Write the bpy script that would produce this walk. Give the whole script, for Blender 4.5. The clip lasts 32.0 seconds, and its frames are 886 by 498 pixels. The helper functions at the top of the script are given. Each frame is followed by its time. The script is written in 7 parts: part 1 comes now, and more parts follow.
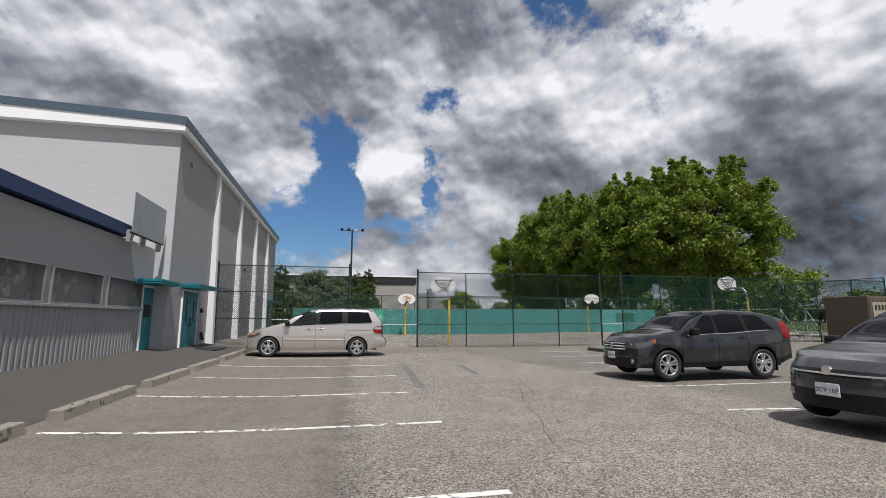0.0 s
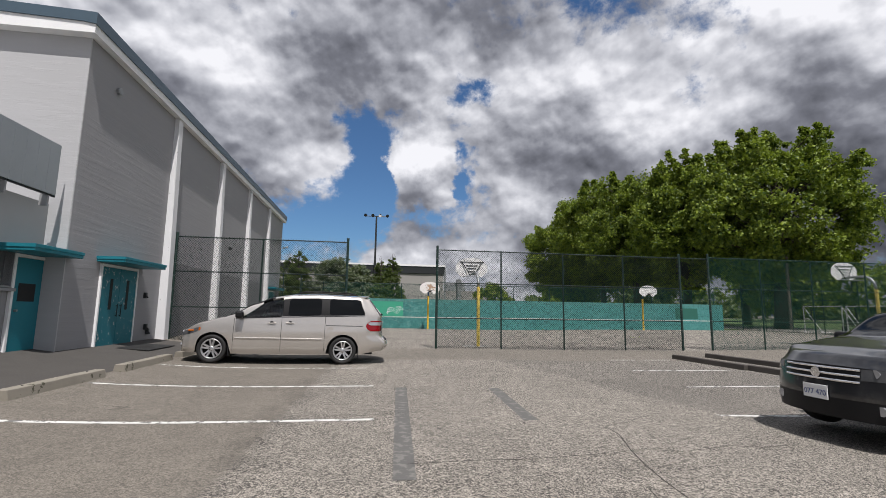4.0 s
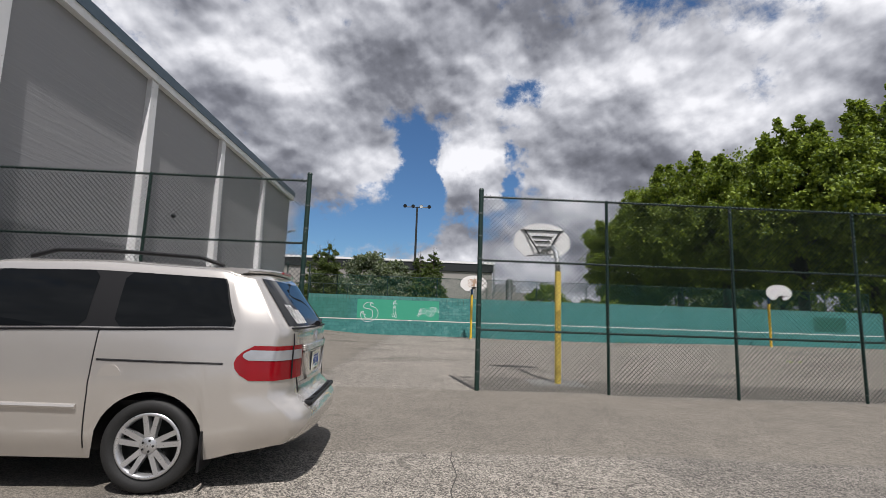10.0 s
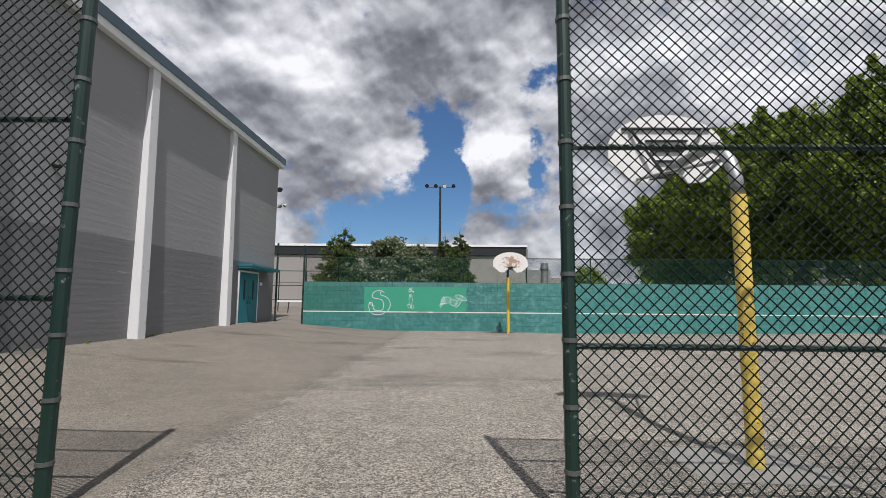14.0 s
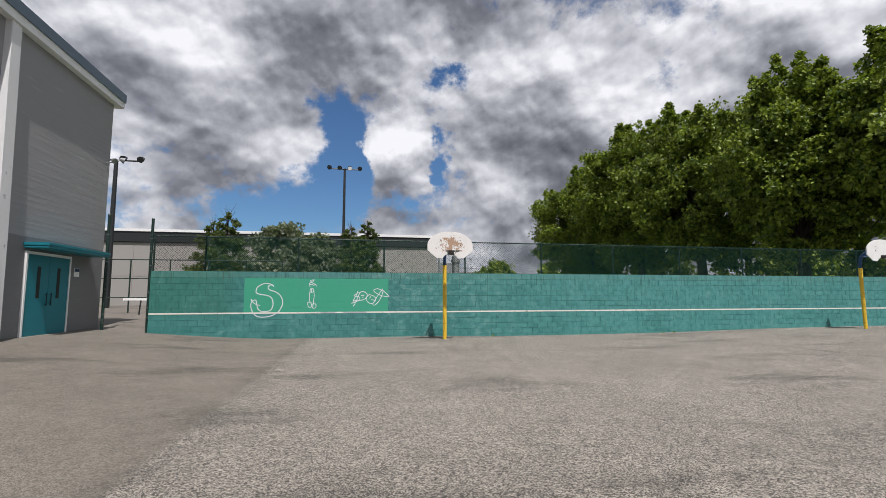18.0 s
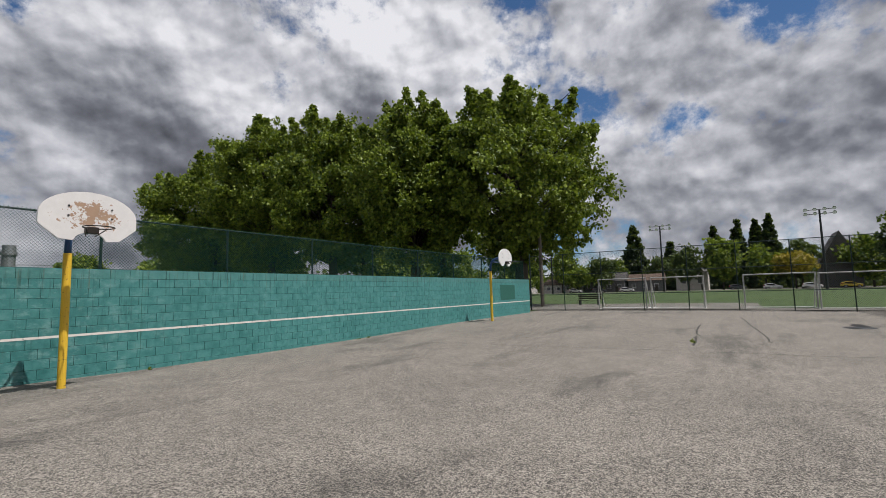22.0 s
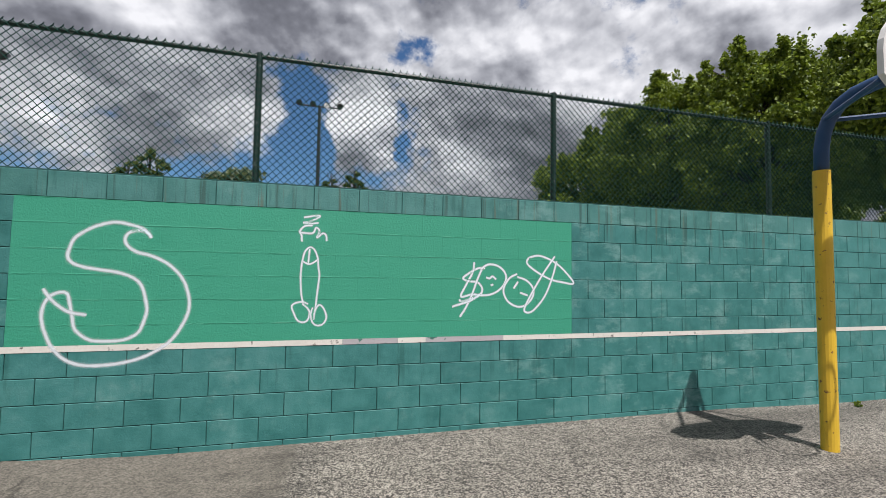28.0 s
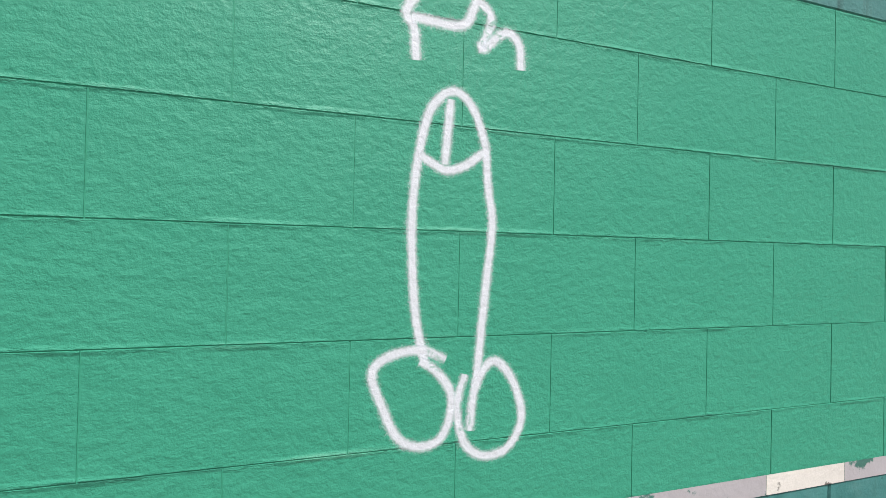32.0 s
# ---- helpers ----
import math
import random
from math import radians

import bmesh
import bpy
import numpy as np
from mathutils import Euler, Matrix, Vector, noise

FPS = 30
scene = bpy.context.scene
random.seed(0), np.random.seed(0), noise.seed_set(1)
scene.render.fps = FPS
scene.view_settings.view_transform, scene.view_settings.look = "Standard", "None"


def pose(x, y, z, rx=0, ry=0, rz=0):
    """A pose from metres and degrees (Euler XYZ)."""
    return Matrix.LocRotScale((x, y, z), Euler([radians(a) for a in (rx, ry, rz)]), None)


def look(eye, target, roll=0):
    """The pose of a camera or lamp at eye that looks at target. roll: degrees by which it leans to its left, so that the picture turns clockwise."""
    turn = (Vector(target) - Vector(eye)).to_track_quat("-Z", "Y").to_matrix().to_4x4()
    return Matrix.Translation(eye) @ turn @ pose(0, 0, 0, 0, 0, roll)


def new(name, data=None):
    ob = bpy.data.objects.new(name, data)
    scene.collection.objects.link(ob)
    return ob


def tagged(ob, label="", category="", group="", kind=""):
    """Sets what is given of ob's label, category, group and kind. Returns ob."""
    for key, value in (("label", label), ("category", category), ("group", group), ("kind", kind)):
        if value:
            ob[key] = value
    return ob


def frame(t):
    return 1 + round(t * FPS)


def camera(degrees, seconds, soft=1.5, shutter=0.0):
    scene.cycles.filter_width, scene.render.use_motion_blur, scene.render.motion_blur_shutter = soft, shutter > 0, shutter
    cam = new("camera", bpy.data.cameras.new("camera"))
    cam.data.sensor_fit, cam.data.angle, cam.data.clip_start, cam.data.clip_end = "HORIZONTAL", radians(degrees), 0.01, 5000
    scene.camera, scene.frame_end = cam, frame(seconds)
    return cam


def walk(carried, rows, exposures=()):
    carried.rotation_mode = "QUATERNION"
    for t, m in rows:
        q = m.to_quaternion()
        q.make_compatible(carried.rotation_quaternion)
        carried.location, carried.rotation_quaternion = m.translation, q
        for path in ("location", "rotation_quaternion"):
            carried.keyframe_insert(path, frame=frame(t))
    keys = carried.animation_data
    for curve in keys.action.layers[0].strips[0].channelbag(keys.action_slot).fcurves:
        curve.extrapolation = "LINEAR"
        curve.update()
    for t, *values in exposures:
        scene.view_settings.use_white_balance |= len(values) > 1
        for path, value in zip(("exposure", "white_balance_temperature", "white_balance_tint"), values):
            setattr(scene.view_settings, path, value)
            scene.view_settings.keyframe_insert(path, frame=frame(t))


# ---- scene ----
cam = camera(87.5, 32.0, soft=0.6)
PATH = [
    (0, (3.284, -42.317, 1.426), (3.705, -40.384, 1.722), 0.0),
    (0.5, (3.435, -41.608, 1.427), (3.832, -39.671, 1.725), 0.0),
    (1, (3.571, -40.904, 1.432), (3.951, -38.964, 1.731), 0.1),
    (1.5, (3.763, -40.227, 1.433), (4.139, -38.284, 1.722), 0.4),
    (2, (3.945, -39.488, 1.402), (4.308, -37.543, 1.691), 0.5),
    (2.5, (4.183, -38.808, 1.405), (4.526, -36.857, 1.684), 0.7),
    (3, (4.329, -38.097, 1.395), (4.645, -36.142, 1.672), 0.7),
    (3.5, (4.487, -37.387, 1.404), (4.787, -35.428, 1.674), 0.8),
    (5.5, (4.995, -34.53, 1.427), (5.238, -32.562, 1.686), 0.8),
    (6, (5.099, -33.795, 1.447), (5.31, -31.824, 1.711), 0.7),
    (6.5, (5.226, -33.061, 1.448), (5.418, -31.088, 1.717), 0.8),
    (7, (5.284, -32.333, 1.455), (5.462, -30.36, 1.73), 1.0),
    (7.5, (5.43, -31.605, 1.45), (5.589, -29.631, 1.728), 1.3),
    (8, (5.521, -30.879, 1.442), (5.654, -28.904, 1.728), 1.4),
    (8.5, (5.642, -30.183, 1.442), (5.763, -28.207, 1.729), 1.7),
    (9, (5.744, -29.475, 1.446), (5.848, -27.498, 1.733), 1.8),
    (9.5, (5.855, -28.762, 1.44), (5.951, -26.784, 1.722), 2.1),
    (10, (5.931, -28.054, 1.433), (6.013, -26.074, 1.704), 2.0),
    (10.5, (6.049, -27.293, 1.439), (6.107, -25.31, 1.693), 2.0),
    (11, (6.076, -26.569, 1.439), (6.115, -24.585, 1.684), 2.0),
    (11.5, (6.161, -25.842, 1.442), (6.189, -23.857, 1.683), 1.9),
    (12, (6.174, -25.107, 1.456), (6.185, -23.121, 1.691), 1.6),
    (12.5, (6.21, -24.383, 1.439), (6.212, -22.396, 1.67), 1.3),
    (13, (6.202, -23.639, 1.427), (6.195, -21.653, 1.659), 1.0),
    (13.5, (6.261, -22.895, 1.428), (6.245, -20.908, 1.653), 0.8),
    (14, (6.254, -22.187, 1.416), (6.217, -20.2, 1.639), 0.5),
    (14.5, (6.208, -21.51, 1.408), (6.164, -19.522, 1.624), 0.4),
    (16.5, (5.84, -18.726, 1.419), (5.774, -16.737, 1.618), 0.8),
    (17, (5.803, -18.079, 1.414), (5.755, -16.09, 1.617), 0.7),
    (17.5, (5.769, -17.415, 1.431), (5.85, -15.428, 1.64), 0.6),
    (18, (5.646, -16.84, 1.431), (6.034, -14.889, 1.635), -0.1),
    (18.5, (5.591, -16.357, 1.479), (6.375, -14.527, 1.664), -0.3),
    (19, (5.492, -15.826, 1.561), (6.67, -14.218, 1.727), -0.4),
    (19.5, (5.353, -15.262, 1.63), (6.799, -13.888, 1.774), -0.3),
    (20, (5.307, -14.661, 1.639), (6.915, -13.48, 1.776), -0.2),
    (20.5, (5.241, -14.055, 1.63), (6.945, -13.018, 1.782), -0.6),
    (21, (5.247, -13.35, 1.627), (6.98, -12.365, 1.795), -1.4),
    (21.5, (5.204, -12.632, 1.589), (6.919, -11.62, 1.765), -1.4),
    (22, (5.239, -11.94, 1.576), (6.921, -10.874, 1.763), -1.5),
    (22.5, (5.181, -11.276, 1.565), (6.75, -10.054, 1.781), -2.3),
    (23, (5.15, -10.571, 1.546), (6.574, -9.191, 1.801), -2.3),
    (23.5, (5.076, -9.923, 1.547), (6.349, -8.404, 1.82), -2.2),
    (24, (5.064, -9.258, 1.558), (6.192, -7.63, 1.835), -1.6),
    (24.5, (4.975, -8.616, 1.536), (5.932, -6.882, 1.814), -1.0),
    (25, (4.977, -7.949, 1.53), (5.762, -6.128, 1.788), -0.4),
    (25.5, (4.881, -7.341, 1.524), (5.552, -5.471, 1.752), -0.1),
    (27.5, (4.437, -4.908, 1.533), (5.006, -2.995, 1.662), 0.4),
    (28, (4.321, -4.345, 1.498), (4.869, -2.425, 1.61), 0.8),
    (28.5, (4.182, -3.765, 1.481), (4.707, -1.838, 1.574), 0.8),
    (29, (4.057, -3.216, 1.481), (4.571, -1.285, 1.545), 0.8),
    (29.5, (3.962, -2.667, 1.5), (4.475, -0.734, 1.533), 0.7),
    (30, (3.92, -2.138, 1.469), (4.44, -0.207, 1.497), 0.5),
    (30.5, (3.949, -1.627, 1.457), (4.505, 0.294, 1.489), 0.6),
    (31, (3.957, -1.218, 1.455), (4.519, 0.701, 1.472), 0.7),
    (31.5, (4.029, -0.944, 1.425), (4.604, 0.971, 1.468), 1.1),
    (32, (4.041, -0.844, 1.421), (4.632, 1.066, 1.44), 1.2),
]
walk(cam, [(t, look(eye, target, roll)) for t, eye, target, roll in PATH],
     exposures=[(0, -0.05, 6330, 12.5), (6, 0.0, 6330, 12.5), (12, 0.03, 6330, 12.5), (17, 0.02, 6330, 12.5), (19, -0.10, 6330, 12.5), (21, -0.26, 6330, 12.5), (23, -0.18, 6330, 12.5), (25, -0.08, 6330, 12.5), (28, 0.0, 6330, 12.5), (30, 0.10, 6330, 12.5), (32, 0.22, 6330, 12.5)])

# ---- sky and sun ----
SUN = Vector((0.10, -0.51, 1.0)).normalized()      # the way to the sun
sun_data = bpy.data.lights.new("sun", "SUN")
sun_data.energy, sun_data.angle, sun_data.color = 5.0, radians(0.55), (1.0, 0.955, 0.89)
sun = new("sun", sun_data)
sun.matrix_world = look(SUN * 50, (0, 0, 0))


class Nodes:
    """Short hand for node trees."""

    def __init__(self, tree):
        self.tree = tree

    def node(self, kind, **settings):
        n = self.tree.nodes.new(kind)
        ins = settings.pop("ins", {})
        for k, v in settings.items():
            setattr(n, k, v)
        for k, v in ins.items():
            if isinstance(v, bpy.types.NodeSocket):
                self.tree.links.new(v, n.inputs[k])
            else:
                n.inputs[k].default_value = v
        return n

    def math(self, op, a, b=None, c=None, clamp=False):
        n = self.node("ShaderNodeMath", operation=op, use_clamp=clamp)
        for i, v in enumerate((a, b, c)):
            if v is None:
                continue
            if isinstance(v, bpy.types.NodeSocket):
                self.tree.links.new(v, n.inputs[i])
            else:
                n.inputs[i].default_value = v
        return n.outputs[0]

    def vmath(self, op, a, b=None):
        n = self.node("ShaderNodeVectorMath", operation=op)
        for i, v in enumerate((a, b)):
            if v is None:
                continue
            if isinstance(v, bpy.types.NodeSocket):
                self.tree.links.new(v, n.inputs[i])
            else:
                n.inputs[i].default_value = v
        return n.outputs["Value"] if op in ("DOT_PRODUCT", "LENGTH", "DISTANCE") else n.outputs[0]

    def noise(self, vec, scale, detail=4, rough=0.55, dist=0.0):
        n = self.node("ShaderNodeTexNoise", ins={"Scale": scale, "Detail": detail, "Roughness": rough, "Distortion": dist})
        if vec is not None:
            self.tree.links.new(vec, n.inputs["Vector"])
        return n.outputs["Fac"]

    def ramp(self, fac, stops):
        n = self.node("ShaderNodeValToRGB")
        self.tree.links.new(fac, n.inputs[0])
        cr = n.color_ramp
        while len(cr.elements) < len(stops):
            cr.elements.new(0.5)
        for e, (p, c) in zip(cr.elements, stops):
            e.position, e.color = p, (*c, 1) if len(c) == 3 else c
        return n.outputs[0]

    def range(self, v, a, b, c=0.0, d=1.0, smooth=True):
        n = self.node("ShaderNodeMapRange", interpolation_type="SMOOTHSTEP" if smooth else "LINEAR",
                      ins={"From Min": a, "From Max": b, "To Min": c, "To Max": d})
        self.tree.links.new(v, n.inputs["Value"])
        return n.outputs[0]

    def mix(self, fac, a, b, blend="MIX"):
        n = self.node("ShaderNodeMix", data_type="RGBA", blend_type=blend)
        for i, v in ((0, fac), (6, a), (7, b)):
            if isinstance(v, bpy.types.NodeSocket):
                self.tree.links.new(v, n.inputs[i])
            else:
                n.inputs[i].default_value = v if i == 0 else (*v, 1)
        return n.outputs[2]


def build_world():
    w = bpy.data.worlds.new("sky")
    scene.world = w
    w.use_nodes = True
    w.node_tree.nodes.clear()
    N = Nodes(w.node_tree)
    sky = N.node("ShaderNodeTexSky", sky_type="NISHITA", sun_disc=False, sun_elevation=math.asin(SUN.z),
                 sun_rotation=math.atan2(SUN.x, SUN.y), altitude=0, air_density=1.0, dust_density=0.4, ozone_density=2.0)
    way = N.node("ShaderNodeTexCoord").outputs["Generated"]
    sep = N.node("ShaderNodeSeparateXYZ", ins={0: way})
    up = N.math("MAXIMUM", sep.outputs[2], 0.0)
    # heaped cloud, lit from above and behind
    p = N.vmath("MULTIPLY", way, (1.7, 1.7, 2.1))
    warp = N.node("ShaderNodeTexNoise", ins={"Scale": 3.0, "Detail": 2.0, "Vector": p}).outputs["Color"]
    p = N.vmath("ADD", p, N.vmath("MULTIPLY", N.vmath("SUBTRACT", warp, (0.5, 0.5, 0.5)), (0.06, 0.06, 0.06)))

    def puffs(at, scale, detail=3.0):
        v = N.node("ShaderNodeTexVoronoi", feature="SMOOTH_F1", normalize=True,
                   ins={"Vector": at, "Scale": scale, "Detail": detail, "Roughness": 0.45, "Lacunarity": 2.2, "Smoothness": 0.8})
        return N.math("SUBTRACT", 1.0, v.outputs["Distance"])

    def spots(value, table):
        """Adds weights at bearings: degrees right of the court's axis, height, reach, weight."""
        for az, el, r, wt in table:
            a, e = radians(az), radians(el)
            c = (math.sin(a) * math.cos(e), math.cos(a) * math.cos(e), math.sin(e))
            d = N.vmath("DISTANCE", edge, c)
            value = N.math("ADD", value, N.range(d, radians(r), 0.0, 0.0, wt))
        return value
    # ragged edges: bearings are read through a wobble at two sizes
    ruffle = N.node("ShaderNodeTexNoise", ins={"Scale": 9.0, "Detail": 9.0, "Roughness": 0.62, "Vector": way}).outputs["Color"]
    edge = N.vmath("ADD", way, N.vmath("MULTIPLY", N.vmath("SUBTRACT", ruffle, (0.5, 0.5, 0.5)), (0.15, 0.15, 0.15)))
    n1 = N.noise(p, 3.0, 12, 0.57)
    cells = puffs(p, 3.6, 2.5)
    cells_up = puffs(N.vmath("ADD", p, (0.012, -0.016, 0.040)), 3.6, 2.5)
    heap = puffs(p, 8.0, 3.0)
    heap_up = puffs(N.vmath("ADD", p, (0.006, -0.008, 0.020)), 8.0, 3.0)
    low = N.noise(p, 2.4, 4, 0.5)
    low_up = N.noise(N.vmath("ADD", p, (0.03, -0.05, 0.17)), 2.4, 4, 0.5)
    wisp = N.noise(N.vmath("ADD", p, (3.3, -4.1, 3.4)), 14.0, 9, 0.62)
    cover = N.math("ADD", N.math("ADD", N.math("MULTIPLY", N.math("SUBTRACT", n1, 0.5), 1.1), 0.17), N.math("MULTIPLY", N.math("SUBTRACT", cells, 0.72), 0.5))
    bulk = cover
    cover = N.math("ADD", cover, N.math("MULTIPLY", N.math("SUBTRACT", wisp, 0.5), 0.85))
    cover = spots(cover, [(-1.0, 22, 5.4, -0.50), (-0.8, 17, 5.8, -0.54), (0.0, 12.5, 6.0, -0.54), (-5, 10.5, 8, -0.55), (-11.5, 10, 7, -0.48), (10.8, 18.5, 3.0, -0.50), (10.6, 15.2, 2.6, -0.45), (-16, 8.5, 5, -0.3),
                          (11.8, 26.4, 2.6, -0.30), (14.4, 26.0, 2.8, -0.34), (10, 24.8, 2, -0.2), (7.5, 11.0, 4, -0.25), (28, 36.5, 6, -0.38), (67.5, 34.5, 6, -0.36), (84.5, 17.2, 6.0, -0.40), (77.5, 20.5, 4.0, -0.32), (95, 27, 7, -0.30),
                          (5.9, 17.3, 5.8, 1.25), (-15, 21, 12, 0.35), (25, 19, 16, 0.30), (50, 20, 20, 0.30), (97, 12, 12, 0.2), (0, 35, 14, 0.25), (2, 4.5, 5, 0.40), (18, 6, 8, 0.3), (-22, 30, 10, 0.2)])
    mask = N.range(cover, -0.17, 0.17)
    tone = N.math("ADD", 0.50, N.math("MULTIPLY", N.math("SUBTRACT", low, low_up), 0.95))
    tone = N.math("ADD", tone, N.math("MULTIPLY", N.math("SUBTRACT", cells, cells_up), 1.35))
    tone = N.math("ADD", tone, N.math("MULTIPLY", N.math("SUBTRACT", heap, heap_up), 0.95))
    tone = N.math("ADD", tone, N.math("MULTIPLY", N.math("SUBTRACT", wisp, 0.5), 0.17))
    tone = N.math("SUBTRACT", tone, N.range(bulk, 0.10, 0.60, -0.10, 0.10))
    tone = spots(tone, [(27, 14, 15, -0.34), (51, 10, 18, -0.44), (54, 31, 18, 0.26), (44, 33, 12, 0.10), (97, 13, 10, -0.15), (-15, 15, 9, -0.22), (-16, 27, 9, 0.08), (0, 34, 12, -0.10), (-7, 28, 9, -0.20), (12, 36, 14, -0.08),
                        (5.8, 14.2, 4.5, -0.20), (5.6, 18.8, 5.5, 0.30), (84, 24, 20, 0.08), (35, 30, 18, 0.12), (76, 27, 14, 0.10), (3, 5, 7, 0.2), (33, 22, 5, 0.14), (18, 10.5, 7, 0.12)])
    cloud = N.ramp(tone, [(0.0, (0.050, 0.053, 0.065)), (0.34, (0.210, 0.217, 0.245)), (0.52, (0.395, 0.404, 0.436)), (0.68, (0.62, 0.628, 0.655)), (0.88, (0.94, 0.94, 0.95))])
    blue = N.vmath("MULTIPLY", sky.outputs[0], (0.052, 0.072, 0.088))
    total = N.mix(mask, blue, cloud)
    bg = N.node("ShaderNodeBackground", ins={"Color": total, "Strength": 1.0})
    out = N.node("ShaderNodeOutputWorld", ins={"Surface": bg.outputs[0]})


build_world()

# ---- mesh tools ----
def finish(bm, name, smooth=False):
    me = bpy.data.meshes.new(name)
    bmesh.ops.recalc_face_normals(bm, faces=bm.faces)
    bm.to_mesh(me)
    bm.free()
    if smooth:
        me.polygons.foreach_set("use_smooth", [True] * len(me.polygons))
    return me


def part(name, bm, material, parent=None, label="", smooth=False):
    """Links a bmesh as one mesh object, under a thing or a part if one is given."""
    me = bm if isinstance(bm, bpy.types.Mesh) else finish(bm, name, smooth)
    if not me.materials:
        me.materials.append(material)
    ob = new(name, me)
    if parent:
        ob.parent = parent
    if label:
        ob["label"] = label
    return ob


def thing(name, m, label, category, group="", kind=""):
    ob = new(name)
    ob.matrix_world = m
    return tagged(ob, label, category, group, kind)


def structure(name, bm, material, label, category="", smooth=False):
    return tagged(part(name, bm, material, smooth=smooth), label, category or name.split("_")[0], kind="structure")


def box(bm, x0, x1, y0, y1, z0, z1, bevel=0.0):
    v = [bm.verts.new((x, y, z)) for z in (z0, z1) for y in (y0, y1) for x in (x0, x1)]
    fs = [bm.faces.new([v[i] for i in f]) for f in ((0, 2, 3, 1), (4, 5, 7, 6), (0, 1, 5, 4), (2, 6, 7, 3), (0, 4, 6, 2), (1, 3, 7, 5))]
    if bevel:
        es = list({e for f in fs for e in f.edges})
        bmesh.ops.bevel(bm, geom=es, offset=bevel, segments=2, affect="EDGES", profile=0.5)
    return bm


def new_box(*a, bevel=0.0):
    return box(bmesh.new(), *a, bevel=bevel)


def tube(bm, p, q, r0, r1=None, n=10, cap=True):
    p, q = Vector(p), Vector(q)
    r1 = r0 if r1 is None else r1
    d = (q - p).normalized()
    a = d.orthogonal().normalized()
    b = d.cross(a)
    rings = []
    for c, r in ((p, r0), (q, r1)):
        rings.append([bm.verts.new(c + (a * math.cos(k * math.tau / n) + b * math.sin(k * math.tau / n)) * r) for k in range(n)])
    for k in range(n):
        bm.faces.new((rings[0][k], rings[0][(k + 1) % n], rings[1][(k + 1) % n], rings[1][k]))
    if cap:
        bm.faces.new(rings[0][::-1])
        bm.faces.new(rings[1])
    return bm


def pipe(bm, pts, radii, n=10, cap=True):
    """A bent tube through points."""
    pts = [Vector(p) for p in pts]
    if not hasattr(radii, "__len__"):
        radii = [radii] * len(pts)
    rings, ref = [], None
    for i, p in enumerate(pts):
        d = (pts[min(i + 1, len(pts) - 1)] - pts[max(i - 1, 0)]).normalized()
        ref = d.orthogonal().normalized() if ref is None else (ref - d * ref.dot(d)).normalized()
        b = d.cross(ref)
        rings.append([bm.verts.new(p + (ref * math.cos(k * math.tau / n) + b * math.sin(k * math.tau / n)) * radii[i]) for k in range(n)])
    for r, s in zip(rings, rings[1:]):
        for k in range(n):
            bm.faces.new((r[k], r[(k + 1) % n], s[(k + 1) % n], s[k]))
    if cap:
        bm.faces.new(rings[0][::-1])
        bm.faces.new(rings[-1])
    return bm


def prism(bm, poly, axis, a, b):
    """A polygon of (u, v) pushed along an axis from a to b. axis x: (y, z); y: (x, z); z: (x, y)."""
    put = {"x": lambda u, v, w: (w, u, v), "y": lambda u, v, w: (u, w, v), "z": lambda u, v, w: (u, v, w)}[axis]
    lo = [bm.verts.new(put(u, v, a)) for u, v in poly]
    hi = [bm.verts.new(put(u, v, b)) for u, v in poly]
    bm.faces.new(lo)
    bm.faces.new(hi[::-1])
    for i in range(len(poly)):
        j = (i + 1) % len(poly)
        bm.faces.new((lo[i], hi[i], hi[j], lo[j]))
    return bm


def smoothstep(a, b, v):
    u = min(1.0, max(0.0, (v - a) / (b - a)))
    return u * u * (3 - 2 * u)


def ground_z(x, y):
    """Height of the tarmac: it climbs a little towards the hall."""
    u = min(1.25, max(0.0, (3.2 - x) / 5.6))
    power = 2.3 - 1.0 * smoothstep(-20, -6, y)
    rise = (0.30 + 0.10 * smoothstep(-10, -3, y)) * u ** power
    far = 0.09 * smoothstep(14, 30, x) * smoothstep(-19, -10, y)
    return rise + far - 0.05 * smoothstep(8.5, 11, x) * (1 - smoothstep(17, 24, x))

# ---- materials ----
def material(name, rough=0.6, metal=0.0, spec=0.5):
    m = bpy.data.materials.new(name)
    m.use_nodes = True
    N = Nodes(m.node_tree)
    bsdf = m.node_tree.nodes["Principled BSDF"]
    bsdf.inputs["Roughness"].default_value, bsdf.inputs["Metallic"].default_value = rough, metal
    bsdf.inputs["Specular IOR Level"].default_value = spec
    return m, N, bsdf


def link(N, socket, bsdf, key):
    N.tree.links.new(socket, bsdf.inputs[key])


def bump(N, bsdf, height, strength=0.3, distance=0.01):
    b = N.node("ShaderNodeBump", ins={"Strength": strength, "Distance": distance, "Height": height})
    link(N, b.outputs[0], bsdf, "Normal")


def coords(N, world=True):
    return N.node("ShaderNodeNewGeometry").outputs["Position"] if world else N.node("ShaderNodeTexCoord").outputs["Object"]


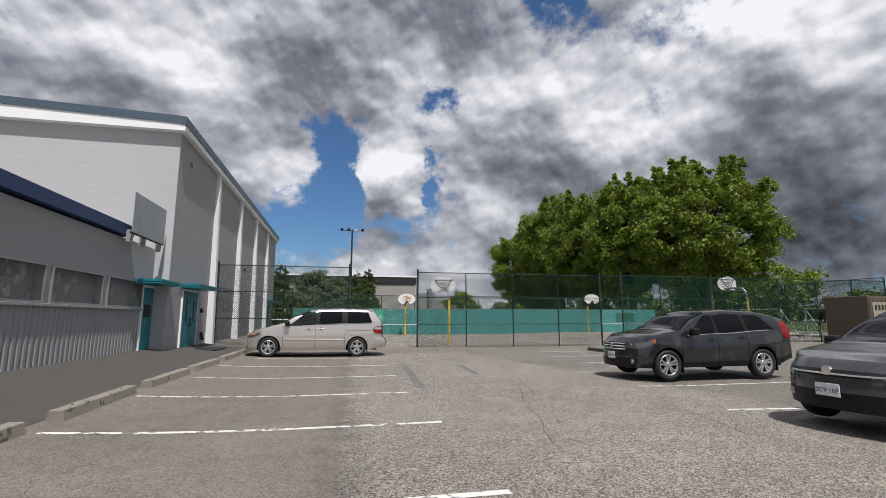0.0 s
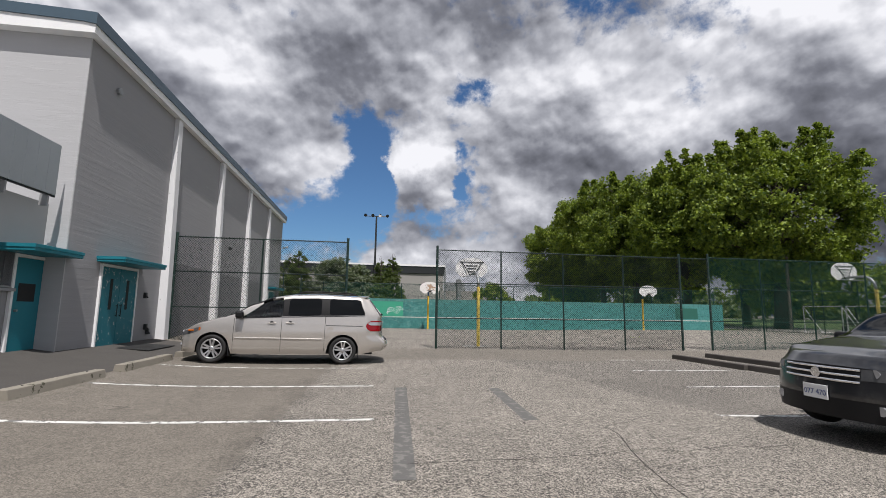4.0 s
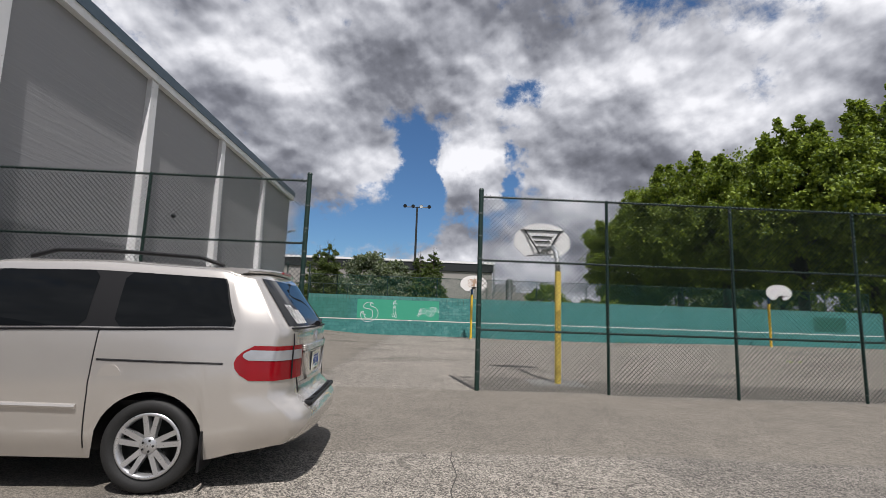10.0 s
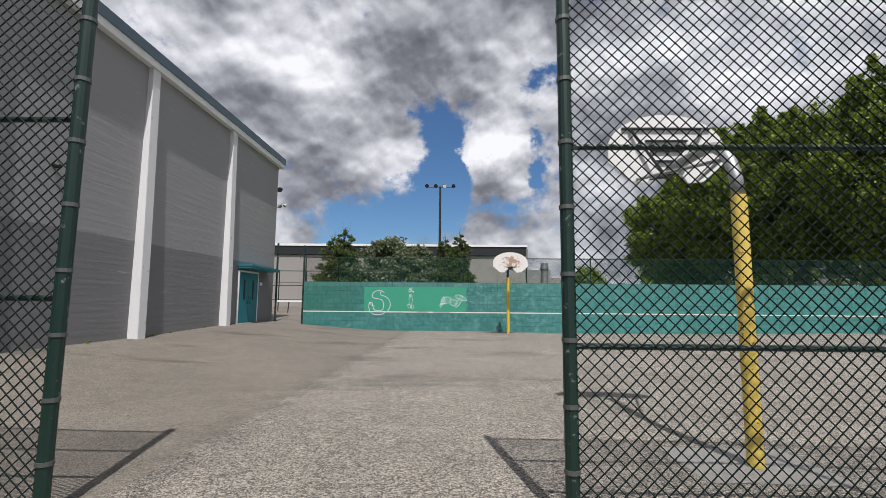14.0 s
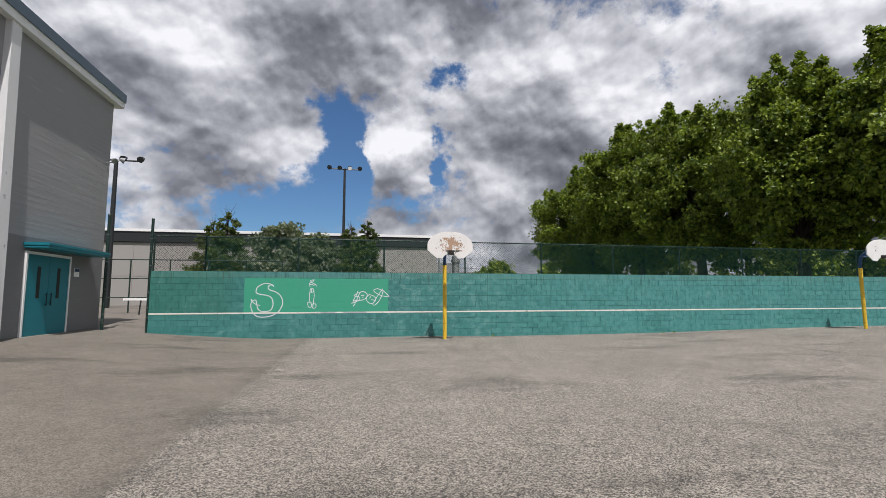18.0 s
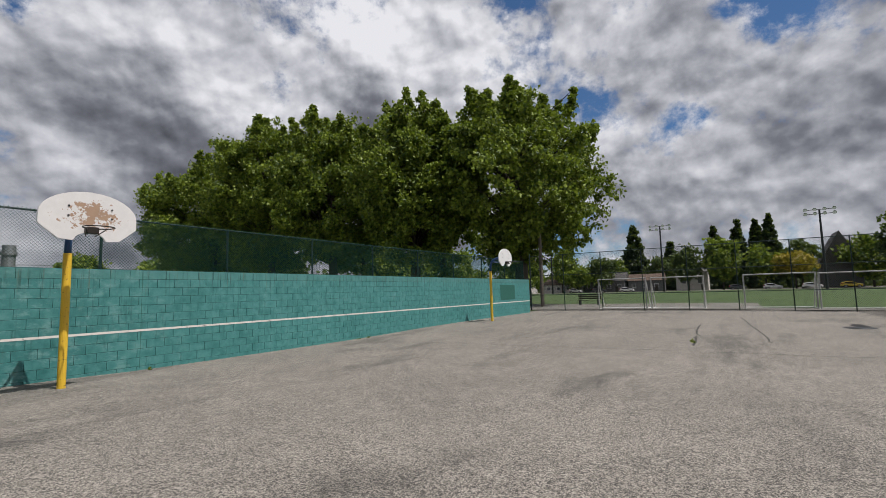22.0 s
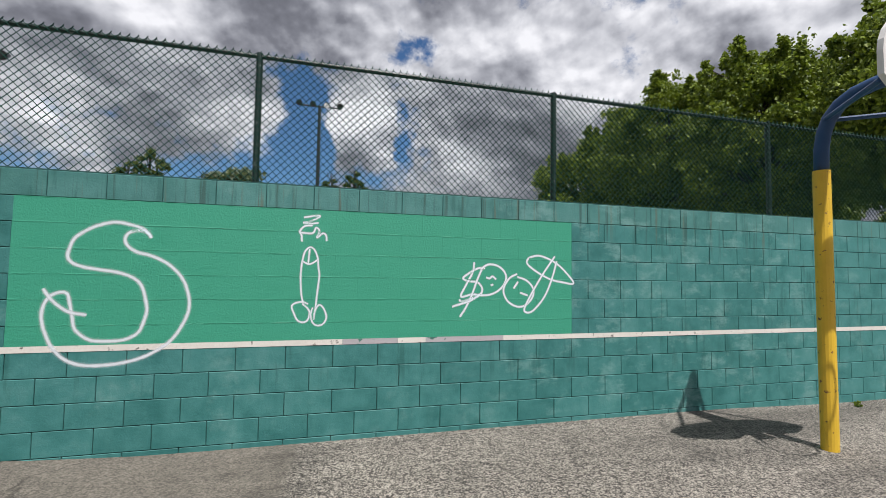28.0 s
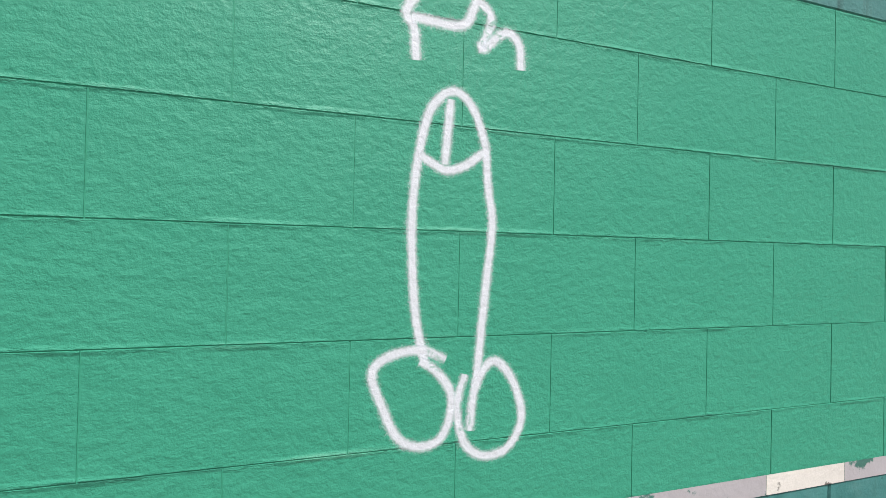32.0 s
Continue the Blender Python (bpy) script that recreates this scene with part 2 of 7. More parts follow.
def painted(name, color, rough=0.55, worn=None, wear=0.0, scale=6.0, dirt=0.18, metal=0.0, bumps=0.15, random_tint=0.0, world=True):
    """Paint or plain stuff with stains and, where worn is given, chips down to that colour."""
    m, N, b = material(name, rough, metal)
    p = coords(N, world)
    n1, n2 = N.noise(p, scale * 0.25, 5), N.noise(p, scale * 4, 6, 0.65)
    tone = N.math("ADD", N.math("MULTIPLY", n1, dirt * 1.2), N.math("MULTIPLY", n2, dirt * 0.8))
    tone = N.math("ADD", tone, 1.0 - dirt)
    if random_tint:
        rnd = N.node("ShaderNodeObjectInfo").outputs["Random"]
        tone = N.math("MULTIPLY", tone, N.range(rnd, 0, 1, 1 - random_tint, 1 + random_tint, False))
    col = N.vmath("MULTIPLY", color, N.node("ShaderNodeCombineXYZ", ins={0: tone, 1: tone, 2: tone}).outputs[0])
    if worn:
        chips = N.math("ADD", N.math("MULTIPLY", N.noise(p, scale, 7, 0.65), 0.8), N.math("MULTIPLY", N.noise(p, scale * 0.4, 3), 0.2))
        col = N.mix(N.range(chips, 0.62 - wear, 0.66 - wear), col, worn)
    link(N, col, b, "Base Color")
    link(N, N.range(n2, 0.2, 0.8, rough * 0.85, min(1, rough * 1.15)), b, "Roughness")
    if bumps:
        bump(N, b, n2, bumps, 0.004)
    return m


def peeling_board():
    """White board paint that has flaked off most round the middle."""
    m, N, b = material("peeling_white_backboard", 0.6)
    p = coords(N, False)
    d = N.vmath("LENGTH", N.vmath("MULTIPLY", N.vmath("SUBTRACT", p, (0.02, 0.0, 3.12)), (1.5, 0.0, 2.4)))
    n = N.math("ADD", N.math("MULTIPLY", N.noise(p, 9.0, 9, 0.70), 0.85), N.math("MULTIPLY", N.noise(p, 3.0, 3), 0.15))
    bare = N.range(N.math("ADD", n, N.range(d, 0.15, 1.1, 0.115, -0.075)), 0.56, 0.575)
    tone = N.noise(p, 9, 5)
    col = N.mix(bare, N.mix(tone, (0.66, 0.64, 0.62), (0.80, 0.78, 0.76)), N.mix(tone, (0.30, 0.19, 0.12), (0.46, 0.31, 0.21)))
    link(N, col, b, "Base Color")
    bump(N, b, N.math("SUBTRACT", 1.0, bare), 0.4, 0.002)
    return m


def tarmac():
    m, N, b = material("tarmac", 0.9)
    p = coords(N)
    sep = N.node("ShaderNodeSeparateXYZ", ins={0: p})
    x, y = sep.outputs[0], sep.outputs[1]
    edge = N.math("MULTIPLY", N.math("SUBTRACT", N.noise(p, 0.9, 5), 0.5), 0.28)
    # an older strip along the hall, coarse chippings in the middle, a dark relaid wedge by the bays opposite
    seam = N.math("ADD", N.math("MULTIPLY", y, 0.025), 4.25)
    left = N.range(N.math("ADD", N.math("SUBTRACT", seam, x), edge), -0.08, 0.08)
    line = N.math("ADD", N.math("MULTIPLY", N.math("ADD", y, 23.3), -0.215), 8.2)
    wedge = N.range(N.math("ADD", N.math("SUBTRACT", x, line), N.math("MULTIPLY", edge, 0.5)), -0.06, 0.06)
    lot = N.range(y, -20.4, -20.5)
    wedge = N.math("MULTIPLY", N.math("MULTIPLY", wedge, N.range(y, -22.9, -23.1)), lot)
    # a smoother, browner strip in front of the fence
    strip = N.math("MULTIPLY", N.range(N.math("ADD", y, N.math("MULTIPLY", edge, 0.4)), -23.14, -23.02), N.range(y, -19.0, -19.2))
    left = N.math("MAXIMUM", left, N.math("MULTIPLY", strip, 0.85))
    big, mid = N.noise(p, 0.35, 5), N.noise(p, 2.2, 6, 0.6)
    fine = N.noise(p, 160, 2, 0.6)
    lump, patchy = N.noise(p, 30, 4, 0.7), N.noise(p, 9.0, 5, 0.7)

    def chips(scale, cut):
        """Stones of two tones with dark joints between them."""
        v = N.node("ShaderNodeTexVoronoi", ins={"Scale": scale, "Vector": p})
        r = N.node("ShaderNodeSeparateColor", ins={0: v.outputs["Color"]}).outputs[0]
        return N.math("SUBTRACT", N.range(r, cut - 0.25, cut + 0.25), N.range(v.outputs["Distance"], 0.38, 0.62, 0.0, 0.45))
    stone = N.math("ADD", N.math("MULTIPLY", chips(96.0, 0.50), 0.72), N.math("MULTIPLY", chips(45.0, 0.5), 0.28))
    base = N.mix(left, (0.234, 0.213, 0.184), (0.166, 0.148, 0.124))
    base = N.mix(N.math("MULTIPLY", wedge, 0.75), base, (0.160, 0.146, 0.128))
    # dirt gathers along the seam on the court
    near = N.math("ABSOLUTE", N.math("ADD", N.math("SUBTRACT", x, seam), N.math("MULTIPLY", edge, 1.4)))
    grime = N.math("MULTIPLY", N.range(near, 0.45, 0.02), N.range(N.noise(p, 1.7, 5, 0.65), 0.40, 0.60))
    base = N.mix(N.math("MULTIPLY", grime, 0.45), base, (0.085, 0.076, 0.066))
    blot = N.math("ADD", N.math("MULTIPLY", N.range(big, 0.3, 0.7), 0.16), N.math("MULTIPLY", N.range(mid, 0.25, 0.75), 0.22))
    tone = N.math("ADD", blot, 0.80)
    coarse = N.math("SUBTRACT", 1.0, N.math("MULTIPLY", left, 0.55))
    speck = N.math("ADD", 1.0, N.math("MULTIPLY", N.math("MULTIPLY", N.math("SUBTRACT", stone, 0.40), 1.5), coarse))
    tone = N.math("MULTIPLY", tone, N.math("MAXIMUM", speck, 0.15))
    tone = N.math("MULTIPLY", tone, N.range(fine, 0.25, 0.75, 0.80, 1.20, False))
    tone = N.math("MULTIPLY", tone, N.range(lump, 0.25, 0.75, 0.86, 1.14, False))
    tone = N.math("MULTIPLY", tone, N.range(patchy, 0.25, 0.75, 0.88, 1.12, False))
    # dark damp streaks across the court
    streak_at = N.vmath("MULTIPLY", p, (0.16, 0.55, 1.0))
    streak = N.math("MULTIPLY", N.range(N.noise(streak_at, 1.0, 7, 0.68), 0.52, 0.66), N.range(y, -18, -14))
    tone = N.math("MULTIPLY", tone, N.math("SUBTRACT", 1.0, N.math("MULTIPLY", streak, 0.42)))
    # hairline cracks
    cell = N.vmath("ADD", p, N.vmath("MULTIPLY", N.node("ShaderNodeTexNoise", ins={"Scale": 1.3, "Detail": 4.0, "Vector": p}).outputs["Color"], (1.1, 1.1, 0)))
    crack = N.node("ShaderNodeTexVoronoi", feature="DISTANCE_TO_EDGE", ins={"Scale": 0.24, "Vector": cell}).outputs["Distance"]
    crack = N.math("MULTIPLY", N.range(crack, 0.0022, 0.0006), N.range(N.noise(p, 0.5, 2), 0.50, 0.58))
    tone = N.math("MULTIPLY", tone, N.math("SUBTRACT", 1.0, N.math("MULTIPLY", crack, 0.45)))
    color = N.vmath("MULTIPLY", base, N.node("ShaderNodeCombineXYZ", ins={0: tone, 1: tone, 2: tone}).outputs[0])
    link(N, color, b, "Base Color")
    h = N.math("ADD", N.math("MULTIPLY", stone, 0.7), N.math("ADD", N.math("MULTIPLY", fine, 0.5), N.math("MULTIPLY", lump, 0.8)))
    h = N.math("SUBTRACT", h, N.math("MULTIPLY", crack, 1.2))
    bump(N, b, h, 0.45, 0.006)
    return m


def hall_wall():
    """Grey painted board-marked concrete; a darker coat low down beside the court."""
    m, N, b = material("hall_paint", 0.75)
    p = coords(N)
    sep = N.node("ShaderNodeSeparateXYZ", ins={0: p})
    rows = N.vmath("MULTIPLY", p, (1.0, 0.35, 7.0))
    board, board2 = N.noise(rows, 1.1, 6, 0.6), N.noise(N.vmath("MULTIPLY", p, (1, 0.5, 16)), 1.0, 3)
    big = N.noise(p, 0.5, 5)
    tone = N.math("ADD", N.math("MULTIPLY", board, 0.10), N.math("ADD", N.math("MULTIPLY", big, 0.10), 0.88))
    scuff = N.range(N.noise(N.vmath("MULTIPLY", p, (1, 0.5, 5)), 2.1, 7, 0.7), 0.63, 0.72)
    edge = N.math("MULTIPLY", N.math("SUBTRACT", N.noise(p, 1.5, 3), 0.5), 0.06)
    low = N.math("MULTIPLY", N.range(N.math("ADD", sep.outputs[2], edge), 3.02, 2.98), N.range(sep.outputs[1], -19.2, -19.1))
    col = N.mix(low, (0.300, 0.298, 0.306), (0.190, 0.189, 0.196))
    # paler base on the end wall: its full sunlight is put into the colour
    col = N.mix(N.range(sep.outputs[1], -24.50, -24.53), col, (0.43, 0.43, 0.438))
    col = N.vmath("MULTIPLY", col, N.node("ShaderNodeCombineXYZ", ins={0: tone, 1: tone, 2: tone}).outputs[0])
    col = N.mix(N.math("MULTIPLY", scuff, 0.35), col, (0.50, 0.50, 0.50))
    # long pale drag marks and small dark knocks
    drag = N.range(N.noise(N.vmath("MULTIPLY", p, (1, 0.30, 9)), 1.3, 8, 0.72), 0.645, 0.70)
    col = N.mix(N.math("MULTIPLY", drag, 0.45), col, (0.56, 0.56, 0.56))
    knock = N.range(N.noise(N.vmath("MULTIPLY", p, (1, 0.8, 1.6)), 6.0, 5, 0.7), 0.70, 0.75)
    col = N.mix(N.math("MULTIPLY", knock, 0.5), col, (0.10, 0.10, 0.10))
    link(N, col, b, "Base Color")
    ridge = N.math("ADD", N.math("MULTIPLY", board2, 0.6), N.math("MULTIPLY", N.range(board, 0.45, 0.62), 0.8))
    bump(N, b, ridge, 0.17, 0.012)
    return m


def block_paint(name, fresh):
    """Green paint on concrete blocks; fresh is the newer coat over the old writing."""
    m, N, b = material(name, 0.62)
    p = coords(N)
    rnd = N.node("ShaderNodeObjectInfo").outputs["Random"]
    isl = N.node("ShaderNodeNewGeometry").outputs["Random Per Island"]
    r = N.math("FRACT", N.math("ADD", rnd, isl))
    big, mid, pit = N.noise(p, 0.8, 5, 0.6), N.noise(p, 5.0, 7, 0.65), N.noise(p, 55, 4, 0.65)
    sep = N.node("ShaderNodeSeparateXYZ", ins={0: p})
    if fresh:
        tone = N.math("ADD", N.math("MULTIPLY", mid, 0.10), 0.94)
        col = N.vmath("MULTIPLY", (0.040, 0.310, 0.198), N.node("ShaderNodeCombineXYZ", ins={0: tone, 1: tone, 2: tone}).outputs[0])
        scuff = N.range(N.noise(N.vmath("MULTIPLY", p, (0.6, 1, 6)), 3.0, 7, 0.75), 0.67, 0.74)
        col = N.mix(N.math("MULTIPLY", scuff, 0.3), col, (0.11, 0.42, 0.28))
    else:
        col = N.ramp(N.math("ADD", N.math("MULTIPLY", r, 0.09), N.math("MULTIPLY", N.math("ADD", mid, N.math("MULTIPLY", big, 0.6)), 0.60)),
                     [(0.25, (0.014, 0.098, 0.092)), (0.42, (0.026, 0.150, 0.142)), (0.56, (0.048, 0.205, 0.195)), (0.78, (0.100, 0.270, 0.258))])
        greener = N.math("MULTIPLY", N.range(sep.outputs[0], 2.3, 1.2), N.range(N.math("ADD", sep.outputs[2], N.math("MULTIPLY", mid, 0.5)), 0.9, 1.2))
        col = N.mix(N.math("MULTIPLY", greener, 0.55), col, N.mix(mid, (0.010, 0.085, 0.058), (0.035, 0.190, 0.130)))
        faded = N.range(sep.outputs[0], 7.5, 16.0)
        pale = N.mix(N.range(mid, 0.3, 0.7), (0.045, 0.215, 0.205), (0.125, 0.36, 0.345))
        col = N.mix(N.math("MULTIPLY", faded, 0.34), col, pale)
        chalk = N.math("MULTIPLY", N.range(N.noise(p, 2.3, 8, 0.7), 0.55, 0.70), N.range(big, 0.4, 0.6))
        col = N.mix(N.math("MULTIPLY", chalk, 0.6), col, (0.17, 0.33, 0.31))
        # rust and dirt runs from the top course
        crown = N.range(sep.outputs[2], 2.066, 2.074)
        col = N.mix(N.math("MULTIPLY", crown, 0.42), col, N.mix(mid, (0.045, 0.165, 0.150), (0.125, 0.275, 0.250)))
        runs = N.noise(N.vmath("MULTIPLY", p, (9.0, 1.0, 0.35)), 1.3, 4, 0.6)
        runs = N.math("MULTIPLY", N.range(runs, 0.57, 0.66), N.range(N.math("ADD", sep.outputs[2], N.math("MULTIPLY", big, 0.9)), 2.10, 2.65))
        col = N.mix(N.math("MULTIPLY", runs, 0.5), col, (0.13, 0.085, 0.03))
        tears = N.noise(N.vmath("MULTIPLY", p, (7.0, 1.0, 0.22)), 1.9, 5, 0.65)
        tears = N.math("MULTIPLY", N.range(tears, 0.54, 0.64), N.range(N.math("ADD", sep.outputs[2], N.math("MULTIPLY", mid, 1.1)), 2.15, 2.75))
        col = N.mix(N.math("MULTIPLY", tears, 0.6), col, (0.020, 0.045, 0.036))
    if not fresh:
        smear = N.range(N.noise(N.vmath("MULTIPLY", p, (1.0, 1.0, 1.8)), 2.2, 8, 0.72), 0.50, 0.66)
        smear = N.math("MULTIPLY", smear, N.math("MULTIPLY", N.range(sep.outputs[0], 5.0, 7.2), N.range(sep.outputs[0], 13.0, 9.5)))
        col = N.mix(N.math("MULTIPLY", smear, 0.6), col, (0.19, 0.36, 0.34))
        # dark runs under the net line and pale wash higher up
        drip = N.noise(N.vmath("MULTIPLY", p, (5.5, 1.0, 0.7)), 1.6, 5, 0.65)
        drip = N.math("MULTIPLY", N.range(drip, 0.55, 0.67), N.range(N.math("ADD", sep.outputs[2], N.math("MULTIPLY", mid, 0.5)), 0.55, 0.95))
        col = N.mix(N.math("MULTIPLY", drip, 0.5), col, (0.016, 0.095, 0.085))
        wash = N.range(N.noise(N.vmath("MULTIPLY", p, (1.6, 1.0, 1.0)), 1.9, 7, 0.7), 0.50, 0.72)
        col = N.mix(N.math("MULTIPLY", wash, 0.35), col, (0.085, 0.27, 0.25))
        dots = N.range(N.noise(p, 30, 6, 0.75), 0.64, 0.72)
        col = N.mix(N.math("MULTIPLY", dots, 0.55), col, (0.012, 0.06, 0.055))
    else:
        # ridges of thick paint along the covered joints
        f = N.math("FRACT", N.math("ADD", N.math("MULTIPLY", N.math("SUBTRACT", 2.072, sep.outputs[2]), 1 / 0.2027), N.math("MULTIPLY", N.math("SUBTRACT", N.noise(p, 2.0, 3), 0.5), 0.10)))
        off = N.math("MULTIPLY", N.math("MINIMUM", f, N.math("SUBTRACT", 1.0, f)), 0.2027)
        bead = N.math("MULTIPLY", N.range(off, 0.010, 0.001), N.range(N.noise(N.vmath("MULTIPLY", p, (0.5, 1, 2)), 9, 6, 0.7), 0.40, 0.62))
        # paler green along the beads: highlights on the ridges put into the colour
        col = N.mix(N.math("MULTIPLY", bead, N.range(N.noise(N.vmath("MULTIPLY", p, (0.4, 1, 3)), 5.0, 5, 0.7), 0.50, 0.64, 0.0, 0.75)), col, (0.15, 0.46, 0.32))
        split = N.math("MULTIPLY", N.range(off, 0.0045, 0.001), N.range(N.noise(N.vmath("MULTIPLY", p, (0.5, 1, 1)), 3.1, 4, 0.6), 0.56, 0.62))
        col = N.mix(N.math("MULTIPLY", split, 0.6), col, (0.010, 0.09, 0.06))
    link(N, col, b, "Base Color")
    link(N, N.range(mid, 0.3, 0.7, 0.5, 0.72), b, "Roughness")
    wave = N.noise(N.vmath("MULTIPLY", p, (0.7, 1, 2.2)), 7, 5, 0.7)
    bump(N, b, N.math("ADD", N.math("MULTIPLY", pit, 0.7), N.math("ADD", N.math("MULTIPLY", mid, 0.5), N.math("MULTIPLY", wave, 0.8 if fresh else 0.4))) if not fresh else
         N.math("ADD", N.math("ADD", N.math("MULTIPLY", pit, 1.1), N.math("MULTIPLY", wave, 0.8)), N.math("MULTIPLY", bead, N.math("ADD", 0.2, N.math("MULTIPLY", N.noise(p, 38, 5, 0.7), 0.9)))), 0.45 if fresh else 0.55, 0.007)
    return m


def grass_mat():
    m, N, b = material("grass", 0.9)
    p = coords(N)
    n = N.math("ADD", N.math("MULTIPLY", N.noise(p, 0.08, 5), 0.6), N.math("MULTIPLY", N.noise(p, 3.0, 6), 0.4))
    link(N, N.ramp(n, [(0.3, (0.028, 0.055, 0.012)), (0.5, (0.048, 0.085, 0.017)), (0.7, (0.080, 0.105, 0.030))]), b, "Base Color")
    bump(N, b, N.noise(p, 20, 3), 0.6, 0.03)
    return m


def leaf_mat(name, dark, light):
    m, N, b = material(name, 0.55)
    geo = N.node("ShaderNodeNewGeometry")
    rnd = geo.outputs["Random Per Island"]
    n = N.math("ADD", N.math("MULTIPLY", rnd, 0.70), N.math("MULTIPLY", N.noise(geo.outputs["Position"], 0.45, 4), 0.30))
    col = N.ramp(n, [(0.2, dark), (0.75, light)])
    link(N, col, b, "Base Color")
    tr = N.node("ShaderNodeBsdfTranslucent", ins={"Color": N.mix(0.5, col, (0.22, 0.30, 0.02))})
    mix = N.node("ShaderNodeMixShader", ins={0: 0.32, 1: b.outputs[0], 2: tr.outputs[0]})
    out = m.node_tree.nodes["Material Output"]
    N.tree.links.new(mix.outputs[0], out.inputs[0])
    return m


def glass_mat(name, tint, rough=0.02, alpha=0.35):
    m, N, b = material(name, rough)
    b.inputs["Base Color"].default_value = (*tint, 1)
    b.inputs["IOR"].default_value = 1.42
    b.inputs["Specular IOR Level"].default_value = 0.15
    b.inputs["Transmission Weight"].default_value = alpha
    return m


def thin_glass(name, tint, gloss=0.09):
    """A clear pane: seen through, with a weak mirror on top."""
    m, N, b = material(name)
    clear = N.node("ShaderNodeBsdfTransparent", ins={"Color": (*tint, 1)})
    shine = N.node("ShaderNodeBsdfGlossy", ins={"Color": (0.9, 0.9, 0.9, 1), "Roughness": 0.02})
    mix = N.node("ShaderNodeMixShader", ins={0: gloss, 1: clear.outputs[0], 2: shine.outputs[0]})
    N.tree.links.new(mix.outputs[0], m.node_tree.nodes["Material Output"].inputs[0])
    return m


def car_paint(name, color, metal=0.6, flake=0.35):
    m, N, b = material(name, flake, metal)
    p = coords(N, False)
    n = N.noise(p, 900, 1)
    t = N.range(n, 0.3, 0.7, 0.92, 1.08)
    dust = N.noise(p, 3, 5)
    col = N.vmath("MULTIPLY", color, N.node("ShaderNodeCombineXYZ", ins={0: t, 1: t, 2: t}).outputs[0])
    col = N.mix(N.range(dust, 0.5, 0.8, 0, 0.12), col, (0.35, 0.33, 0.30))
    link(N, col, b, "Base Color")
    b.inputs["Coat Weight"].default_value, b.inputs["Coat Roughness"].default_value = 0.9, 0.04
    return m


def emitter(name, color, strength):
    m, N, b = material(name)
    b.inputs["Emission Color"].default_value, b.inputs["Emission Strength"].default_value = (*color, 1), strength
    return m


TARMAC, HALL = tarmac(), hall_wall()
BLOCK_OLD, BLOCK_NEW = block_paint("old_green_block", False), block_paint("new_green_block", True)
MORTAR = painted("painted_mortar", (0.014, 0.075, 0.068), 0.8, worn=(0.006, 0.018, 0.016), wear=0.06, scale=10, bumps=0.4)
MORTAR_NEW = painted("fresh_painted_mortar", (0.040, 0.305, 0.193), 0.7, scale=10, bumps=0.4)
WHITE = painted("white_paint", (0.80, 0.80, 0.80), 0.6, dirt=0.10)
PILASTER = painted("pilaster_paint", (0.70, 0.70, 0.71), 0.7, worn=(0.45, 0.45, 0.45), wear=0.0, scale=4, dirt=0.12, bumps=0.3)
GREYPAINT = painted("grey_paint", (0.27, 0.275, 0.28), 0.7, scale=3, dirt=0.15, bumps=0.3)
ROOFMETAL = painted("roof_edge_metal", (0.075, 0.115, 0.15), 0.45, scale=4, metal=0.3)
BLUEFASCIA = painted("blue_fascia_paint", (0.012, 0.035, 0.115), 0.45, scale=3)
TEAL = painted("teal_paint", (0.012, 0.175, 0.225), 0.45, scale=5, dirt=0.2)
TEALWORN = painted("worn_teal_paint", (0.010, 0.150, 0.195), 0.5, worn=(0.40, 0.42, 0.42), wear=0.05, scale=7)
CONCRETE = painted("concrete", (0.225, 0.205, 0.170), 0.9, worn=(0.075, 0.072, 0.048), wear=0.05, scale=6, dirt=0.35, bumps=0.5, random_tint=0.08)
DARKWOOD = painted("dark_weathered_timber", (0.055, 0.048, 0.042), 0.9, scale=8, dirt=0.35, bumps=0.5)
FENCE = painted("fence_green_paint", (0.006, 0.026, 0.020), 0.45, worn=(0.13, 0.14, 0.135), wear=0.03, scale=14, dirt=0.25)
WIRE = painted("fence_wire_coat", (0.004, 0.011, 0.009), 0.7, scale=20, dirt=0.2, bumps=0)
WIREGREEN = painted("green_fence_wire_coat", (0.004, 0.038, 0.028), 0.7, scale=20, dirt=0.2, bumps=0)
for m in (WIRE, WIREGREEN):
    m.node_tree.nodes["Principled BSDF"].inputs["Specular IOR Level"].default_value = 0.12
GALV = painted("galvanised_steel", (0.34, 0.35, 0.36), 0.5, scale=12, metal=0.6, dirt=0.25)
DARKMETAL = painted("dark_metal", (0.03, 0.033, 0.035), 0.5, scale=10, metal=0.4)
YELLOW = painted("yellow_pole_paint", (0.72, 0.46, 0.035), 0.5, worn=(0.16, 0.07, 0.03), wear=0.025, scale=16, dirt=0.2)
YELLOWPALE = painted("faded_yellow_pole_paint", (0.74, 0.56, 0.12), 0.55, worn=(0.22, 0.12, 0.06), wear=0.035, scale=22, dirt=0.25)
BLUEPOLE = painted("blue_pole_paint", (0.015, 0.06, 0.16), 0.5, worn=(0.10, 0.09, 0.08), wear=-0.02, scale=14)
BOARDPEEL = peeling_board()
BOARDWHITE = painted("white_backboard", (0.74, 0.74, 0.73), 0.55, worn=(0.30, 0.24, 0.20), wear=-0.04, scale=9)
GREYBOARD = painted("grey_cladding", (0.30, 0.285, 0.27), 0.8, scale=0.7, dirt=0.12)
BLACK = painted("black_rubber", (0.012, 0.012, 0.012), 0.7, scale=20)
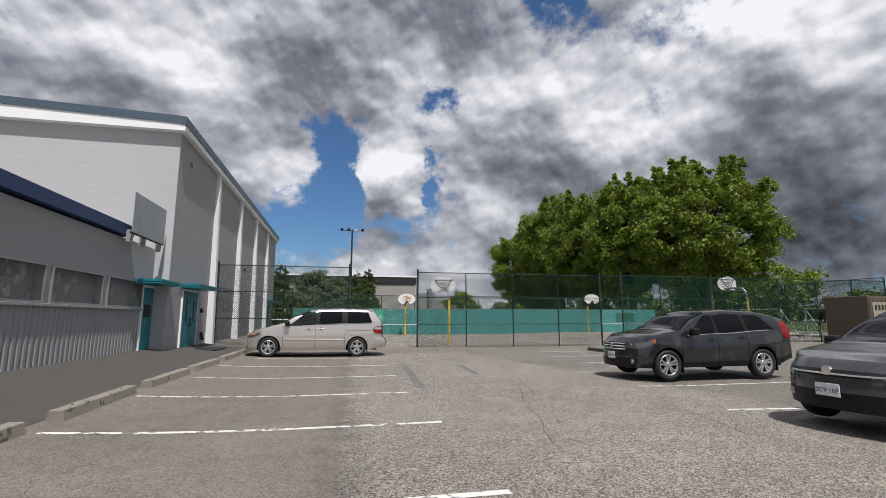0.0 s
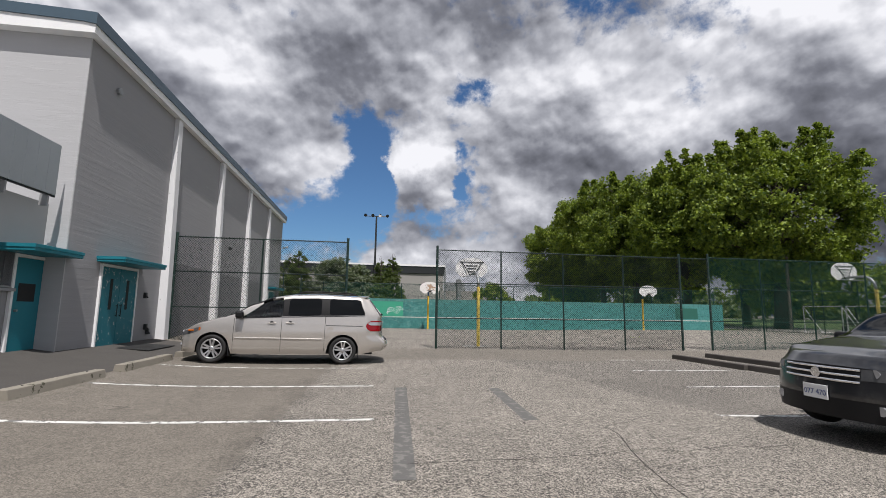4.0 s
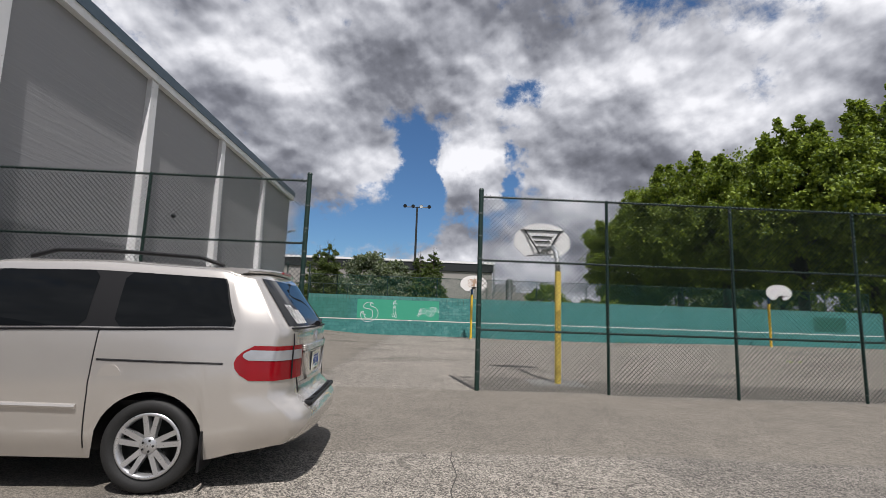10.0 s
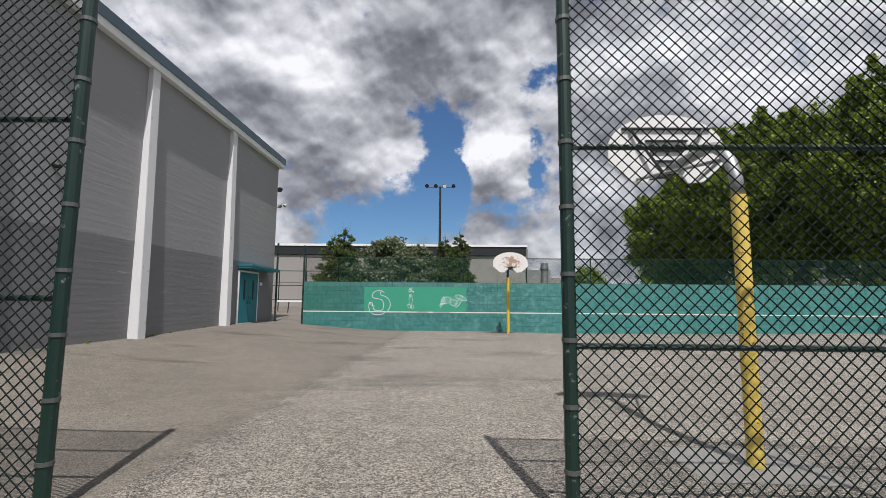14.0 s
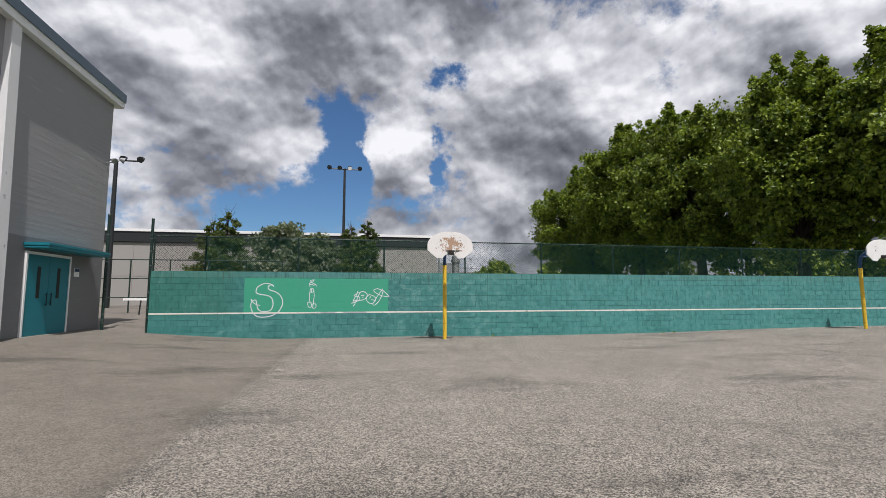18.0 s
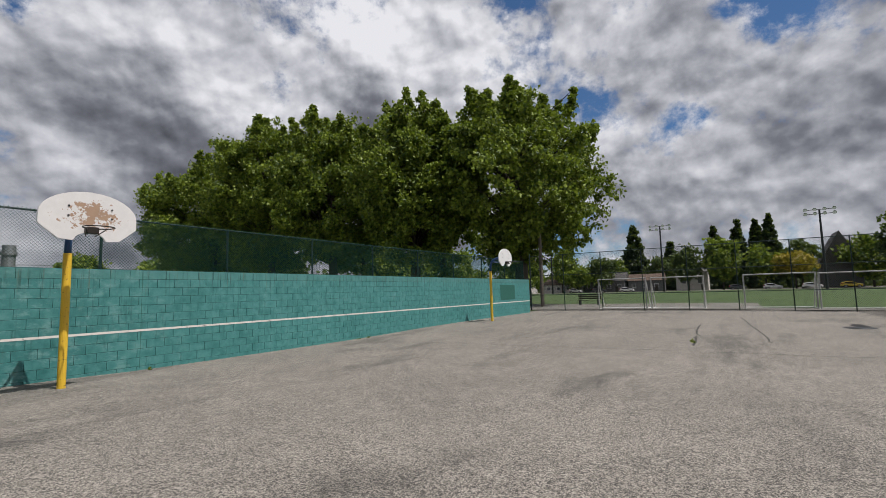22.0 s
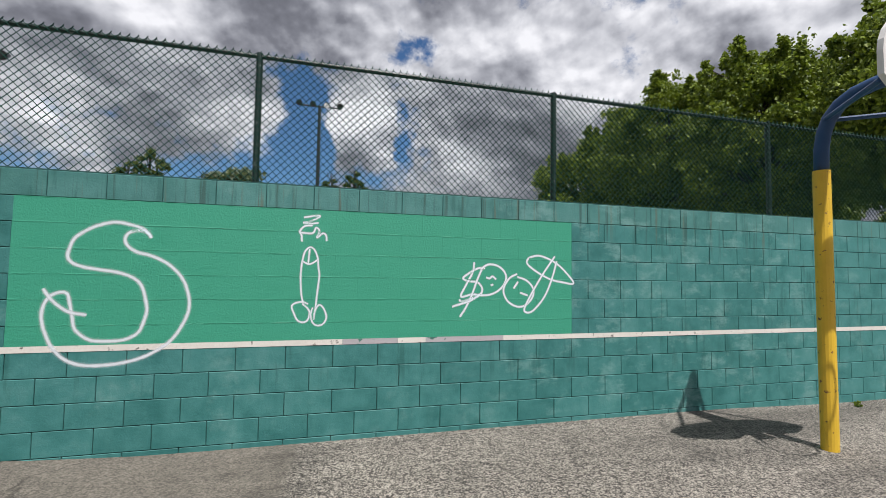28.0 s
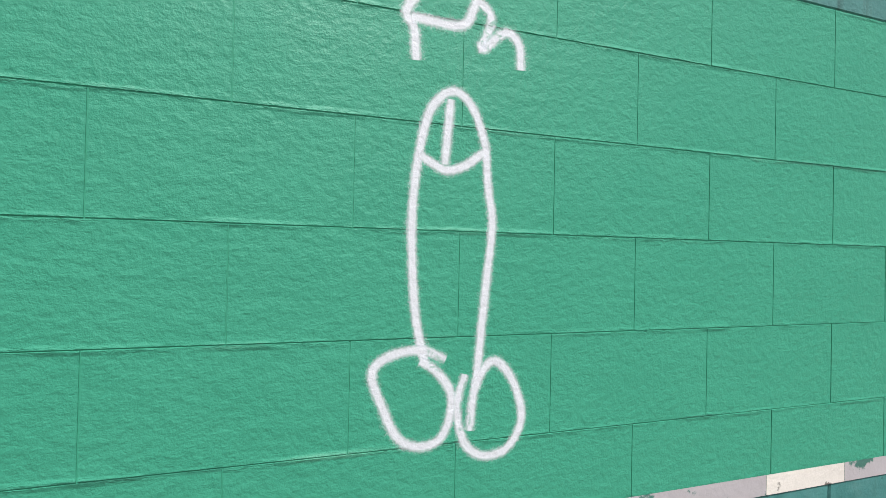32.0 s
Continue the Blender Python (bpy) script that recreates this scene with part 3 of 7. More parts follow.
LINEPAINT = painted("worn_line_paint", (0.60, 0.60, 0.575), 0.85, worn=(0.16, 0.155, 0.145), wear=0.115, scale=6, bumps=0.4)
GRASS = grass_mat()
BARK = painted("bark", (0.055, 0.045, 0.036), 0.95, scale=9, dirt=0.4, bumps=0.9)
LEAF = leaf_mat("maple_leaves", (0.034, 0.075, 0.007), (0.265, 0.340, 0.034))
LEAF_DARK = leaf_mat("conifer_leaves", (0.010, 0.024, 0.010), (0.028, 0.055, 0.018))
LEAF_SHRUB = leaf_mat("shrub_leaves", (0.022, 0.048, 0.012), (0.11, 0.15, 0.04))
LEAF_GREY = leaf_mat("grey_green_leaves", (0.040, 0.065, 0.035), (0.22, 0.25, 0.17))

# ---- ground ----
def graded(lo, hi, fine_lo, fine_hi, step, grow=1.6):
    v = list(np.arange(fine_lo, fine_hi + 1e-6, step))
    s, a = step, fine_lo
    while a > lo:
        s *= grow
        a = max(lo, a - s)
        v.insert(0, a)
    s, a = step, fine_hi
    while a < hi:
        s *= grow
        a = min(hi, a + s)
        v.append(a)
    return [float(q) for q in v]


def sheet(xs, ys, lift=0.0):
    bm = bmesh.new()
    rows = [[bm.verts.new((x, y, ground_z(x, y) + lift)) for x in xs] for y in ys]
    for r, s in zip(rows, rows[1:]):
        for i in range(len(xs) - 1):
            bm.faces.new((r[i], r[i + 1], s[i + 1], s[i]))
    return bm


structure("ground", sheet(graded(-900, 1500, -4, 30, 0.5), graded(-900, 1500, -48, 2, 0.5)), TARMAC,
          "grey weathered tarmac of a car park and ball court", "tarmac", smooth=True)
structure("walkway", sheet([-4.2, -3.4, -2.8, -2.2, -1.6, -1.0, -0.45], list(np.linspace(-50, -19.6, 62)), 0.005), painted("dark_walkway_tarmac", (0.062, 0.057, 0.052), 0.9, scale=9, dirt=0.35, bumps=0.6), "dark tarmac walkway along the buildings", "path", smooth=True)

HALL_X = -2.62          # face of the hall's long wall
HALL_Y0, HALL_Y1 = -24.55, 0.75
EAVE = 8.12


# ---- sports hall ----
def build_hall():
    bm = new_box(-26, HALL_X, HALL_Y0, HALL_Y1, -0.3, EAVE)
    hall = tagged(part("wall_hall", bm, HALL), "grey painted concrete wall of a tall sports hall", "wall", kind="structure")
    # roof slab with its edge trim; it climbs away from the eaves
    rise = 0.035
    bm = prism(bmesh.new(), [(-2.42, EAVE), (-2.42, EAVE + 0.26), (-26.5, EAVE + 0.26 + 24 * rise), (-26.5, EAVE)], "y", HALL_Y0 - 0.28, HALL_Y1 + 0.3)
    roof = structure("roof", bm, WHITE, "flat hall roof with a white soffit band", "roof")
    bm = prism(bmesh.new(), [(-2.385, EAVE + 0.22), (-2.385, EAVE + 0.52), (-2.7, EAVE + 0.54), (-26.5, EAVE + 0.50 + 24 * rise), (-26.5, EAVE + 0.22 + 24 * rise), (-2.7, EAVE + 0.265)], "y", HALL_Y0 - 0.32, HALL_Y1 + 0.34)
    trim = part("roof_edge", bm, ROOFMETAL, roof, "blue-grey metal roof edge")
    for y in (-19.52, -14.47, -9.48, -4.46):
        # each pilaster grows deeper towards its foot
        bm = bmesh.new()
        prof = [(HALL_X - 0.05, -0.3), (HALL_X - 0.05, EAVE), (-2.47, EAVE), (-2.45, EAVE - 1.5), (-2.37, 2.8), (-2.32, -0.3)]
        prism(bm, prof, "y", y, y + 0.34)
        bmesh.ops.bevel(bm, geom=[e for e in bm.edges], offset=0.015, segments=1, affect="EDGES")
        pil = tagged(part("pilaster", bm, PILASTER), "tapering white-painted concrete pilaster on the hall wall", "pilaster", "pilasters of the hall", "structure")


build_hall()


def double_door(name, y0, y1, z0, x, worn, label):
    """Two leaves in a white frame, under a flat teal canopy."""
    d = thing(name, pose(x, (y0 + y1) / 2, z0), label, "door")
    w, h = (y1 - y0) / 2, 2.16
    bm = bmesh.new()
    for a, b, c, e in ((-w - 0.06, -w, 0, h), (w, w + 0.06, 0, h), (-w - 0.06, w + 0.06, h, h + 0.07)):
        box(bm, -0.02, 0.05, a, b, c, e)
    part("frame", bm, WHITE, d, "white painted frame")
    for s in (-1, 1):
        a, b = (-w + 0.005, -0.006) if s < 0 else (0.006, w - 0.005)
        leaf = part("leaf", new_box(0.0, 0.035, a, b, 0.015, h - 0.01, bevel=0.004), worn, d)
        m = (a + b) / 2 - s * 0.03
        part("glass_slot", new_box(0.034, 0.040, m - 0.07, m + 0.07, 1.0, 1.85, bevel=0.003), BLACK, leaf, "narrow dark glass slot")
        bm = tube(bmesh.new(), (0.075, -s * -0.10, 0.80), (0.075, -s * -0.10, 1.15), 0.012)
        tube(bm, (0.03, s * 0.10, 0.84), (0.075, s * 0.10, 0.84), 0.01)
        tube(bm, (0.03, s * 0.10, 1.11), (0.075, s * 0.10, 1.11), 0.01)
        part("pull_handle", bm, DARKMETAL, leaf, "dark pull handle")
    part("threshold", new_box(-0.02, 0.16, -w - 0.05, w + 0.05, -0.06, 0.012, bevel=0.005), CONCRETE, d)
    return d


def canopy(y0, y1, z, x0, x1, label):
    c = thing("canopy", pose(x0, (y0 + y1) / 2, z), label, "canopy", "teal door canopies")
    w, d = (y1 - y0) / 2, x1 - x0
    part("slab", new_box(0, d, -w, w, 0, 0.12, bevel=0.012), TEAL, c)
    part("drip_edge", new_box(d - 0.004, d + 0.018, -w - 0.015, w + 0.015, 0.075, 0.15, bevel=0.006), TEAL, c)
    part("drip_edge", new_box(-0.001, d + 0.015, -w - 0.018, -w + 0.001, 0.075, 0.15), TEAL, c)
    return c


double_door("door_gym", -23.05, -21.2, 0.30, HALL_X + 0.01, TEALWORN, "worn teal double door of the hall with scraped paint")
canopy(-23.3, -20.85, 2.56, HALL_X, -1.92, "flat teal canopy above the hall's double door")
double_door("door_court", -3.02, -1.18, 0.40, HALL_X + 0.01, TEAL, "teal double door of the hall beside the ball court")
canopy(-3.15, -0.05, 2.70, HALL_X, -2.05, "flat teal canopy above the court door")


# ---- green practice wall: core, blocks come last ----
WALL_X0, WALL_X1, WALL_H = -0.83, 34.85, 2.30
structure("wall_green", new_box(WALL_X0 + 0.003, WALL_X1 - 0.003, 0.008, 0.19, -0.3, WALL_H - 0.004), MORTAR, "green-painted concrete block practice wall", "wall")


# ---- chain-link fences ----
def link_mesh(bm, w, h, gap=0.088, r=0.0042):
    """Diamond wires in the x-z plane, 0..w by 0..h."""
    k = -h
    while k < w:
        for s in (1, -1):
            a, b = max(0.0, k), min(w, k + h)
            if b - a > 0.02:
                za, zb = a - k, b - k
                if s < 0:
                    za, zb = h - za, h - zb
                p, q = Vector((a, 0.003 * s, za)), Vector((b, 0.003 * s, zb))
                d = (q - p).normalized()
                n = Vector((-d.z, 0, d.x)) * r
                t = Vector((0, r, 0))
                A = [bm.verts.new(p + o) for o in (n, t - n * 0.5, -t - n * 0.5)]
                B = [bm.verts.new(q + o) for o in (n, t - n * 0.5, -t - n * 0.5)]
                for i in range(3):
                    bm.faces.new((A[i], A[(i + 1) % 3], B[(i + 1) % 3], B[i]))
        k += gap
    return bm


CLAMP = painted("weathered_clamp", (0.11, 0.12, 0.115), 0.55, scale=20, metal=0.4, dirt=0.4, bumps=0)


def fence(start, end, stops, top, label, rails=(1.17, 2.5), heavy=(), gap=0.088, base=0.03, z0=None, knuckles=True, post_r=0.03, r=0.0042, wire=None):
    """Posts at the stops (metres from the start), rails and wire bays between them."""
    a, b = Vector(start), Vector(end)
    yaw = math.atan2(b.y - a.y, b.x - a.x)
    f = thing("chain_link_fence", pose(a.x, a.y, 0, rz=math.degrees(yaw)), label, "fence")
    c, s = math.cos(yaw), math.sin(yaw)

    def gz(u):
        return ground_z(a.x + c * u, a.y + s * u) if z0 is None else z0
    for i, u in enumerate(stops):
        big = i in heavy
        bm = bmesh.new()
        pr = post_r * (1.55 if big else 1.0)
        tube(bm, (u, 0, gz(u) - 0.1), (u, 0, top + (0.14 if big else 0.03)), pr, n=14)
        if big:
            tube(bm, (u, 0, top + 0.13), (u, 0, top + 0.165), pr * 1.12, pr * 0.9, n=14)
        post = part("post", bm, FENCE, f, smooth=False)
        if big:
            for z in (0.35, 0.75, 1.17, 1.6, 2.05, 2.5, 2.95, 3.4):
                part("clamp", tube(bmesh.new(), (u, 0, z - 0.014), (u, 0, z + 0.014), pr * 1.13, n=14), CLAMP, post)
    for u, v in zip(stops, stops[1:]):
        lo = min(gz(u), gz(v)) + base
        for z in (*rails, top):
            if z < lo + 0.2:
                continue
            part("rail", tube(bmesh.new(), (u, 0, z), (v, 0, z), 0.021, n=8), FENCE, f)
        bm = link_mesh(bmesh.new(), v - u, top - lo + 0.02, gap, r)
        if knuckles:
            for k in range(int((v - u) / gap)):
                tube(bm, (k * gap, 0, top - lo + 0.01), (k * gap + 0.012, 0.012, top - lo + 0.045), r * 1.2, n=3, cap=False)
        p = part("wire_mesh", bm, wire or WIRE, f)
        p.location = (u, -0.028, lo)
    return f


FY = -19.1
fence((-2.36, FY), (3.63, FY), [0, 2.95, 5.99], 3.90, "tall dark green chain-link fence between the hall and the gateway", rails=(1.41, 2.66), heavy=(0, 2), r=0.005)
fence((7.03, FY), (17.22, FY), [0, 2.53, 5.08, 7.66, 10.19], 3.74, "tall dark green chain-link fence along the ball court", rails=(1.13, 2.47), heavy=(0, 4), r=0.005)
fence((17.22, FY), (18.55, FY), [0, 1.33], 3.74, "fixed chain-link panel above a narrow gap in the fence", rails=(2.6,), heavy=(), base=2.6)
fence((18.55, FY), (37.6, FY), [0, 2.45, 4.95, 7.7, 10.6, 13.5, 16.3, 19.05], 3.80, "long tall green chain-link fence beside the ball court", rails=(1.15, 2.5), heavy=(0, 7), gap=0.08, knuckles=False, r=0.005, wire=WIREGREEN)
fence((37.6, 1.0), (37.6, FY), [0, 2.5, 5.1, 7.7, 10.3, 12.9, 15.5, 18.1, 20.1], 4.05, "tall dark chain-link fence between court and field", rails=(1.2, 2.6), heavy=(0,), gap=0.095, knuckles=False)
# on top of the practice wall

wf = fence((0.8, 0.10), (34.1, 0.10), [0, 3.02, 6.02, 9.06, 12.12, 15.2, 18.25, 21.3, 24.35, 27.4, 30.4, 33.3], 3.47, "green chain-link fence standing on top of the block wall", rails=(), base=-0.02, z0=2.30, gap=0.068, r=0.0042, wire=WIREGREEN)
fence((-0.80, 0.10), (0.8, 0.10), [0, 1.6], 3.47, "dark chain-link panel on the end of the block wall", rails=(2.36,), z0=2.30, base=0.02, gap=0.08, knuckles=False)


def gate_post(x, label):
    g = thing("gate_post", pose(x, 0.10, ground_z(x, 0.1)), label, "post", "posts of the open gateway")
    part("tube", tube(bmesh.new(), (0, 0, -0.1), (0, 0, 3.75), 0.045, n=14), FENCE, g)
    part("cap", tube(bmesh.new(), (0, 0, 3.75), (0, 0, 3.79), 0.051, 0.03, 14), FENCE, g)
    for z in (0.5, 1.3, 2.2, 3.1):
        part("hinge_clamp", tube(bmesh.new(), (0, 0, z - 0.02), (0, 0, z + 0.02), 0.052, n=14), CLAMP, g)


gate_post(-2.20, "dark green gate post beside the hall corner")
gate_post(-0.89, "dark green gate post at the end of the block wall")


def rail_fence():
    """Pipe rails across the yard behind the gateway."""
    f = thing("pipe_rail_fence", pose(-9.0, 13.0, 0.3), "dark steel pipe fence across the yard behind the gateway", "fence")
    for k in range(6):
        part("post", tube(bmesh.new(), (k * 2.1, 0, -0.3), (k * 2.1, 0, 3.3), 0.04, n=10), FENCE, f)
    for z in (0.1, 1.1, 2.2, 3.3):
        part("rail", tube(bmesh.new(), (0, 0, z), (10.5, 0, z), 0.03, n=8), FENCE, f)


def yard_net():
    n = thing("low_net", pose(-2.6, 9.5, 0.3, rz=4), "low sports net with a white top tape in the yard", "net")
    part("tape", new_box(-3.0, 3.0, -0.02, 0.02, 0.95, 1.07, bevel=0.008), WHITE, n, "white top tape")
    for x in (-2.3, 2.6):
        part("leg", tube(bmesh.new(), (x, 0, -0.35), (x + 0.1, 0, 0.96), 0.035, n=10), DARKMETAL, n)
    part("foot_bar", tube(bmesh.new(), (-2.3, 0, -0.25), (2.6, 0, -0.25), 0.025, n=8), DARKMETAL, n)


rail_fence()
yard_net()

# ---- low wing beside the hall ----
WING_X = -3.12


def build_wing():
    y0, y1 = -50.0, HALL_Y0 - 0.002
    bm = bmesh.new()
    # wall with window openings: pier by pier
    wins = [(-50.0 + 2.6 * k + 0.6, -50.0 + 2.6 * k + 2.9) for k in range(0, 7)]
    wins = [w for w in wins if w[1] < -33.2] + [(-32.95, -30.55), (-30.3, -28.0), (-27.72, -25.42)]
    box(bm, -9, WING_X, y0, y1, -0.3, 1.74)
    box(bm, -9, WING_X, y0, y1, 2.62, 3.80)
    edges = [y0] + [v for w in wins for v in w] + [y1]
    for a, b in zip(edges[::2], edges[1::2]):
        box(bm, WING_X - 0.25, WING_X, a, b, 1.74, 2.62)
    structure("wall_wing", bm, GREYPAINT, "grey painted wall of a low school wing", "wall")
    structure("ceiling", new_box(-9, WING_X - 0.3, y0, y1, 3.81, 3.86), GREYPAINT, "flat roof deck of the low wing", "roof")
    structure("fascia", new_box(WING_X - 0.3, WING_X + 0.16, y0, -26.75, 3.86, 4.18, bevel=0.01), BLUEFASCIA, "dark blue roof fascia of the low wing", "fascia")
    # ribbed siding under the windows
    bm = bmesh.new()
    y = y0
    while y < -25.5:
        prism(bm, [(WING_X + 0.001, y), (WING_X + 0.001, y + 0.16), (WING_X + 0.035, y + 0.12), (WING_X + 0.035, y + 0.04)], "z", 0.0, 1.68)
        y += 0.19
    structure("siding", bm, GREYPAINT, "grey vertical ribbed siding under the windows", "siding")
    structure("sill_band", new_box(WING_X - 0.02, WING_X + 0.10, y0, -25.36, 1.68, 1.75, bevel=0.01), GREYPAINT, "grey ledge under the window band", "sill")
    for a, b in wins:
        w = thing("window", pose(WING_X, (a + b) / 2, 1.76), "dark school window behind a framed wire screen", "window", "wing windows", "structure")
        h, half = 0.85, (b - a) / 2
        part("pane", new_box(-0.16, -0.15, -half, half, 0, h), WINGLASS, w)
        bm = bmesh.new()
        for q in ((-half, half, 0.0, 0.04), (-half, half, h - 0.04, h), (-half, -half + 0.04, 0.04, h - 0.04), (half - 0.04, half, 0.04, h - 0.04)):
            box(bm, 0.0, 0.05, q[0], q[1], q[2], q[3])
        part("frame", bm, GALV, w)
        if a > -34:
            bm = link_mesh(bmesh.new(), b - a - 0.04, h - 0.04, 0.05, 0.0016)
            s = part("wire_screen", bm, GALV, w)
            s.matrix_local = pose(0.025, -half + 0.02, 0.02, rz=90)


# opaque panes: reflected sky painted in as grey base and paler blotches
WINGLASS = painted("reflection_toned_glass", (0.13, 0.135, 0.14), 0.22, worn=(0.26, 0.265, 0.27), wear=0.07, scale=2.5, dirt=0.35, bumps=0)
build_wing()


def side_door():
    d = thing("door", pose(WING_X + 0.015, -24.95, 0.27), "closed teal steel door in a white frame", "door")
    part("leaf", new_box(0.0, 0.045, -0.43, 0.40, 0.01, 2.16, bevel=0.004), TEAL, d)
    bm = bmesh.new()
    box(bm, -0.01, 0.06, 0.405, 0.47, 0, 2.24), box(bm, -0.01, 0.06, -0.50, -0.435, 0, 2.24), box(bm, -0.01, 0.06, -0.435, 0.405, 2.17, 2.24)
    part("frame", bm, WHITE, d)
    part("window_pane", new_box(0.044, 0.05, -0.30, 0.22, 1.2, 1.6, bevel=0.003), BLACK, d)
    part("knob", tube(bmesh.new(), (0.04, -0.34, 1.0), (0.11, -0.34, 1.0), 0.025), GALV, d)


side_door()
canopy(-26.0, -24.35, 2.52, WING_X, -2.34, "flat teal canopy above the side door")


def roof_screen():
    s = thing("roof_screen", pose(-2.74, -26.2, 3.90), "grey sheet-metal screen on posts above the side door", "screen")
    for k in range(7):
        a = -1.24 + k * 0.354
        part("sheet", new_box(-0.02, 0.0, a, a + 0.35, 0.02, 1.22, bevel=0.004), SHEETGREY, s)
    for y in (-1.1, -0.2, 1.05):
        part("bracket", new_box(-0.20, -0.021, y - 0.022, y + 0.022, -0.26, 0.10, bevel=0.005), GREYPAINT, s)
    part("bottom_rail", new_box(-0.06, -0.021, -1.25, 1.26, -0.02, 0.05), DARKMETAL, s)


SHEETGREY = painted("grey_sheet_metal", (0.33, 0.36, 0.38), 0.45, scale=5, metal=0.35)
roof_screen()


def wall_bits():
    v = thing("wall_vent", pose(HALL_X, -23.2, 7.35), "small round grey vent on the hall wall", "vent")
    part("pipe", tube(bmesh.new(), (0, 0, 0), (0.08, 0, 0), 0.09, n=14), GALV, v)
    part("cap", tube(bmesh.new(), (0.08, 0, 0), (0.10, 0, 0), 0.11, 0.08, n=14), GALV, v)
    f = thing("flood_lamp", pose(HALL_X, 0.55, 6.0), "pair of grey floodlights on an arm at the hall corner", "lamp")
    part("arm", pipe(bmesh.new(), [(0, 0, 0), (0.2, 0, 0.03), (0.38, 0.05, 0.12)], 0.025), GALV, f)
    part("head", pipe(bmesh.new(), [(0.38, 0.05, 0.16), (0.50, 0.10, 0.12)], [0.05, 0.11], 14), GALV, f)
    part("head", pipe(bmesh.new(), [(0.20, -0.08, 0.10), (0.30, -0.12, 0.04)], [0.05, 0.10], 14), GALV, f)
    s = thing("wall_sign", pose(HALL_X, -0.72, 2.05), "small blue and white notice plate on the wall", "sign")
    part("plate", new_box(0.0, 0.012, -0.13, 0.13, 0, 0.26, bevel=0.003), WHITE, s)
    part("blue_band", new_box(0.012, 0.016, -0.12, 0.12, 0.15, 0.25), BLUEFASCIA, s)
    for y, z in ((-20.55, 1.75), (-20.35, 0.75), (-20.2, 0.6)):
        b = thing("wall_box", pose(HALL_X, y, z), "small dark outlet box on the hall wall", "outlet box", "outlet boxes")
        part("body", new_box(0, 0.09, -0.05, 0.05, -0.09, 0.09, bevel=0.012), DARKMETAL, b)
        part("spout", tube(bmesh.new(), (0.08, 0, -0.02), (0.13, 0, -0.07), 0.02), DARKMETAL, b)
    l = thing("wall_light", pose(HALL_X, -12.3, 4.35), "small round dark light on the hall wall", "lamp")
    part("base", tube(bmesh.new(), (0, 0, 0), (0.06, 0, 0), 0.07, n=14), DARKMETAL, l)
    part("dome", tube(bmesh.new(), (0.06, 0, 0), (0.14, 0, -0.02), 0.08, 0.04, n=14), DARKMETAL, l)
    mat = thing("door_mat", pose(-1.75, -22.0, 0.24, 0, 4, 0), "dark rubber door mat outside the hall door", "mat")
    part("rubber", new_box(-0.42, 0.42, -0.85, 0.85, 0, 0.018, bevel=0.006), BLACK, mat)


wall_bits()


# ---- kerb stops and painted lines ----
def kerb_stop(x, y, length, yaw, mat, label, z=None, h=0.15):
    z = ground_z(x, y) if z is None else z
    k = thing("kerb_stop", pose(x, y, z - 0.01, rz=yaw), label, "kerb", "parking kerb stops")
    bm = prism(bmesh.new(), [(-0.11, 0), (-0.085, h), (0.085, h), (0.11, 0)], "y", -length / 2, length / 2)
    bmesh.ops.subdivide_edges(bm, edges=[e for e in bm.edges if abs(e.verts[0].co.y - e.verts[1].co.y) > 0.5], cuts=9)
    for v in bm.verts:
        n = noise.noise_vector(v.co * 2.7 + Vector((x, y, 0)))
        v.co += Vector((n.x * 0.012, 0, n.z * 0.010 if v.co.z > 0.05 else 0))
    bmesh.ops.bevel(bm, geom=[e for e in bm.edges if e.verts[0].co.z > 0.08 and e.verts[1].co.z > 0.08], offset=0.012, segments=1, affect="EDGES")
    part("block", bm, mat, k)
    for s in (-1, 1):
        part("pin", tube(bmesh.new(), (0, s * length * 0.33, h - 0.01), (0, s * length * 0.33, h + 0.008), 0.014, n=8), DARKMETAL, k)


for y in (-36.95, -33.95, -31.0, -28.2, -25.2, -22.3):
    kerb_stop(-0.33, y, 2.3, random.uniform(-1.5, 1.5), CONCRETE, "weathered concrete kerb stop with moss along its foot")
kerb_stop(14.62, -23.8, 3.0, 0.5, DARKWOOD, "dark weathered timber kerb stop")
kerb_stop(16.2, -23.3, 2.9, 2.0, DARKWOOD, "dark weathered timber kerb stop")
kerb_stop(14.75, -26.6, 2.6, 0.0, DARKWOOD, "dark weathered timber kerb stop")


def ground_strip(name, pts, width, lift, mat, label, cat, seg=0.25):
    """A thin painted or sealed strip that follows the ground."""
    bm = bmesh.new()
    prev = None
    pts = [Vector((*p, 0)) for p in pts]
    for i, (p, q) in enumerate(zip(pts, pts[1:])):
        d = q - p
        n = max(1, int(d.length / seg))
        side = Vector((-d.y, d.x, 0)).normalized() * width / 2
        for k in range(0 if i == 0 else 1, n + 1):
            c = p + d * (k / n)
            row = [bm.verts.new((*(c + s).xy, ground_z(*(c + s).xy) + lift)) for s in (side, -side)]
            if prev:
                bm.faces.new((prev[0], prev[1], row[1], row[0]))
            prev = row
    return tagged(part(name, bm, mat), label, cat, kind="structure")


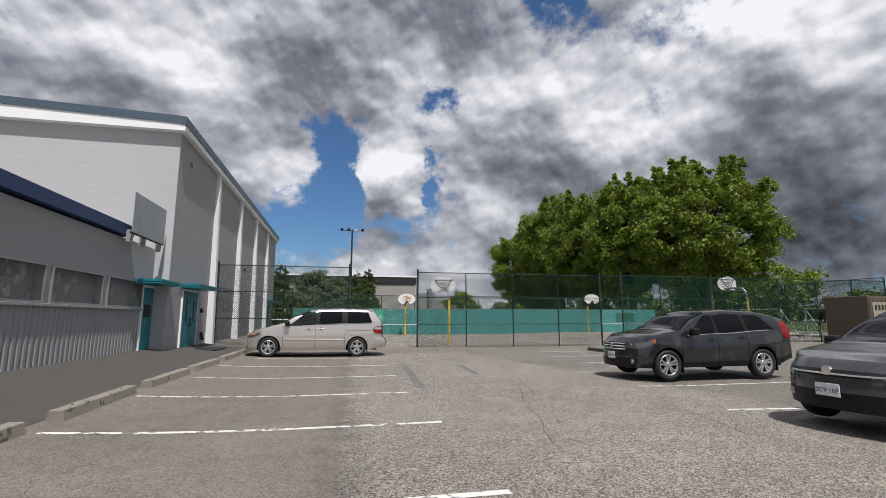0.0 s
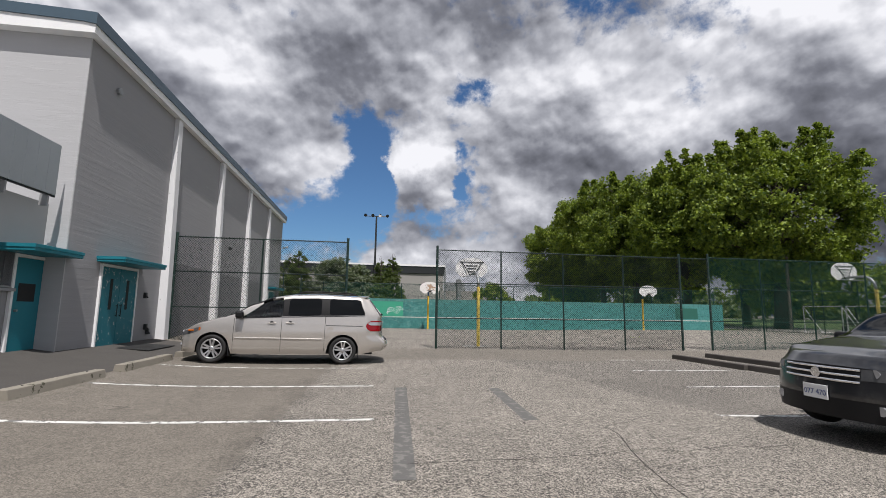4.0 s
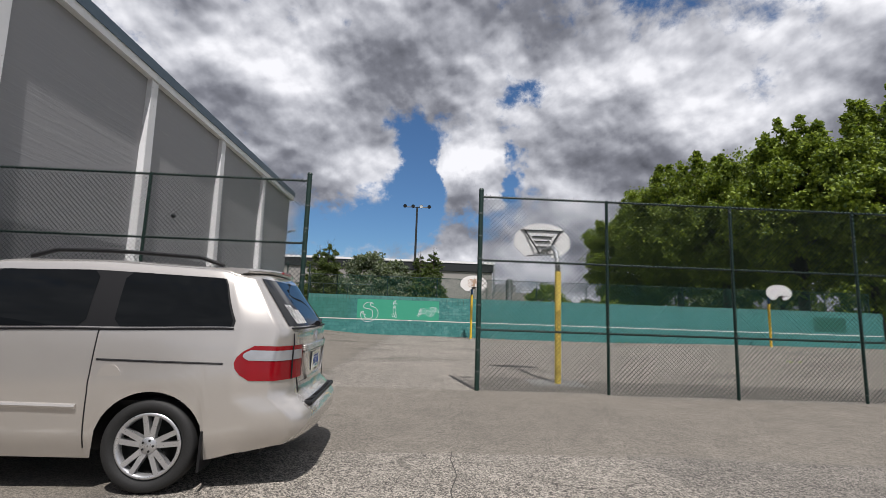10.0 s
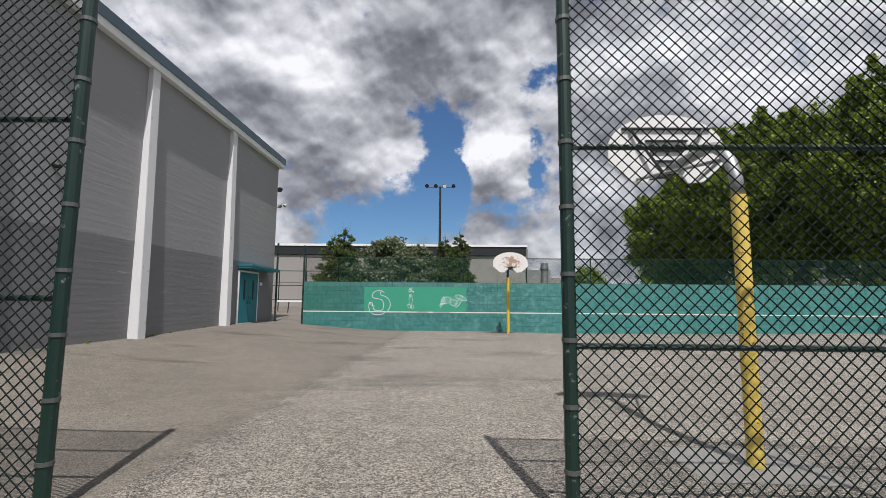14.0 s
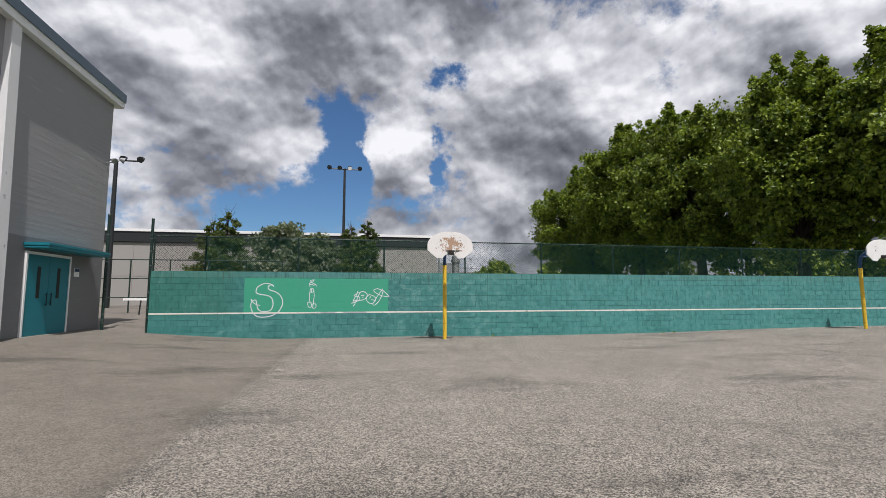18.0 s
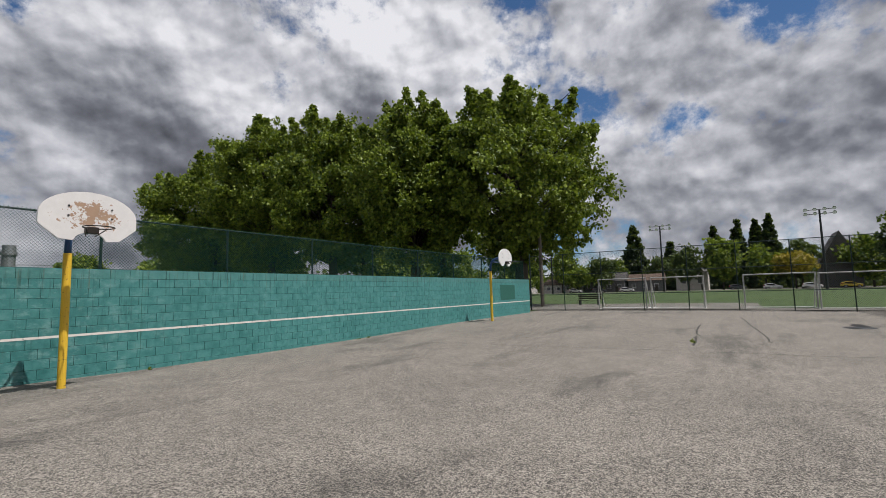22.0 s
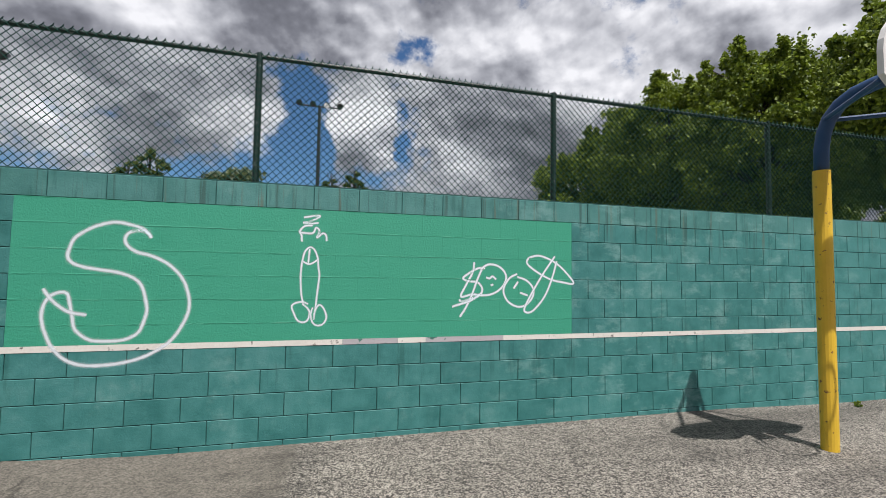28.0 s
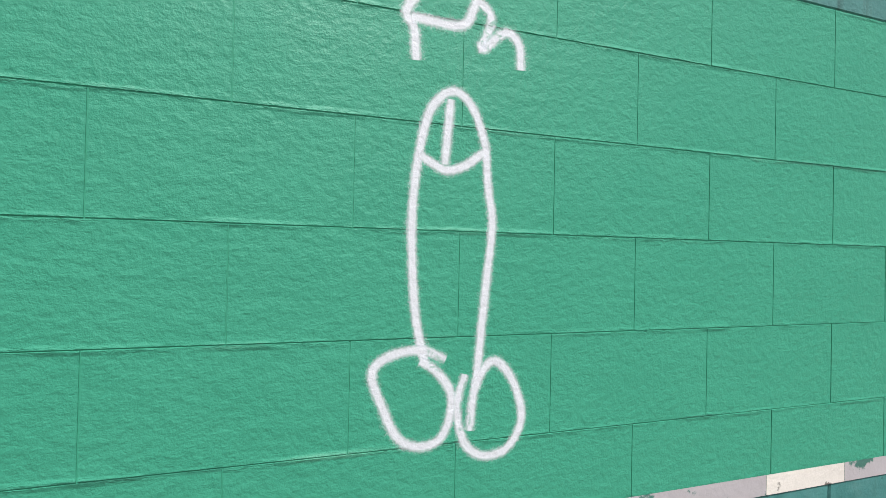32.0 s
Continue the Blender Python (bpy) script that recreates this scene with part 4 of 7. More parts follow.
for k in range(-3, 6):
    y = -25.03 - k * 2.68 if k >= 0 else None
    if y:
        ground_strip("bay_line", [(-0.15, y + 0.0), (4.7, y)], 0.10, 0.004, LINEPAINT, "worn white parking bay line", "line")
for y, a, b in ((-22.75, 11.9, 14.15), (-25.3, 11.3, 14.1), (-27.85, 11.0, 14.2), (-30.45, 9.6, 14.2), (-33.15, 9.5, 14.2), (-35.8, 9.3, 14.2), (-38.5, 9.2, 14.2)):
    ground_strip("bay_line", [(a, y), (b, y)], 0.10, 0.004, LINEPAINT, "worn white parking bay line", "line")
SKID = painted("tyre_marked_tarmac", (0.105, 0.102, 0.097), 0.9, worn=(0.16, 0.154, 0.142), wear=0.10, scale=9, bumps=0.6)
for a, b in (((5.2, -27.9), (4.95, -32.6)), ((6.9, -28.05), (6.75, -30.6))):
    ground_strip("tyre_mark", [a, b], 0.2, 0.003, SKID, "dark tyre drag mark on the tarmac", "mark")
CRACK = painted("crack_in_tarmac", (0.035, 0.032, 0.028), 0.95, worn=(0.05, 0.075, 0.02), wear=0.02, scale=4)


def crack_line(a, b, w, seed):
    rng = random.Random(seed)
    n = max(4, int((Vector(b) - Vector(a)).length / 0.35))
    pts = [tuple(Vector(a).lerp(Vector(b), i / n) + Vector((rng.gauss(0, 0.035), rng.gauss(0, 0.035)))) for i in range(n + 1)]
    ground_strip("crack", pts, w, 0.003, CRACK, "crack in the tarmac with moss and grit", "crack", 0.5)


crack_line((17.8, -1.5), (18.7, -18.9), 0.045, 1)
crack_line((19.3, -10.8), (25.8, -10.55), 0.06, 2)
crack_line((26.5, -15.3), (27.2, -18.8), 0.05, 3)
crack_line((5.0, -32.2), (9.6, -31.9), 0.012, 4)
crack_line((6.2, -26.6), (6.3, -23.0), 0.011, 5)
crack_line((4.0, -27.9), (8.3, -28.6), 0.010, 6)
crack_line((5.7, -37.2), (6.9, -33.0), 0.012, 7)
crack_line((8.2, -37.4), (8.9, -34.6), 0.012, 8)
crack_line((20.5, -12.6), (31.0, -11.9), 0.045, 9)
crack_line((6.9, -33.9), (7.6, -31.0), 0.014, 10)
crack_line((7.6, -31.0), (9.0, -30.2), 0.012, 11)
crack_line((3.2, -30.4), (5.6, -29.9), 0.010, 12)
mh = thing("manhole_cover", pose(25.9, -15.25, ground_z(25.9, -15.25)), "dark round cast-iron manhole cover in the court", "manhole")
part("ring", tube(bmesh.new(), (0, 0, -0.02), (0, 0, 0.008), 0.45, n=28), DARKMETAL, mh)
part("lid", tube(bmesh.new(), (0, 0, 0.008), (0, 0, 0.016), 0.38, 0.37, n=28), DARKMETAL, mh)


# ---- basketball hoops ----
def hoop(base, reach, faces, pole_mat, top_mat, board_mat, label, yellow_to=2.5, zc=3.10, w=0.76):
    """A gooseneck pole; reach is how far its arm carries the board, faces the yaw of the board's front (-y at 0)."""
    x, y = base
    h = thing("basketball_hoop", pose(x, y, ground_z(x, y), rz=faces), label, "basketball hoop", "court hoops")
    part("pole", tube(bmesh.new(), (0, 0, -0.05), (0, 0, yellow_to), 0.068, n=18), pole_mat, h, smooth=False)
    pts = [(0, 0, yellow_to)] + [(0, -(1 - math.cos(a)) * 0.52, yellow_to + math.sin(a) * 0.62) for a in (0.3, 0.6, 0.9, 1.2, 1.5)] + [(0, -reach + 0.1, yellow_to + 0.63)]
    if not faces:
        pts = [(0, 0, yellow_to), (0, -0.006, yellow_to + 0.2), (0, -0.03, yellow_to + 0.34), (0, -0.08, yellow_to + 0.46), (0, -0.17, yellow_to + 0.56), (0, -0.29, yellow_to + 0.62), (0, -0.45, yellow_to + 0.645), (0, -reach + 0.02, yellow_to + 0.64)]
    neck = part("gooseneck", pipe(bmesh.new(), pts, 0.058, 14), top_mat, h, smooth=True)
    bm = bmesh.new()
    for s in (-1, 1):
        if faces:
            pipe(bm, [(0, -0.25, yellow_to + 0.42), (s * 0.38, -reach + 0.03, yellow_to + 0.52)], 0.02, 8)
        else:
            pipe(bm, [(0, -0.03, yellow_to + 0.46), (s * 0.70, -reach + 0.03, zc - 0.14)], 0.022, 8)
    part("brace", bm, top_mat, h)
    # fan-shaped board with a notch under the rim
    low, top = -0.38, 0.50
    poly = [(-w, -0.12), (-w, 0.05)] + [(-w * math.cos(a), 0.05 + (top - 0.05) * math.sin(a)) for a in np.linspace(0.18, math.pi - 0.18, 15)] + [(w, 0.05), (w, -0.12), (w * 0.62, low + 0.02), (0.26, low)]
    poly += [(0.24 * math.cos(a), low + 0.15 * math.sin(a)) for a in np.linspace(0.15, math.pi - 0.15, 9)] + [(-0.26, low), (-w * 0.62, low + 0.02)]
    poly = [(float(u), float(zc + v)) for u, v in poly]
    bm = prism(bmesh.new(), poly, "y", -reach - 0.02, -reach + 0.02)
    board = part("backboard", bm, board_mat, h)
    if faces:
        bm = bmesh.new()
        for z, u in ((-0.12, 0.14), (0.02, 0.2), (0.14, 0.26), (0.30, 0.55)):
            box(bm, -u, u, -reach + 0.02, -reach + 0.05, zc + z, zc + z + 0.022)
        for s in (-1, 1):
            pipe(bm, [(s * 0.45, -reach + 0.05, zc + 0.3), (s * 0.08, -reach + 0.12, zc - 0.3)], 0.018, 6)
        part("back_frame", bm, DARKMETAL, board, "dark steel strips across the back")
    rim = part("rim", pipe(bmesh.new(), [(0.23 * math.cos(a), -reach - 0.37 + 0.23 * math.sin(a), zc - 0.17) for a in np.linspace(0, math.tau, 25)], 0.011, 8, False), RIM, h, "dark steel rim without a net")
    bm = new_box(-0.09, 0.09, -reach - 0.16, -reach - 0.02, zc - 0.26, zc - 0.14, bevel=0.008)
    for s in (-1, 1):
        pipe(bm, [(s * 0.07, -reach - 0.03, zc - 0.30), (s * 0.15, -reach - 0.30, zc - 0.185)], 0.01, 6)
    part("rim_bracket", bm, RIM, rim)
    for s in (-1, 1):
        for z in (0.05, 0.22):
            part("bolt", tube(bmesh.new(), (s * 0.33, -reach - 0.03, zc + z), (s * 0.33, -reach - 0.019, zc + z), 0.016, n=8), DARKMETAL, board)
    return h


RIM = painted("dark_rim_paint", (0.03, 0.022, 0.018), 0.5, worn=(0.18, 0.07, 0.03), wear=-0.02, scale=12, metal=0.3)
hoop((8.80, -1.26), 0.92, 0, YELLOW, BLUEPOLE, BOARDPEEL, "basketball hoop with peeling white board on a blue and yellow pole", 2.5, 3.04, 0.75)
hoop((26.5, -1.3), 0.85, 0, YELLOW, BLUEPOLE, BOARDWHITE, "basketball hoop with chipped white board on a blue and yellow pole", 2.5)
hoop((8.93, -17.9), 1.40, 180, YELLOWPALE, GALV, BOARDWHITE, "basketball hoop with white fan board on a galvanised gooseneck pole", 2.42, 3.28, 0.72)
hoop((27.35, -18.65), 1.40, 180, YELLOWPALE, GALV, BOARDWHITE, "basketball hoop with white fan board on a galvanised gooseneck pole", 2.68, 3.56, 0.72)
pad = structure("pole_footing", sheet([8.3, 8.6, 8.9, 9.2, 9.5], [-18.3, -18.0, -17.7, -17.4], 0.004), painted("footing_concrete", (0.27, 0.262, 0.245), 0.9, scale=8, dirt=0.35), "pale concrete patch round a hoop pole", "footing")

import collections

# ---- cars ----
def lerp_table(table, x):
    for (a, u), (b, v) in zip(table, table[1:]):
        if x <= b:
            k = min(1, max(0, (x - a) / (b - a)))
            k = k * k * (3 - 2 * k) * 0.5 + k * 0.5
            return u + (v - u) * k
    return table[-1][1]


class Shell:
    """The skin of a car: sections across it from sill to roof, from the nose at x = 0 to the tail."""
    LOW, BAND, ROOF = 12, 6, 6

    def __init__(self, s):
        self.s = s

    def section(self, x):
        s = self.s
        zt, zb, w = lerp_table(s["top"], x), lerp_table(s["belt"], x), lerp_table(s["half"], x)
        zb = min(zb, zt - 0.05)
        zl = lerp_table(s["sill"], x)
        for xw in s["axles"]:
            dx, ra = abs(x - xw), s["arch"]
            if dx < ra:
                zl = max(zl, s["hub"] + math.sqrt(ra * ra - dx * dx))
        zl = min(zl, zb - 0.08)
        pts = []
        z_all = lerp_table(s["sill"], x)
        for j in range(self.LOW + 1):
            z = zl + (zb - zl) * j / self.LOW
            t = (z - z_all) / max(0.05, zb - z_all)
            y = w * (1 - 0.045 * (2 * t - 1.05) ** 2 - 0.03 * max(0, 0.18 - t) / 0.18)
            if abs(t - 0.60) < 0.07:
                y += 0.008 * (1 - abs(t - 0.60) / 0.07)
            pts.append((y, z))
        yb, _ = pts[-1]
        edge = min(0.075, (zt - zb) * 0.4)
        wr = yb - s["tumble"] * (zt - edge - zb)
        for j in range(1, self.BAND + 1):
            k = j / self.BAND
            pts.append((yb + (wr - yb) * (k ** 1.25), zb + (zt - edge - zb) * k))
        for j in range(1, self.ROOF + 1):
            a = math.pi / 2 * j / self.ROOF
            pts.append((wr * math.cos(a), zt - edge + edge * math.sin(a) ** 0.8))
        return pts

    def place(self, x, y, z):
        s = self.s
        zb = lerp_table(s["belt"], x)
        k = smoothstep(s["length"] - 0.75, s["length"], x)
        x -= k * (s["lean"] * max(0, z - zb) + s["tuck"] * max(0, zb - 0.30 - z))
        f = 1 - smoothstep(0.0, 0.6, x)
        x += f * s["rake"] * max(0, z - 0.55)
        # round the corners in plan
        ww = lerp_table(s["half"], s["length"] / 2)
        x -= k * s["round_rear"] * (abs(y) / ww) ** 5
        x += k * s.get("bulge", 0) * (1 - smoothstep(0.60, 0.70, z)) * smoothstep(0.30, 0.46, z)
        x += f * s["round_nose"] * (abs(y) / ww) ** 2.5
        return Vector((x, y, z))

    def flank(self, x, z):
        sec = self.section(x)
        for (y0, z0), (y1, z1) in zip(sec, sec[1:]):
            if z0 <= z <= z1 and z1 > z0:
                return y0 + (y1 - y0) * (z - z0) / (z1 - z0)
        return sec[0][0] if z < sec[0][1] else sec[-1][0]

    def net(self, rows):
        bm = bmesh.new()
        g = [[bm.verts.new(p) for p in r] for r in rows]
        for r, q in zip(g, g[1:]):
            for k in range(len(r) - 1):
                bm.faces.new((r[k], r[k + 1], q[k + 1], q[k]))
        return bm

    def pane(self, sg, a0, a1, b0, b1, out, n=12):
        """Side glass between x = a0 (foot) .. a1 (head) and b0 .. b1, in the window band."""
        rows = []
        for j in range(9):
            k = 0.04 + 0.86 * j / 8
            r = 0.05 * (max(0, abs(k - 0.47) - 0.33) / 0.10) ** 2
            a, b = a0 + (a1 - a0) * k + r, b0 + (b1 - b0) * k - r
            row = []
            for i in range(n + 1):
                x = a + (b - a) * i / n
                sec = self.section(x)[self.LOW:self.LOW + self.BAND + 1]
                u = k * self.BAND
                i0 = min(self.BAND - 1, int(u))
                y = sec[i0][0] + (sec[i0 + 1][0] - sec[i0][0]) * (u - i0)
                z = sec[i0][1] + (sec[i0 + 1][1] - sec[i0][1]) * (u - i0)
                row.append(self.place(x, sg * (y + out), z))
            rows.append(row)
        return self.net(rows)

    def lamp(self, sg, end, reach, z0, z1, y_in, out, tip, rise=0.0):
        """A lamp that wraps from the flank (x = reach) round the end of the car to y_in."""
        rows = []
        d = 1 if end else -1
        zm = (z0 + z1) / 2
        for j in range(7):
            z = z0 + (z1 - z0) * j / 6
            r = reach + (end - reach) * tip * 0.5 * (2 * abs(z - zm) / max(0.01, z1 - z0)) ** 1.8
            row = []
            for i in range(9):
                x = r + (end - r) * i / 8
                zz = z + rise * abs(x - end)
                row.append(self.place(x, sg * (self.flank(x, zz) + out), zz) + Vector((out * d * i / 8, 0, 0)))
            w = self.flank(end, z)
            for i in range(1, 7):
                y = w + (y_in - w) * i / 6
                row.append(self.place(end, sg * y, z) + Vector((out * d, 0, 0)))
            rows.append(row)
        return self.net(rows)

    def rear_pane(self, half):
        L = self.s["length"]
        sec = self.section(L)[self.LOW:self.LOW + self.BAND + 1]
        z0, z1 = sec[0][1] + 0.03, sec[-1][1] + 0.02
        rows = []
        for j in range(9):
            z = z0 + (z1 - z0) * j / 8
            h = half * (1 - 0.10 * j / 8)
            rows.append([self.place(L, h * (-1 + i / 8), z) + Vector((0.005, 0, 0)) for i in range(17)])
        return self.net(rows)

    def build(self, kinds, step):
        """Sorts the faces of the skin into parts by kinds(x, y, z, j, cap). Returns bmeshes by name."""
        s, out = self.s, {}
        xs = list(np.arange(0, s["length"], step)) + [s["length"]]
        grid = [self.section(float(x)) for x in xs]

        def put(kind, quad):
            bm, seen = out.setdefault(kind, (bmesh.new(), {}))
            vs = []
            for q in quad:
                key = (round(q.x, 4), round(q.y, 4), round(q.z, 4))
                if key not in seen:
                    seen[key] = bm.verts.new(q)
                if seen[key] not in vs:
                    vs.append(seen[key])
            if len(vs) > 2:
                try:
                    bm.faces.new(vs)
                except ValueError:
                    pass
        for i in range(len(xs) - 1):
            for j in range(len(grid[0]) - 1):
                a, b, c, d = grid[i][j], grid[i + 1][j], grid[i + 1][j + 1], grid[i][j + 1]
                xm, zm, ym = (xs[i] + xs[i + 1]) / 2, (a[1] + b[1] + c[1] + d[1]) / 4, (a[0] + c[0]) / 2
                kind = kinds(xm, ym, zm, j, "")
                for sg in (1, -1):
                    q = [self.place(float(xs[i + u]), sg * p[0], p[1]) for u, p in ((0, a), (1, b), (1, c), (0, d))]
                    put(kind, q if sg > 0 else q[::-1])
        for i, cap in ((0, "nose"), (len(xs) - 1, "tail")):
            n = 14
            for j in range(len(grid[i]) - 1):
                a, b = grid[i][j], grid[i][j + 1]
                for k in range(n):
                    u, v = -1 + 2 * k / n, -1 + 2 * (k + 1) / n
                    kind = kinds(float(xs[i]), (u + v) / 2 * a[0], (a[1] + b[1]) / 2, j, cap)
                    put(kind, [self.place(float(xs[i]), y, z) for y, z in ((u * a[0], a[1]), (v * a[0], a[1]), (v * b[0], b[1]), (u * b[0], b[1]))])
        return {k: v[0] for k, v in out.items()}


def lathe(prof, n=36):
    """Turns (r, y) pairs round the y axis."""
    bm = bmesh.new()
    rings = [[bm.verts.new((r * math.cos(k * math.tau / n), y, r * math.sin(k * math.tau / n))) for k in range(n)] for r, y in prof]
    for a, b in zip(rings, rings[1:]):
        for k in range(n):
            bm.faces.new((a[k], a[(k + 1) % n], b[(k + 1) % n], b[k]))
    return bm


def wheel(parent, x, y, z, r, side, spokes, rim_mat):
    """A tyre and its alloy rim; side -1 faces -y."""
    w = new("wheel")
    w.parent = parent
    w.matrix_local = pose(x, y, z, rz=0 if side < 0 else 180)
    rr = r * 0.70
    part("tyre", lathe([(rr, -0.075), (r * 0.80, -0.105), (r * 0.93, -0.105), (r * 0.985, -0.085), (r, -0.05), (r, 0.05), (r * 0.985, 0.085), (r * 0.9, 0.105), (rr, 0.10)]), BLACK, w, smooth=True)
    part("rim_lip", lathe([(rr * 1.01, -0.088), (rr * 0.97, -0.098), (rr * 0.90, -0.088), (rr * 0.87, -0.04)]), rim_mat, w, smooth=True)
    part("rim", lathe([(rr * 0.88, -0.05), (rr * 0.86, 0.05), (0.02, 0.06)]), RIMDARK, w, smooth=True)
    bm = bmesh.new()
    for k in range(spokes):
        a = k * math.tau / spokes + 0.3
        for off in (-0.20, 0.20):
            c0, c1 = a + off * 1.3, a + off
            p = [Vector((rr * 0.22 * math.cos(c0), 0, rr * 0.22 * math.sin(c0))), Vector((rr * 0.95 * math.cos(c1), 0, rr * 0.95 * math.sin(c1)))]
            n = Vector((-(p[1] - p[0]).z, 0, (p[1] - p[0]).x)).normalized() * rr * 0.085
            lo = [bm.verts.new(q + o + Vector((0, yy, 0))) for q, o, yy in ((p[0], n, -0.075), (p[0], -n, -0.075), (p[1], -n * 0.9, -0.092), (p[1], n * 0.9, -0.092))]
            hi = [bm.verts.new(v.co + Vector((0, 0.05, 0))) for v in lo]
            bm.faces.new(lo)
            for i in range(4):
                bm.faces.new((lo[i], hi[i], hi[(i + 1) % 4], lo[(i + 1) % 4]))
    part("spokes", bm, rim_mat, w)
    part("hub_cap", lathe([(rr * 0.27, -0.02), (rr * 0.27, -0.075), (rr * 0.22, -0.085), (0.005, -0.09)], 18), rim_mat, w, smooth=True)
    for k in range(5):
        a = k * math.tau / 5
        part("lug_nut", tube(bmesh.new(), (rr * 0.17 * math.cos(a), -0.084, rr * 0.17 * math.sin(a)), (rr * 0.17 * math.cos(a), -0.094, rr * 0.17 * math.sin(a)), rr * 0.035, n=6), RIMDARK, w)


def text_part(name, body, size, mat, parent, m, label=""):
    cu = bpy.data.curves.new(name, "FONT")
    cu.body, cu.size, cu.align_x, cu.align_y, cu.extrude = body, size, "CENTER", "CENTER", 0.001
    ob = bpy.data.objects.new(name, cu)
    scene.collection.objects.link(ob)
    bpy.context.view_layer.update()
    me = bpy.data.meshes.new_from_object(ob.evaluated_get(bpy.context.evaluated_depsgraph_get()))
    bpy.data.objects.remove(ob)
    bpy.data.curves.remove(cu)
    me.materials.clear()
    p = part(name, me, mat, parent, label)
    p.matrix_local = m
    return p


RIMDARK = painted("brake_dark_metal", (0.03, 0.03, 0.03), 0.5, scale=20, metal=0.5, bumps=0)
ALLOY = painted("alloy_rim", (0.55, 0.55, 0.56), 0.3, scale=20, metal=0.8, dirt=0.1, bumps=0)
TRIMBLACK = painted("black_trim", (0.012, 0.012, 0.013), 0.45, scale=20, dirt=0.1, bumps=0)
CHROME = painted("chrome", (0.75, 0.75, 0.76), 0.12, scale=8, metal=1.0, dirt=0.05, bumps=0)
TRIMBLACK.node_tree.nodes["Principled BSDF"].inputs["Specular IOR Level"].default_value = 0.2
TAILRED = painted("red_lamp_lens", (0.20, 0.003, 0.007), 0.08, scale=30, dirt=0.3, bumps=0)
LAMPCLEAR = painted("clear_lamp_lens", (0.38, 0.39, 0.41), 0.10, scale=40, dirt=0.35, metal=0.4, bumps=0)
HEADLAMP = painted("smoked_headlamp_lens", (0.13, 0.133, 0.14), 0.08, scale=25, dirt=0.5, metal=0.5, bumps=0)
AMBER = painted("amber_lamp_lens", (0.36, 0.09, 0.012), 0.2, scale=30, dirt=0.2, bumps=0)
DARKGLASS = glass_mat("tinted_car_glass", (0.006, 0.007, 0.008), 0.02, 0.0)
CLEARGLASS = thin_glass("clear_car_glass", (0.17, 0.22, 0.20), 0.06)
SEATCLOTH = painted("grey_seat_cloth", (0.05, 0.05, 0.052), 0.9, scale=20)
PLATEWHITE = painted("plate_white", (0.72, 0.73, 0.74), 0.4, scale=6, dirt=0.08, bumps=0)
PLATEBLUE = painted("plate_blue", (0.02, 0.05, 0.22), 0.5, scale=6, bumps=0)


